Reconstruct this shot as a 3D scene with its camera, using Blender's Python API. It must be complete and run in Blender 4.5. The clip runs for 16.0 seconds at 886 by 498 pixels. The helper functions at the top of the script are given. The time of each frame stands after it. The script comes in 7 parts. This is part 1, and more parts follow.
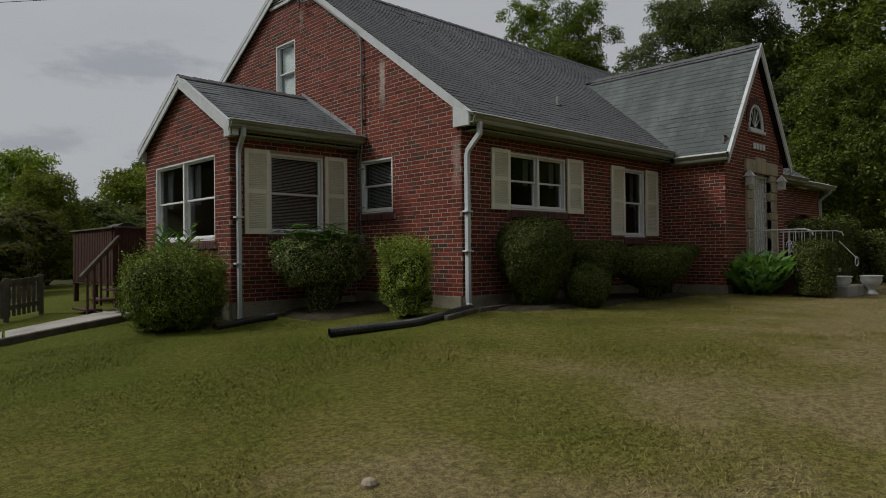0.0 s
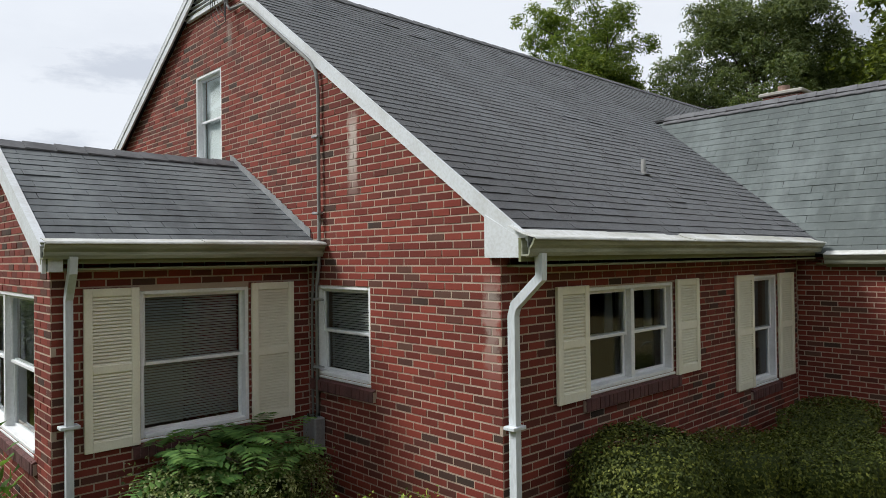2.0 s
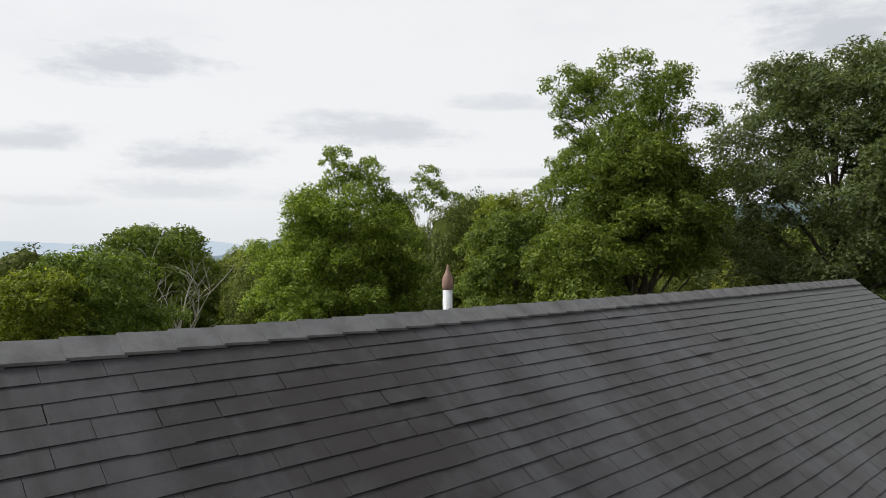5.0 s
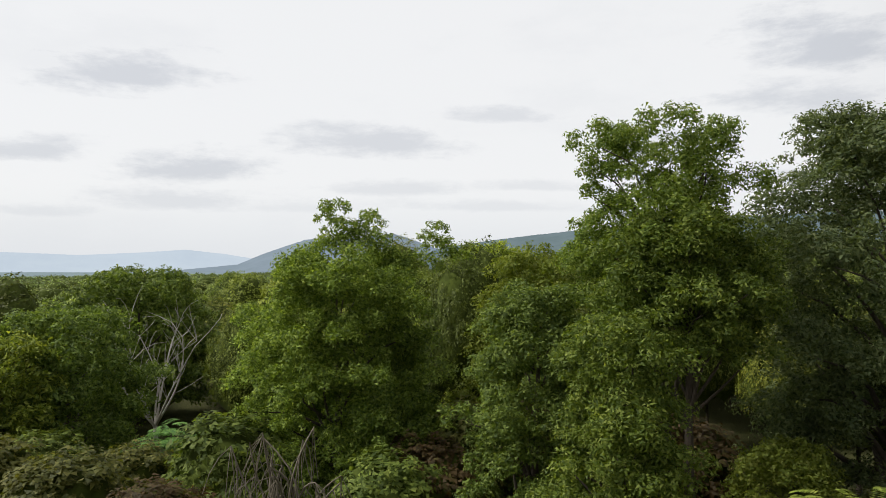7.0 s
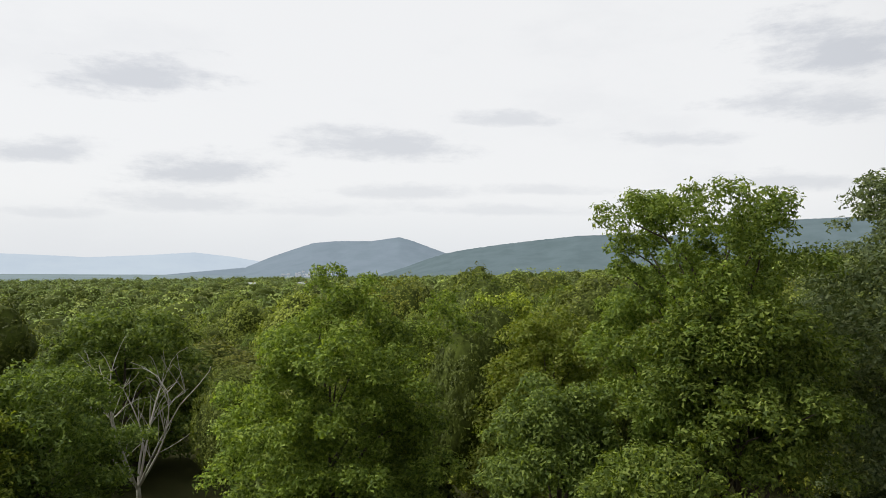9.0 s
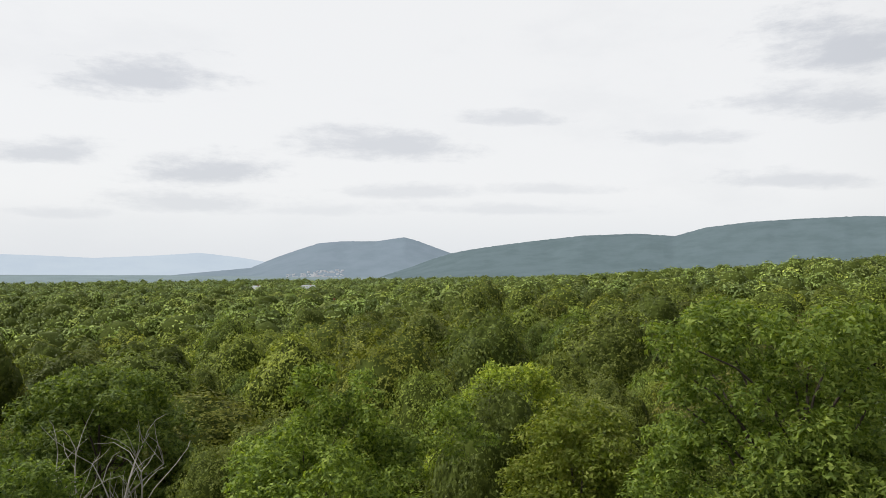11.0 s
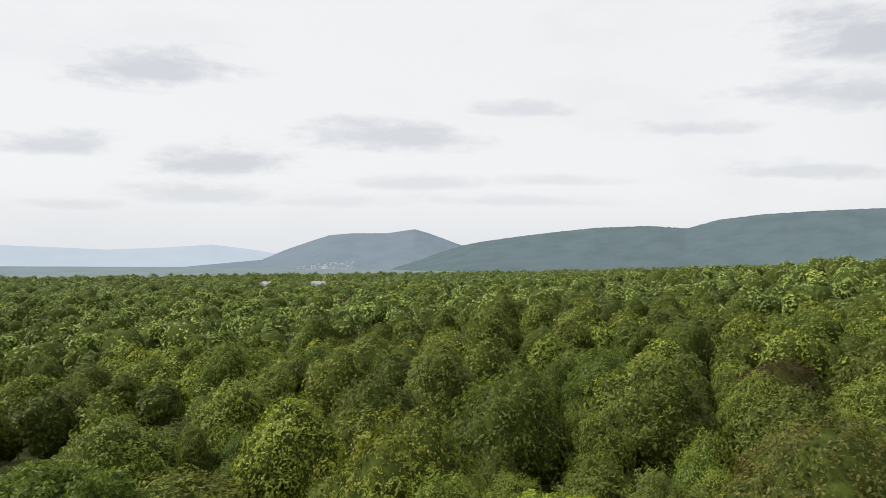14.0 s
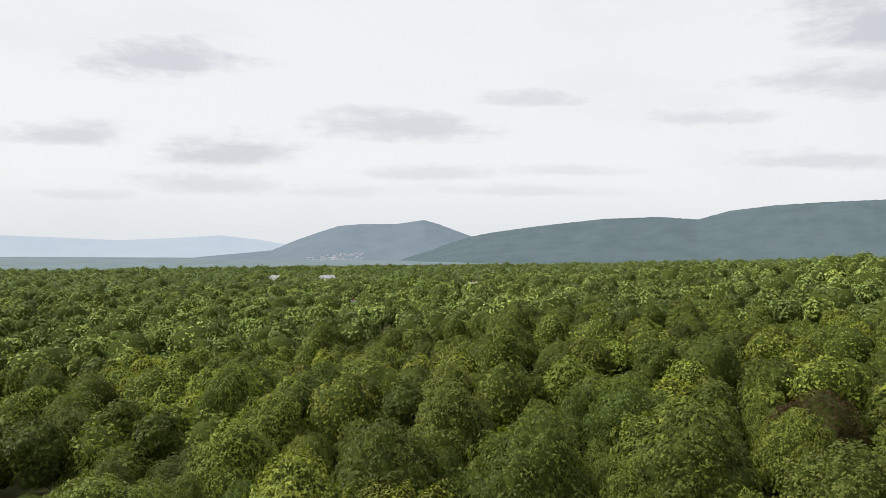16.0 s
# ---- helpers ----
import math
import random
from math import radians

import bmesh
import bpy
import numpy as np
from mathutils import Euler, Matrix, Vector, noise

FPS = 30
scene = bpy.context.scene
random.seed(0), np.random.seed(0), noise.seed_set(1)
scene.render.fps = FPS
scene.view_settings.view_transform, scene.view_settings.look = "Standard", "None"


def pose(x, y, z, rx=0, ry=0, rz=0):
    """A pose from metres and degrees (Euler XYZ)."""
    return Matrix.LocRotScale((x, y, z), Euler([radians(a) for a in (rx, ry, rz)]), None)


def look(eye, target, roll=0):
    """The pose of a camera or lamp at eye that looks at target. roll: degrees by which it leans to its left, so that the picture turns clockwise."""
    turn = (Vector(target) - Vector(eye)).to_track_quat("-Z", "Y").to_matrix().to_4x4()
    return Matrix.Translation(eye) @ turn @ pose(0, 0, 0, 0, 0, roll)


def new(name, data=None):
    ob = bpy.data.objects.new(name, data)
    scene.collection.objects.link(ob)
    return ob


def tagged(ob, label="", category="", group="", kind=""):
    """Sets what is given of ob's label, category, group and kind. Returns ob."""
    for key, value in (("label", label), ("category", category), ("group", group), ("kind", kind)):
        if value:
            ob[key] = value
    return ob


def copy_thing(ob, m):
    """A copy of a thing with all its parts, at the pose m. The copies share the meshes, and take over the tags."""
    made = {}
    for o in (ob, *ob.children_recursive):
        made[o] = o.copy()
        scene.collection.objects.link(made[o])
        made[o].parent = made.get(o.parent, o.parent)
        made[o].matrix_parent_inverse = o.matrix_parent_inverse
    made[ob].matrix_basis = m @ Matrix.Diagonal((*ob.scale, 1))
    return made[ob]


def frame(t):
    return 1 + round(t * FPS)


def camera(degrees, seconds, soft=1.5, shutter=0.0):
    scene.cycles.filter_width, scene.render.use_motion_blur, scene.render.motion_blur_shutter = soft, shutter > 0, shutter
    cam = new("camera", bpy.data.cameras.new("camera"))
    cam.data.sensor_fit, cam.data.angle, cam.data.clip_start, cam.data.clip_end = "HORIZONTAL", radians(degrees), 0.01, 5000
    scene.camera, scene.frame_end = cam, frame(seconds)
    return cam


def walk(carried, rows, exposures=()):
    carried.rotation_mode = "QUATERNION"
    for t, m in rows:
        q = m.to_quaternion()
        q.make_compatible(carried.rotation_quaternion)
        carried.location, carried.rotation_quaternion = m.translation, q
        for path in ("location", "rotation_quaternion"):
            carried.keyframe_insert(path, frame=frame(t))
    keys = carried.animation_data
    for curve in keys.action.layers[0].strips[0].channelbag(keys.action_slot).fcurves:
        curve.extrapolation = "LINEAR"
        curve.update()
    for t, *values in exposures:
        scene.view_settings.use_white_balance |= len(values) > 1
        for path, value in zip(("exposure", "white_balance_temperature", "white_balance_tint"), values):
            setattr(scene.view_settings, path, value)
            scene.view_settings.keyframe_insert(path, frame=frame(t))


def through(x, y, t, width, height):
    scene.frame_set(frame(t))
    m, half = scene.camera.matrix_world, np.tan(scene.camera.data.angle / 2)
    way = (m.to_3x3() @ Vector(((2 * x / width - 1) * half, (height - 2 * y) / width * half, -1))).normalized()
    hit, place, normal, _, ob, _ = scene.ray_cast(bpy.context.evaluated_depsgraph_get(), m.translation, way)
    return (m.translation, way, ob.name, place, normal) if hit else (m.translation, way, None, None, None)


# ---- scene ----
cam = camera(66.0, 16.0, soft=0.85)
PATH = [
    (0.0, pose(-7.498, -7.455, 0.857, 90.43, 0.60, -43.56)),
    (0.5, pose(-6.638, -6.505, 0.988, 90.43, 0.50, -43.56)),
    (1.0, pose(-5.747, -5.525, 1.620, 90.46, 0.50, -43.54)),
    (1.5, pose(-4.829, -4.500, 2.255, 90.57, 0.60, -43.44)),
    (2.0, pose(-3.969, -3.555, 2.842, 90.66, 0.70, -43.32)),
    (2.5, pose(-3.121, -2.638, 3.484, 90.72, 0.80, -43.14)),
    (3.0, pose(-2.389, -1.823, 4.113, 90.66, 1.00, -43.16)),
    (3.5, pose(-1.706, -1.145, 4.896, 90.57, 0.90, -42.97)),
    (4.0, pose(-1.167, -0.488, 5.765, 89.97, 0.30, -43.22)),
    (6.5, pose(0.972, 3.354, 8.900, 91.40, 0.00, -44.40)),
    (7.0, pose(1.487, 3.763, 9.420, 91.50, -0.20, -44.20)),
    (7.5, pose(2.040, 4.217, 9.970, 91.60, -0.35, -43.98)),
    (8.0, pose(2.565, 4.689, 10.560, 91.70, -0.50, -43.80)),
    (8.5, pose(3.029, 5.271, 11.220, 91.75, -0.52, -43.70)),
    (9.0, pose(3.570, 5.904, 11.930, 91.80, -0.52, -43.58)),
    (9.5, pose(4.204, 6.597, 12.700, 91.80, -0.48, -43.45)),
    (12.0, pose(7.600, 10.600, 16.400, 91.67, -0.41, -42.92)),
    (12.5, pose(8.253, 11.480, 17.090, 91.58, -0.43, -42.77)),
    (13.0, pose(8.927, 12.340, 17.772, 91.43, -0.44, -42.62)),
    (13.5, pose(9.600, 13.207, 18.457, 91.24, -0.45, -42.45)),
    (14.0, pose(10.260, 14.083, 19.157, 91.02, -0.47, -42.28)),
    (14.5, pose(10.910, 14.961, 19.898, 90.79, -0.48, -42.09)),
    (15.0, pose(11.553, 15.825, 20.681, 90.56, -0.50, -41.90)),
    (15.5, pose(12.190, 16.682, 21.515, 90.36, -0.51, -41.71)),
    (16.0, pose(12.821, 17.544, 22.400, 90.20, -0.53, -41.51)),
]
# the picture brightens from dark during the first second
walk(cam, PATH, exposures=[(0.0, -1.1, 6300, 10), (0.5, -0.15, 6150, 10), (1.0, 0.03, 6150, 10), (1.5, 0.0, 6100, 10), (2.5, 0.0, 6150, 10), (4.0, 0.0, 6400, 10), (6.5, 0.0, 6500, 10), (16.0, 0.0, 6500, 10)])
# ---------------- node helpers ----------------
class Nodes:
    def __init__(self, tree):
        self.t = tree


    def put(self, value, socket):
        if isinstance(value, bpy.types.NodeSocket):
            self.t.links.new(value, socket)
        else:
            socket.default_value = value

    def math(self, op, a, b=0.0, c=0.0):
        m = self.t.nodes.new("ShaderNodeMath")
        m.operation = op
        self.put(a, m.inputs[0])
        self.put(b, m.inputs[1])
        self.put(c, m.inputs[2])
        return m.outputs[0]

    def dot(self, a, vec):
        m = self.t.nodes.new("ShaderNodeVectorMath")
        m.operation = "DOT_PRODUCT"
        self.put(a, m.inputs[0])
        m.inputs[1].default_value = vec
        return m.outputs["Value"]

    def noise(self, scale, detail=4.0, rough=0.55, vector=None, out="Fac"):
        m = self.t.nodes.new("ShaderNodeTexNoise")
        m.inputs["Scale"].default_value = scale
        m.inputs["Detail"].default_value = detail
        m.inputs["Roughness"].default_value = rough
        if vector is not None:
            self.put(vector, m.inputs["Vector"])
        return m.outputs[out]

    def mapping(self, vector, scale=(1, 1, 1), rot=(0, 0, 0), loc=(0, 0, 0)):
        m = self.t.nodes.new("ShaderNodeMapping")
        self.put(vector, m.inputs["Vector"])
        m.inputs["Scale"].default_value = scale
        m.inputs["Rotation"].default_value = rot
        m.inputs["Location"].default_value = loc
        return m.outputs[0]

    def ramp(self, fac, stops):
        m = self.t.nodes.new("ShaderNodeValToRGB")
        self.put(fac, m.inputs[0])
        e = m.color_ramp.elements
        while len(e) < len(stops):
            e.new(0.5)
        for el, (p, c) in zip(e, stops):
            el.position = p
            el.color = (*c, 1) if len(c) == 3 else c
        return m.outputs[0]

    def span(self, value, lo, hi, a=0.0, b=1.0):
        m = self.t.nodes.new("ShaderNodeMapRange")
        m.interpolation_type = "SMOOTHSTEP"
        self.put(value, m.inputs[0])
        for i, v in enumerate((lo, hi, a, b)):
            m.inputs[1 + i].default_value = v
        return m.outputs[0]

    def mix(self, fac, a, b, blend="MIX"):
        m = self.t.nodes.new("ShaderNodeMix")
        m.data_type = "RGBA"
        m.blend_type = blend
        m.clamp_factor = True
        self.put(fac, m.inputs[0])
        for v, s in ((a, m.inputs[6]), (b, m.inputs[7])):
            self.put((*v, 1) if isinstance(v, tuple) and len(v) == 3 else v, s)
        return m.outputs[2]

    def bump(self, height, strength=0.3, distance=0.01):
        m = self.t.nodes.new("ShaderNodeBump")
        m.inputs["Strength"].default_value = strength
        m.inputs["Distance"].default_value = distance
        self.put(height, m.inputs["Height"])
        return m.outputs[0]


# ---------------- world and sun ----------------
YAW = radians(43.5)
FWD, RIGHT = (math.sin(YAW), math.cos(YAW), 0.0), (math.cos(YAW), -math.sin(YAW), 0.0)
SUN_AZ, SUN_EL = radians(-46.0), radians(46.0)

world = bpy.data.worlds.new("world")
scene.world = world
world.use_nodes = True
wt = world.node_tree
wt.nodes.clear()
W = Nodes(wt)
sky = wt.nodes.new("ShaderNodeTexSky")
sky.sky_type = "NISHITA"
sky.sun_disc = False
sky.sun_elevation = SUN_EL
sky.sun_rotation = SUN_AZ
sky.air_density, sky.dust_density, sky.ozone_density = 1.0, 2.0, 1.0
coord = wt.nodes.new("ShaderNodeTexCoord").outputs["Generated"]
fw = W.math("MAXIMUM", W.dot(coord, FWD), 0.05)
cu = W.math("DIVIDE", W.dot(coord, RIGHT), fw)
cv = W.math("DIVIDE", W.dot(coord, (0, 0, 1)), fw)
wob = W.noise(7.0, 7.0, 0.62, W.mapping(coord, (1.0, 1.0, 4.0)))
fine = W.noise(26.0, 7.0, 0.68, W.mapping(coord, (1.0, 1.0, 2.6)))
# grey undersides of single clouds: centre across, centre up, half width, half height, depth of grey
CLOUDS = [(-0.46, 0.279, 0.135, 0.036, 0.9), (-0.60, 0.165, 0.10, 0.020, 0.8), (-0.36, 0.140, 0.115, 0.028, 0.9),
          (-0.10, 0.180, 0.14, 0.026, 0.8), (0.10, 0.222, 0.075, 0.014, 0.6), (0.345, 0.196, 0.10, 0.015, 0.6),
          (0.58, 0.335, 0.12, 0.055, 1.0), (0.57, 0.245, 0.15, 0.030, 0.8), (-0.37, 0.094, 0.17, 0.018, 0.6),
          (-0.05, 0.113, 0.10, 0.012, 0.5), (-0.58, 0.078, 0.11, 0.012, 0.5), (0.50, 0.133, 0.13, 0.014, 0.6),
          (0.08, 0.088, 0.16, 0.010, 0.4), (0.14, 0.118, 0.09, 0.009, 0.4), (-0.20, 0.085, 0.14, 0.010, 0.35)]
grey = None
for u0, v0, a, b, g in CLOUDS:
    du = W.math("DIVIDE", W.math("SUBTRACT", cu, u0), a)
    dv = W.math("DIVIDE", W.math("SUBTRACT", cv, v0), b)
    # flat undersides, ragged tops
    dv = W.math("MULTIPLY", dv, W.span(dv, -0.2, 0.2, 1.5, 0.85))
    r = W.math("SQRT", W.math("ADD", W.math("MULTIPLY", du, du), W.math("MULTIPLY", dv, dv)))
    r = W.math("ADD", r, W.math("MULTIPLY", W.math("SUBTRACT", wob, 0.5), 2.6))
    r = W.math("ADD", r, W.math("MULTIPLY", W.math("SUBTRACT", fine, 0.5), 1.3))
    m = W.math("MULTIPLY", W.span(r, 1.35, 0.22), g)
    grey = m if grey is None else W.math("MAXIMUM", grey, m)
front = W.span(W.dot(coord, FWD), 0.15, 0.35)
grey = W.math("MULTIPLY", grey, front)
veil = W.span(W.noise(2.6, 7.0, 0.6, W.mapping(coord, (1.0, 1.0, 2.6), loc=(3.1, 0.4, 0.0))), 0.50, 0.70)
grey = W.math("MAXIMUM", grey, W.math("MULTIPLY", veil, 0.18))
cloud = W.mix(grey, (9.3, 9.35, 9.4), (6.7, 6.9, 7.3))
low = W.span(cv, 0.13, 0.0)
cloud = W.mix(W.math("MULTIPLY", low, 0.75), cloud, (7.7, 8.05, 8.5))
# unseen sky opposite the sun is dimmed, added to darken the front walls
thick = W.span(W.dot(coord, (0.35, -0.94, 0.0)), -0.05, 0.75, 1.0, 0.62)
cloud = W.mix(1.0, cloud, thick, "MULTIPLY")
full = W.mix(0.92, sky.outputs[0], cloud)
bg = wt.nodes.new("ShaderNodeBackground")
bg.inputs["Strength"].default_value = 0.1
wt.links.new(full, bg.inputs[0])
out = wt.nodes.new("ShaderNodeOutputWorld")
wt.links.new(bg.outputs[0], out.inputs[0])

sun = new("sun", bpy.data.lights.new("sun", "SUN"))
sun.data.energy = 4.2
sun.data.angle = radians(18)
sun.data.color = (1.0, 0.96, 0.88)
sun_dir = Vector((math.sin(SUN_AZ) * math.cos(SUN_EL), math.cos(SUN_AZ) * math.cos(SUN_EL), math.sin(SUN_EL)))
sun.matrix_world = look(sun_dir * 200, (0, 0, 0))

# ---------------- materials ----------------
def material(name):
    m = bpy.data.materials.new(name)
    m.use_nodes = True
    m.node_tree.nodes.clear()
    return m, Nodes(m.node_tree)


def finish(m, N, color, rough=0.8, metal=0.0, normal=None, spec=0.35):
    t = m.node_tree
    b = t.nodes.new("ShaderNodeBsdfPrincipled")
    N.put((*color, 1) if isinstance(color, tuple) and len(color) == 3 else color, b.inputs["Base Color"])
    N.put(rough, b.inputs["Roughness"])
    b.inputs["Metallic"].default_value = metal
    b.inputs["Specular IOR Level"].default_value = spec
    if normal is not None:
        t.links.new(normal, b.inputs["Normal"])
    o = t.nodes.new("ShaderNodeOutputMaterial")
    t.links.new(b.outputs[0], o.inputs[0])
    return m


def place(N):
    return N.t.nodes.new("ShaderNodeNewGeometry").outputs["Position"]


def island(N):
    return N.t.nodes.new("ShaderNodeNewGeometry").outputs["Random Per Island"]


def chance(N):
    return N.t.nodes.new("ShaderNodeObjectInfo").outputs["Random"]


def worn(name, color, dark, rough=0.6, scale=6.0, amount=0.5, grain=60.0, bump=0.15, metal=0.0, spec=0.35, stretch=(1, 1, 1)):
    """A surface of one colour with stains at a large and grain at a small scale."""
    m, N = material(name)
    p = N.mapping(place(N), stretch)
    big = N.span(N.noise(scale, 6, 0.6, p), 0.38, 0.68)
    small = N.noise(grain, 3, 0.6, p)
    c = N.mix(N.math("MULTIPLY", big, amount), color, dark)
    c = N.mix(N.span(small, 0.35, 0.75, 0.0, 0.35), c, dark)
    return finish(m, N, c, N.span(small, 0.2, 0.8, rough - 0.1, rough + 0.1), metal, N.bump(small, bump, 0.004), spec)


def brick_material(name, single):
    m, N = material(name)
    rnd = chance(N) if single else island(N)
    p = place(N)
    tone = N.ramp(rnd, [(0.0, (0.040, 0.030, 0.024)), (0.05, (0.065, 0.034, 0.026)), (0.09, (0.104, 0.0235, 0.0165)),
                        (0.40, (0.163, 0.0315, 0.0215)), (0.70, (0.226, 0.0455, 0.0300)), (0.93, (0.108, 0.031, 0.0235)), (1.0, (0.095, 0.052, 0.038))])
    big = N.noise(1.3, 5, 0.6, p)
    tone = N.mix(N.span(big, 0.45, 0.75, 0.0, 0.45), tone, (0.11, 0.030, 0.022))
    small = N.noise(70, 4, 0.65, p)
    tone = N.mix(N.span(small, 0.55, 0.85, 0.0, 0.35), tone, (0.26, 0.085, 0.060))
    tone = lime(N, p, tone)
    return finish(m, N, tone, 0.85, 0, N.bump(small, 0.5, 0.004), 0.25)


def lime(N, p, tone):
    """White lime runs on the gable: one high streak, one down the corner."""
    s = N.t.nodes.new("ShaderNodeSeparateXYZ")
    N.put(p, s.inputs[0])
    x, y, z = s.outputs
    wobble = N.math("MULTIPLY", N.math("SUBTRACT", N.noise(7, 5, 0.65, p), 0.5), 0.25)
    total = None
    for yc, wide, z0, z1, strong in ((1.93, 0.10, 3.30, 4.35, 0.8), (0.10, 0.11, 1.7, 2.75, 0.4), (4.55, 0.09, 5.3, 5.95, 0.5)):
        a = N.span(N.math("ABSOLUTE", N.math("ADD", N.math("SUBTRACT", y, yc), wobble)), wide, wide * 0.35)
        b = N.math("MULTIPLY", N.span(z, z0, z0 + 0.6), N.span(z, z1, z1 - 0.25))
        a = N.math("MULTIPLY", N.math("MULTIPLY", a, b), strong)
        total = a if total is None else N.math("MAXIMUM", total, a)
    near = N.span(N.math("ABSOLUTE", x), 0.08, 0.04)
    return N.mix(N.math("MULTIPLY", total, near), tone, (0.48, 0.43, 0.38))


def mortar_material():
    m, N = material("mortar")
    p = place(N)
    small = N.noise(90, 4, 0.6, p)
    c = N.mix(N.noise(1.5, 5, 0.6, p), (0.45, 0.36, 0.29), (0.30, 0.235, 0.185))
    c = N.mix(N.span(small, 0.4, 0.8, 0, 0.5), c, (0.50, 0.41, 0.33))
    c = lime(N, p, c)
    return finish(m, N, c, 0.95, 0, N.bump(small, 0.4, 0.003), 0.1)


def shingle_material(name, single, base, light, dark, along, valley=False):
    m, N = material(name)
    rnd = chance(N) if single else island(N)
    p = place(N)
    small = N.noise(160, 2, 0.7, p)
    streak = N.noise(1.0, 6, 0.65, N.mapping(p, along))
    blotch = N.noise(0.8, 6, 0.65, N.mapping(p, tuple(1.1 * v for v in along), loc=(4.0, 2.0, 1.0)))
    c = N.mix(rnd, base, tuple(v * 0.72 for v in base))
    cloudy = N.noise(2.1, 6, 0.7, p)
    streak = N.math("ADD", N.math("MULTIPLY", streak, 0.6), N.math("MULTIPLY", cloudy, 0.4))
    c = N.mix(N.span(streak, 0.44, 0.60, 0, 0.80), c, light)
    c = N.mix(N.span(blotch, 0.46, 0.62, 0, 0.85), c, dark)
    stain = N.noise(3.4, 5, 0.7, N.mapping(p, loc=(7.0, 3.0, 5.0)))
    c = N.mix(N.span(stain, 0.48, 0.66, 0, 0.55), c, tuple(0.5 * (u + v) for u, v in zip(light, base)))
    c = N.mix(N.span(small, 0.45, 0.8, 0, 0.4), c, light)
    if valley:
        # dark stain where water runs off beside the entrance gable, browner low on the slope
        s = N.t.nodes.new("ShaderNodeSeparateXYZ")
        N.put(p, s.inputs[0])
        line = N.math("SUBTRACT", N.math("ADD", N.math("MULTIPLY", s.outputs[2], 0.667), 4.14), s.outputs[0])
        line = N.math("ADD", line, N.math("MULTIPLY", N.math("SUBTRACT", cloudy, 0.5), 1.2))
        c = N.mix(N.span(line, 0.95, 0.15, 0, 0.75), c, (0.011, 0.010, 0.010))
        brown = N.math("MULTIPLY", N.span(s.outputs[2], 5.6, 3.4), N.span(stain, 0.40, 0.60, 0.2, 0.8))
        c = N.mix(N.math("MULTIPLY", brown, 0.55), c, (0.034, 0.027, 0.026))
    finish(m, N, c, 0.75, 0, N.bump(small, 0.4, 0.003), 0.30)
    for b in m.node_tree.nodes:
        if b.type == "BSDF_PRINCIPLED":
            b.inputs["Sheen Weight"].default_value = 0.22
            b.inputs["Sheen Roughness"].default_value = 0.35
            b.inputs["Sheen Tint"].default_value = (0.86, 0.93, 1.0, 1)
    return m


def leaf_material(name, tones, shine=0.25, through=0.42, hue_by_object=0.5, by_tree=False, mottle=7.0, mottled=0.45):
    """Leaves: tones from dark to light by leaf, shifted a little from plant to plant; some light passes through."""
    m, N = material(name)
    rnd = island(N)
    k = len(tones) - 1
    c = N.ramp(rnd, [(i / k, t) for i, t in enumerate(tones)])
    o = chance(N)
    if by_tree:
        tone = N.t.nodes.new("ShaderNodeAttribute")
        tone.attribute_name = "tree_tone"
        o = tone.outputs["Fac"]
    warm = N.mix(N.span(o, 0.55, 1.0, 0, hue_by_object), c, (1.30, 1.10, 0.75), "MULTIPLY")
    cool = N.mix(N.span(o, 0.45, 0.0, 0, hue_by_object), warm, (0.78, 0.88, 0.86), "MULTIPLY")
    speck = N.noise(mottle, 3, 0.75, place(N))
    vary = N.span(N.math("FRACT", N.math("MULTIPLY", o, 7.31)), 0.0, 1.0, 1.0 - 0.76 * hue_by_object, 1.0 + 0.6 * hue_by_object)
    cool = N.mix(1.0, cool, vary, "MULTIPLY")
    cool = N.mix(N.span(speck, 0.62, 0.38, 0, mottled), cool, (0.38, 0.42, 0.36), "MULTIPLY")
    grove = N.noise(0.022, 3, 0.6, place(N))
    cool = N.mix(1.0, cool, N.span(grove, 0.32, 0.68, 0.72, 1.28), "MULTIPLY")
    big = N.noise(0.35, 3, 0.5, place(N))
    cool = N.mix(N.span(big, 0.4, 0.7, 0, 0.45), cool, (0.75, 0.82, 0.80), "MULTIPLY")
    t = m.node_tree
    b = t.nodes.new("ShaderNodeBsdfPrincipled")
    t.links.new(cool, b.inputs["Base Color"])
    b.inputs["Roughness"].default_value = 0.65
    b.inputs["Specular IOR Level"].default_value = shine
    tr = t.nodes.new("ShaderNodeBsdfTranslucent")
    t.links.new(N.mix(1.0, cool, (1.25, 1.25, 0.5), "MULTIPLY"), tr.inputs[0])
    mx = t.nodes.new("ShaderNodeMixShader")
    mx.inputs[0].default_value = through
    t.links.new(b.outputs[0], mx.inputs[1])
    t.links.new(tr.outputs[0], mx.inputs[2])
    o2 = t.nodes.new("ShaderNodeOutputMaterial")
    t.links.new(mx.outputs[0], o2.inputs[0])
    return m


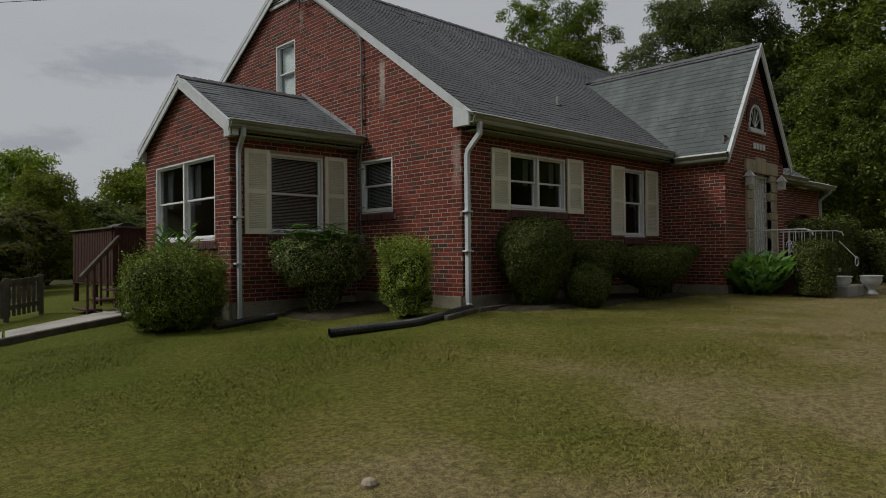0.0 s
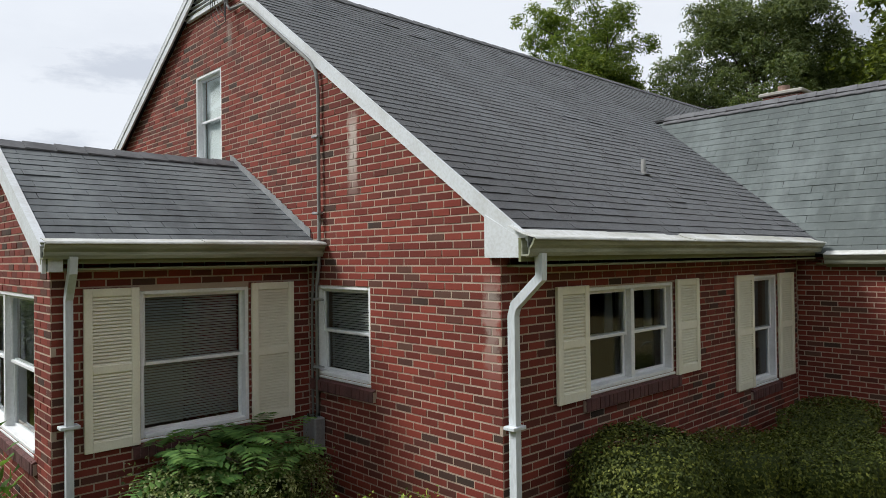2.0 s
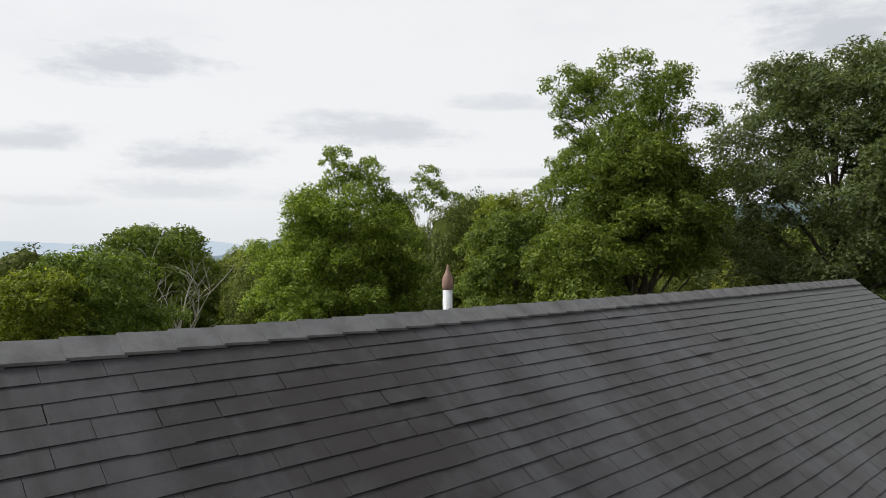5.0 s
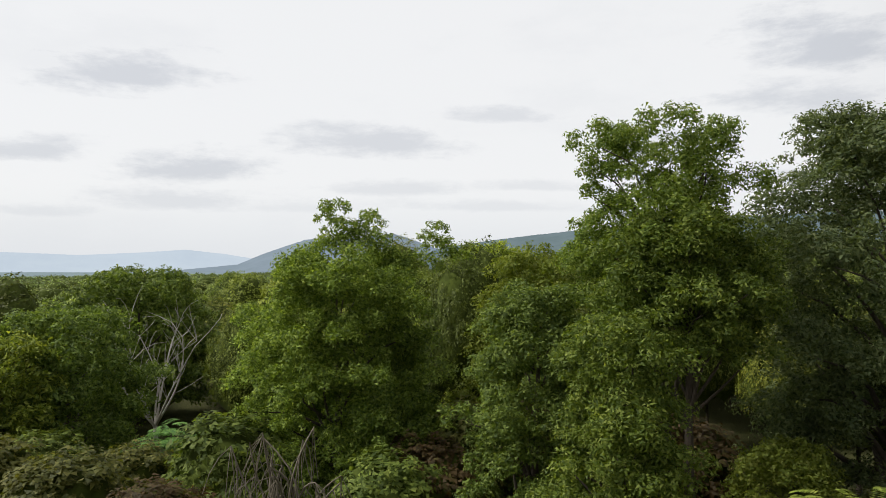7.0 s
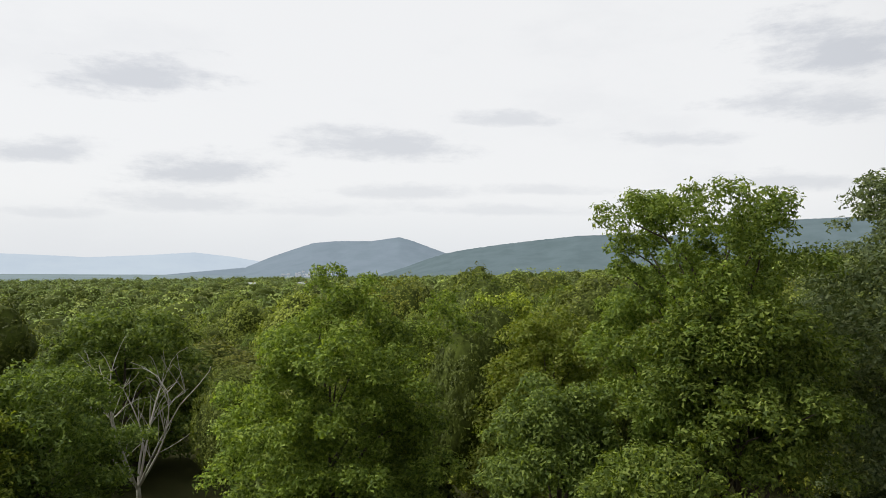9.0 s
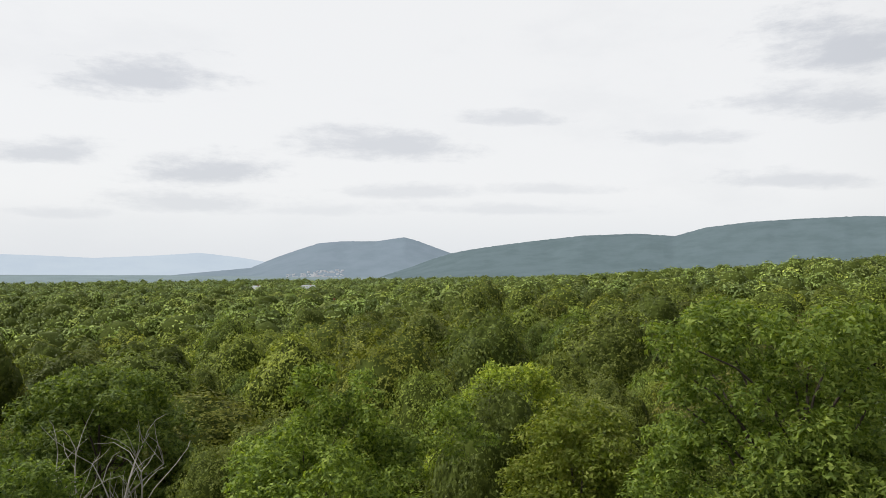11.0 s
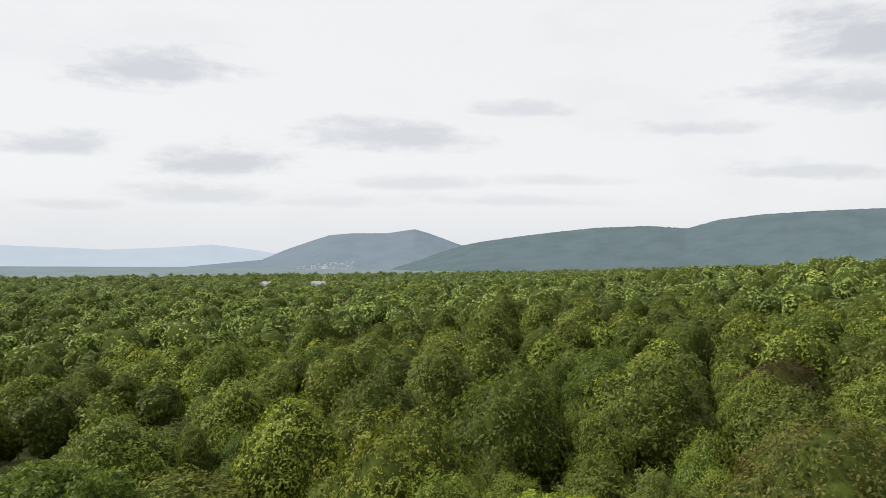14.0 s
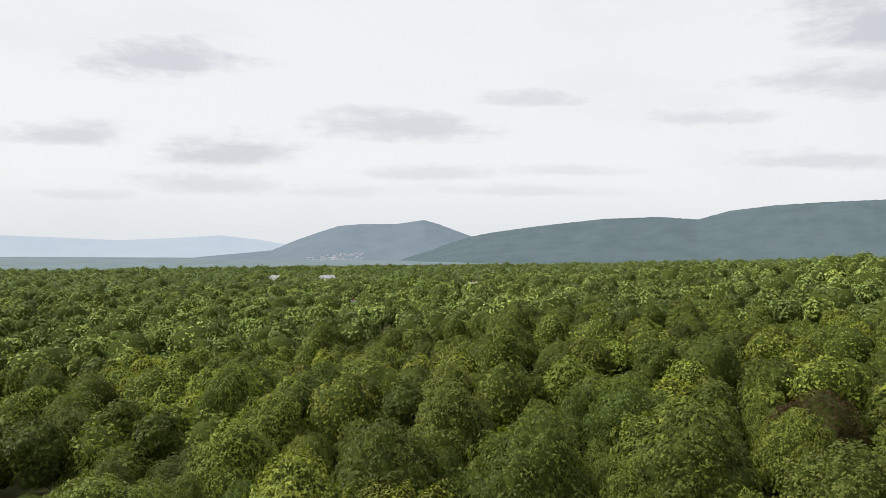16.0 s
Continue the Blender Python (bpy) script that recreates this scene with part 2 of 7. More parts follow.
def glass_material():
    m, N = material("window_glass")
    t = m.node_tree
    fr = t.nodes.new("ShaderNodeFresnel")
    fr.inputs[0].default_value = 1.5
    gl = t.nodes.new("ShaderNodeBsdfGlossy")
    gl.inputs["Roughness"].default_value = 0.02
    gl.inputs["Color"].default_value = (0.9, 0.95, 0.95, 1)
    tp = t.nodes.new("ShaderNodeBsdfTransparent")
    tp.inputs[0].default_value = (0.80, 0.85, 0.85, 1)
    mx = t.nodes.new("ShaderNodeMixShader")
    t.links.new(fr.outputs[0], mx.inputs[0])
    t.links.new(tp.outputs[0], mx.inputs[1])
    t.links.new(gl.outputs[0], mx.inputs[2])
    o = t.nodes.new("ShaderNodeOutputMaterial")
    t.links.new(mx.outputs[0], o.inputs[0])
    return m


def lawn_material(name, blades):
    m, N = material(name)
    p = place(N)
    dry = N.noise(0.55, 5, 0.6, p)
    dry2 = N.noise(2.4, 4, 0.6, p)
    s = N.t.nodes.new("ShaderNodeSeparateXYZ")
    N.put(p, s.inputs[0])
    # the lawn is drier away from the gable and towards the open side
    lean = N.math("ADD", N.math("MULTIPLY", s.outputs[0], 0.018), N.math("MULTIPLY", s.outputs[1], -0.070))
    lean = N.math("SUBTRACT", lean, 0.01)
    d = N.math("ADD", N.math("ADD", dry, N.math("MULTIPLY", dry2, 0.35)), lean)
    green, straw, bare = (0.098, 0.112, 0.014), (0.158, 0.140, 0.036), (0.24, 0.19, 0.095)
    c = N.mix(N.span(d, 0.52, 1.02), green, straw)
    c = N.mix(N.span(d, 0.88, 1.10, 0, 0.75), c, bare)
    # leaf litter and low weeds beyond the mown yard
    yard = N.math("ADD", N.math("MULTIPLY", s.outputs[1], 0.75), N.math("MULTIPLY", s.outputs[0], 0.45))
    yard = N.math("ADD", yard, N.math("MULTIPLY", dry, 6.0))
    c = N.mix(N.span(yard, 16.0, 20.0), c, N.mix(dry2, (0.046, 0.058, 0.016), (0.072, 0.066, 0.028)))
    if blades:
        r = island(N)
        c = N.mix(1.0, c, N.span(r, 0.0, 1.0, 1.05, 1.85), "MULTIPLY")
        c = N.mix(N.span(r, 0.86, 1.0, 0, 0.6), c, (0.36, 0.32, 0.16))
        return finish(m, N, c, 0.75, 0, None, 0.2)
    g = N.noise(95, 3, 0.75, p)
    tuft = N.noise(21, 4, 0.7, p)
    c = N.mix(1.0, c, N.span(tuft, 0.36, 0.66, 0.62, 1.30), "MULTIPLY")
    c = N.mix(1.0, c, N.span(g, 0.34, 0.66, 0.55, 1.35), "MULTIPLY")
    return finish(m, N, c, 0.95, 0, N.bump(N.math("ADD", g, tuft), 0.6, 0.02), 0.1)


M_BRICK, M_BRICK1, M_MORTAR = brick_material("red_brick", False), brick_material("red_brick_single", True), mortar_material()
M_SILL = worn("purple_brown_brick", (0.13, 0.055, 0.050), (0.055, 0.03, 0.03), 0.8, 5, 0.6, 80, 0.4)
ROOF_C = ((0.0235, 0.0215, 0.0245), (0.055, 0.057, 0.064), (0.014, 0.011, 0.012))
M_ROOF = shingle_material("dark_shingle", False, *ROOF_C, (1.2, 0.22, 0.22), valley=True)
M_ROOF1 = shingle_material("dark_shingle_single", True, *ROOF_C, (1.2, 0.22, 0.22), valley=True)
M_WROOF = shingle_material("grey_green_shingle", False, (0.100, 0.118, 0.116), (0.155, 0.178, 0.176), (0.070, 0.082, 0.080), (0.3, 1.2, 0.3))
M_BROOF = shingle_material("slate_grey_shingle", False, (0.080, 0.088, 0.094), (0.13, 0.145, 0.15), (0.05, 0.055, 0.06), (1.2, 0.3, 0.3))
M_UNDER = worn("roof_underlay", (0.012, 0.012, 0.013), (0.006, 0.006, 0.006), 0.95, 4, 0.7, 120, 0.2)
M_CAP = worn("ridge_cap", (0.15, 0.152, 0.16), (0.07, 0.07, 0.075), 0.9, 4, 0.7, 120, 0.4)
M_WHITE = worn("white_paint", (0.64, 0.67, 0.70), (0.42, 0.42, 0.40), 0.5, 2.5, 0.45, 40, 0.1)
M_VINYL = worn("white_vinyl", (0.80, 0.81, 0.82), (0.58, 0.59, 0.60), 0.4, 5, 0.3, 40, 0.05)
M_GUTTER = worn("dirty_white_gutter", (0.33, 0.34, 0.27), (0.16, 0.17, 0.11), 0.5, 2.2, 0.85, 30, 0.1, stretch=(0.6, 0.6, 6))
M_COVER = worn("stained_gutter_cover", (0.58, 0.59, 0.58), (0.36, 0.355, 0.30), 0.5, 3.0, 0.8, 30, 0.1, stretch=(0.8, 0.8, 0.8))
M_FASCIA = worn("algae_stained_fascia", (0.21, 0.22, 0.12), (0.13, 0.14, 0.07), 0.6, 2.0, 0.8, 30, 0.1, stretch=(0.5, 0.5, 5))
M_CREAM = worn("cream_shutter_paint", (0.82, 0.79, 0.66), (0.66, 0.62, 0.48), 0.5, 3, 0.4, 60, 0.08)
M_PIPEW = worn("white_downspout", (0.62, 0.66, 0.69), (0.34, 0.36, 0.37), 0.45, 3, 0.5, 40, 0.08, stretch=(1, 1, 0.3))
M_FOUND = worn("parged_concrete", (0.30, 0.27, 0.20), (0.14, 0.12, 0.085), 0.9, 1.6, 0.8, 35, 0.4)
M_CONC = worn("concrete", (0.42, 0.40, 0.36), (0.22, 0.21, 0.19), 0.9, 1.8, 0.7, 45, 0.3)
M_GLASS = glass_material()
M_BLIND = worn("blind_slat", (0.62, 0.63, 0.60), (0.48, 0.49, 0.46), 0.5, 3, 0.4, 30, 0.0)
M_SHADE = worn("pale_roller_shade", (0.78, 0.80, 0.80), (0.60, 0.62, 0.63), 0.8, 3, 0.4, 40, 0.05)
M_CURTAIN = worn("sheer_curtain", (0.55, 0.56, 0.58), (0.35, 0.36, 0.38), 0.9, 4, 0.4, 60, 0.1, stretch=(6, 6, 0.4))
M_DARKROOM = worn("interior_painted_dim", (0.030, 0.030, 0.031), (0.018, 0.018, 0.018), 0.9, 2, 0.5, 20, 0.0)
M_CONDUIT = worn("weathered_grey_conduit", (0.24, 0.24, 0.23), (0.16, 0.16, 0.155), 0.75, 6, 0.6, 50, 0.2)
M_GALV = worn("galvanised_metal", (0.42, 0.43, 0.44), (0.22, 0.23, 0.23), 0.5, 5, 0.5, 60, 0.1, metal=0.6)
M_IRON = worn("white_wrought_iron", (0.62, 0.63, 0.62), (0.30, 0.30, 0.28), 0.5, 8, 0.5, 60, 0.15)
M_BLACKP = worn("black_corrugated_plastic", (0.020, 0.020, 0.021), (0.06, 0.055, 0.045), 0.55, 4, 0.5, 50, 0.1)
M_CABLE = worn("black_cable", (0.03, 0.03, 0.03), (0.015, 0.015, 0.015), 0.6, 6, 0.5, 50, 0.0)
M_STONE = worn("buff_stone", (0.40, 0.34, 0.24), (0.20, 0.17, 0.13), 0.9, 3, 0.7, 45, 0.5)
M_DECK = worn("dark_red_brown_stain", (0.075, 0.032, 0.022), (0.030, 0.016, 0.012), 0.7, 5, 0.6, 30, 0.3, stretch=(5, 5, 0.6))
M_TIMBER = worn("grey_weathered_timber", (0.13, 0.11, 0.085), (0.05, 0.045, 0.035), 0.9, 5, 0.7, 40, 0.4)
M_BARK = worn("grey_brown_bark", (0.085, 0.068, 0.050), (0.030, 0.025, 0.020), 0.95, 5, 0.7, 25, 0.8, stretch=(3, 3, 0.6))
M_DEADW = worn("bleached_dead_wood", (0.42, 0.40, 0.35), (0.27, 0.25, 0.21), 0.9, 5, 0.6, 30, 0.4)
M_MULCH = worn("bare_soil_shade_darkened", (0.050, 0.040, 0.020), (0.016, 0.014, 0.007), 1.0, 9, 0.9, 40, 1.0)
M_RUST = worn("rusty_cap", (0.30, 0.20, 0.16), (0.13, 0.075, 0.055), 0.8, 10, 0.6, 60, 0.4)
# dark greens that put the shade inside bushes and crowns into the colour
M_HEART_SHADE = worn("bush_inside_as_shade", (0.050, 0.070, 0.013), (0.026, 0.038, 0.008), 1.0, 8, 0.6, 40, 0.5)
M_INNER_SHADE = worn("crown_inside_as_shade", (0.064, 0.084, 0.015), (0.030, 0.041, 0.008), 1.0, 2.2, 0.8, 9, 0.6, spec=0.1)
M_LAWN, M_BLADE = lawn_material("mown_lawn", False), lawn_material("grass_blades", True)
GREENS = [(0.080, 0.122, 0.020), (0.145, 0.205, 0.030), (0.225, 0.300, 0.046), (0.37, 0.44, 0.09)]
M_LEAF = leaf_material("broad_leaves", GREENS)
M_LEAFD = leaf_material("grey_green_leaves", [(0.075, 0.108, 0.042), (0.130, 0.172, 0.070), (0.190, 0.235, 0.100), (0.27, 0.31, 0.145)], hue_by_object=0.15)
M_LEAFT = leaf_material("light_tipped_leaves", [(0.083, 0.127, 0.020), (0.145, 0.207, 0.031), (0.22, 0.29, 0.045), (0.36, 0.42, 0.09)], hue_by_object=0.15)
M_LEAFA = leaf_material("bright_oak_leaves", [(0.090, 0.145, 0.022), (0.145, 0.215, 0.033), (0.215, 0.300, 0.048), (0.33, 0.41, 0.09)], hue_by_object=0.15)
M_LEAFO = leaf_material("olive_leaves", [(0.065, 0.072, 0.016), (0.110, 0.116, 0.024), (0.155, 0.158, 0.034), (0.215, 0.20, 0.05)], hue_by_object=0.1)
M_LEAFK = leaf_material("deep_green_leaves", [(0.062, 0.096, 0.021), (0.108, 0.156, 0.031), (0.160, 0.216, 0.044), (0.24, 0.30, 0.068)], hue_by_object=0.3)
M_LEAFY = leaf_material("yellow_green_leaves", [(0.10, 0.135, 0.015), (0.145, 0.185, 0.022), (0.19, 0.23, 0.03), (0.25, 0.27, 0.055)], hue_by_object=0.2)
M_LEAFB = leaf_material("browning_leaves", [(0.05, 0.035, 0.012), (0.09, 0.055, 0.02), (0.12, 0.075, 0.03), (0.10, 0.085, 0.02)], hue_by_object=0.2)
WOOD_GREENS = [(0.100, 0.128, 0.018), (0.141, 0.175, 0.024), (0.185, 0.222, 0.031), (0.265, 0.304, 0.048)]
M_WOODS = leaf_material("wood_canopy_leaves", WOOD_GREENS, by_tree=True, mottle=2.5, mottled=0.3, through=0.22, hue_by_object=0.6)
# paler and bluer than the nearer woods: distance haze mixed into the leaf colour
M_MIDW = leaf_material("hazed_canopy_leaves", [(r * 1.30, g * 1.38, b * 2.5) for r, g, b in WOOD_GREENS], by_tree=True, mottle=1.5, mottled=0.3, through=0.15, hue_by_object=0.6)
M_WLEAF = leaf_material("wood_tree_leaves", [(r * 0.92, g * 0.92, b * 0.88) for r, g, b in WOOD_GREENS], hue_by_object=0.6, through=0.22, mottled=0.3)
M_WLEAFY = leaf_material("wood_tree_yellow_leaves", [(0.095, 0.122, 0.018), (0.130, 0.158, 0.023), (0.168, 0.195, 0.030), (0.22, 0.24, 0.045)], hue_by_object=0.3, through=0.2)
M_BOX = leaf_material("small_hedge_leaves", [(0.095, 0.145, 0.022), (0.180, 0.250, 0.036), (0.29, 0.37, 0.055), (0.48, 0.54, 0.12)], hue_by_object=0.25, through=0.14)
M_YEW = leaf_material("dark_yew_needles", [(0.038, 0.054, 0.010), (0.072, 0.094, 0.016), (0.128, 0.150, 0.024), (0.23, 0.245, 0.044)], hue_by_object=0.15, through=0.10)
M_PALE = leaf_material("pale_tipped_leaves", [(0.08, 0.11, 0.03), (0.18, 0.23, 0.06), (0.33, 0.38, 0.13), (0.60, 0.63, 0.32)], hue_by_object=0.1, through=0.14)
M_SUMAC = leaf_material("sumac_leaflets", [(0.18, 0.24, 0.030), (0.26, 0.33, 0.045), (0.36, 0.43, 0.065), (0.48, 0.53, 0.12)], hue_by_object=0.1)
M_FROND = leaf_material("fern_like_leaflets", [(0.085, 0.185, 0.050), (0.135, 0.265, 0.070), (0.195, 0.35, 0.095), (0.27, 0.43, 0.125)], hue_by_object=0.1)
M_TWIG = worn("dry_vine_stems", (0.17, 0.15, 0.11), (0.09, 0.075, 0.055), 0.9, 6, 0.6, 40, 0.2)


def haze_material(name, color, shade, scale, glow):
    """Far land: haze painted into muted colours, plus some emission for lit air."""
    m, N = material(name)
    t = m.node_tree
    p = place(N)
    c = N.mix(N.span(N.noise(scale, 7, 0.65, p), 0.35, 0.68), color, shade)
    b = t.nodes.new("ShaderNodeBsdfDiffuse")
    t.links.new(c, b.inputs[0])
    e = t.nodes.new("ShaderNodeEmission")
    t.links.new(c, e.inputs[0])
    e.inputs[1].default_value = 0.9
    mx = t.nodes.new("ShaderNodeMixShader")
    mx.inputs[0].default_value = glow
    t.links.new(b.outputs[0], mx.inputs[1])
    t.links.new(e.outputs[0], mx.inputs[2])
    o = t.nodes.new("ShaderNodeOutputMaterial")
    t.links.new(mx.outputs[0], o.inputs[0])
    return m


# haze over the farthest trees is put into these pale leaf tones
M_FARW = leaf_material("hazed_wood_leaves", [(0.145, 0.195, 0.105), (0.180, 0.236, 0.122), (0.215, 0.277, 0.140), (0.25, 0.316, 0.16)], by_tree=True, mottle=0.6, mottled=0.3, hue_by_object=0.5)
M_HILL1 = haze_material("far_mountain", (0.255, 0.315, 0.375), (0.225, 0.285, 0.335), 0.006, 0.75)
M_HILL2 = haze_material("near_ridge", (0.150, 0.200, 0.220), (0.126, 0.172, 0.186), 0.009, 0.6)
M_HILL3 = haze_material("pale_hills", (0.60, 0.69, 0.78), (0.57, 0.66, 0.76), 0.004, 0.9)
M_VALLEY = haze_material("haze_tinted_valley", (0.27, 0.335, 0.36), (0.20, 0.26, 0.275), 0.012, 0.65)
M_TOWN = haze_material("far_walls", (0.56, 0.58, 0.61), (0.42, 0.44, 0.48), 0.05, 0.5)
# ---------------- geometry helpers ----------------
def lin(a, b, n):
    return [a + (b - a) * i / (n - 1) for i in range(n)]


class Geo:
    """Loose collection of faces that becomes one mesh."""

    def __init__(self):
        self.v, self.f = [], []

    def add(self, verts, faces):
        o = len(self.v)
        self.v.extend(tuple(p) for p in verts)
        self.f.extend(tuple(i + o for i in q) for q in faces)
        return self

    def hexa(self, c):
        """Eight corners: four below, then four above, both turning the same way."""
        return self.add(c, [(3, 2, 1, 0), (4, 5, 6, 7), (0, 1, 5, 4), (1, 2, 6, 5), (2, 3, 7, 6), (3, 0, 4, 7)])

    def box(self, x0, y0, z0, x1, y1, z1, m=None):
        c = [(x0, y0, z0), (x1, y0, z0), (x1, y1, z0), (x0, y1, z0), (x0, y0, z1), (x1, y0, z1), (x1, y1, z1), (x0, y1, z1)]
        if m is not None:
            c = [m @ Vector(p) for p in c]
        return self.hexa(c)

    def soft(self, x0, y0, z0, x1, y1, z1, b=0.006, m=None):
        """A box with chamfered edges."""
        b = min(b, abs(x1 - x0) * 0.45, abs(y1 - y0) * 0.45, abs(z1 - z0) * 0.45)
        bm = bmesh.new()
        bmesh.ops.create_cube(bm, size=1.0, matrix=Matrix.Translation(((x0 + x1) / 2, (y0 + y1) / 2, (z0 + z1) / 2)) @ Matrix.Diagonal((x1 - x0, y1 - y0, z1 - z0, 1)))
        bmesh.ops.bevel(bm, geom=bm.edges[:], offset=b, segments=1, affect="EDGES")
        bm.verts.index_update()
        vs = [(m @ p.co) if m is not None else p.co.copy() for p in bm.verts]
        fs = [[p.index for p in q.verts] for q in bm.faces]
        bm.free()
        return self.add(vs, fs)

    def prism(self, outline, a, b):
        """The outline (points in space) swept from offset a to offset b."""
        n = len(outline)
        a, b = Vector(a), Vector(b)
        vs = [Vector(p) + a for p in outline] + [Vector(p) + b for p in outline]
        fs = [tuple(reversed(range(n))), tuple(range(n, 2 * n))] + [(i, (i + 1) % n, n + (i + 1) % n, n + i) for i in range(n)]
        return self.add(vs, fs)

    def tube(self, points, radii, sides=8, flat=1.0, cap=True):
        pts = [Vector(p) for p in points]
        if not hasattr(radii, "__len__"):
            radii = [radii] * len(pts)
        o = len(self.v)
        ref = None
        for i, p in enumerate(pts):
            d = (pts[min(i + 1, len(pts) - 1)] - pts[max(i - 1, 0)]).normalized()
            if ref is None:
                ref = Vector((0, 0, 1)) if abs(d.z) < 0.9 else Vector((1, 0, 0))
            s = d.cross(ref).normalized()
            u = s.cross(d).normalized()
            ref = u
            for k in range(sides):
                a = 2 * math.pi * (k + 0.5) / sides
                self.v.append(tuple(p + radii[i] * (math.cos(a) * s + math.sin(a) * flat * u)))
        for i in range(len(pts) - 1):
            for k in range(sides):
                a, b = o + i * sides + k, o + i * sides + (k + 1) % sides
                self.f.append((a, b, b + sides, a + sides))
        if cap:
            self.f.append(tuple(o + k for k in reversed(range(sides))))
            self.f.append(tuple(o + (len(pts) - 1) * sides + k for k in range(sides)))
        return self

    def lathe(self, profile, centre, sides=16):
        """profile: pairs of radius and height."""
        o = len(self.v)
        cx, cy, cz = centre
        for r, h in profile:
            for k in range(sides):
                a = 2 * math.pi * k / sides
                self.v.append((cx + r * math.cos(a), cy + r * math.sin(a), cz + h))
        for i in range(len(profile) - 1):
            for k in range(sides):
                a, b = o + i * sides + k, o + i * sides + (k + 1) % sides
                self.f.append((a, b, b + sides, a + sides))
        self.f.append(tuple(o + k for k in reversed(range(sides))))
        self.f.append(tuple(o + (len(profile) - 1) * sides + k for k in range(sides)))
        return self

    def mesh(self, name, mat, smooth=False):
        me = bpy.data.meshes.new(name)
        me.from_pydata(self.v, [], self.f)
        me.materials.append(mat)
        if smooth:
            me.polygons.foreach_set("use_smooth", [True] * len(me.polygons))
        me.update()
        return me


def part(name, geo, mat, parent=None, label="", smooth=False, kind=""):
    ob = new(name, geo.mesh(name, mat, smooth))
    if parent is not None:
        ob.parent = parent
    return tagged(ob, label=label, kind=kind)


def thing(name, label, category, at=(0, 0, 0), group="", kind=""):
    e = new(name)
    e.empty_display_size = 0.2
    e.location = at
    return tagged(e, label, category, group, kind)


def quads_mesh(name, verts, mat, per=4):
    """A mesh of loose faces, each with its own corners, from an array of shape (n * per, 3)."""
    n = len(verts) // per
    me = bpy.data.meshes.new(name)
    me.vertices.add(n * per)
    me.vertices.foreach_set("co", np.ascontiguousarray(verts, dtype=np.float32).ravel())
    me.loops.add(n * per)
    me.loops.foreach_set("vertex_index", np.arange(n * per, dtype=np.int32))
    me.polygons.add(n)
    me.polygons.foreach_set("loop_start", np.arange(0, n * per, per, dtype=np.int32))
    me.materials.append(mat)
    me.update(calc_edges=True)
    return me


def unit(a):
    return a / np.maximum(np.linalg.norm(a, axis=1, keepdims=True), 1e-9)


def leaf_quads(rng, centres, normals, size, slim=0.55, spread=0.7):
    """One pointed leaf or spray of leaves at each centre, facing about along its normal."""
    n = len(centres)
    nor = unit(normals + rng.normal(0, spread, (n, 3)))
    side = unit(np.cross(nor, rng.normal(0, 1, (n, 3))))
    lng = np.cross(nor, side)
    s = (size * rng.uniform(0.6, 1.3, n))[:, None]
    v = np.empty((n, 4, 3))
    droop = nor * s * 0.18
    v[:, 0] = centres - lng * s * 0.5 - droop
    v[:, 1] = centres + side * s * slim * 0.5
    v[:, 2] = centres + lng * s * 0.5 - droop
    v[:, 3] = centres - side * s * slim * 0.5
    return v.reshape(-1, 3)


def leaf_blades(rng, centres, normals, size, slim=0.55, spread=0.7):
    """As leaf_quads, with one pointed triangle for each leaf."""
    n = len(centres)
    nor = unit(normals + rng.normal(0, spread, (n, 3)))
    side = unit(np.cross(nor, rng.normal(0, 1, (n, 3))))
    lng = np.cross(nor, side)
    s = (size * rng.uniform(0.6, 1.35, n))[:, None]
    v = np.empty((n, 3, 3))
    v[:, 0] = centres - lng * s * 0.4 + side * s * slim * 0.55
    v[:, 1] = centres - lng * s * 0.4 - side * s * slim * 0.55
    v[:, 2] = centres + lng * s * 0.6
    return v.reshape(-1, 3)


def ball_template(detail):
    bm = bmesh.new()
    bmesh.ops.create_icosphere(bm, subdivisions=detail, radius=1.0)
    bm.verts.index_update()
    v = np.array([p.co[:] for p in bm.verts])
    f = np.array([[p.index for p in q.verts] for q in bm.faces])
    bm.free()
    return v, f


BALLS = {d: ball_template(d) for d in (1, 2, 3, 4)}


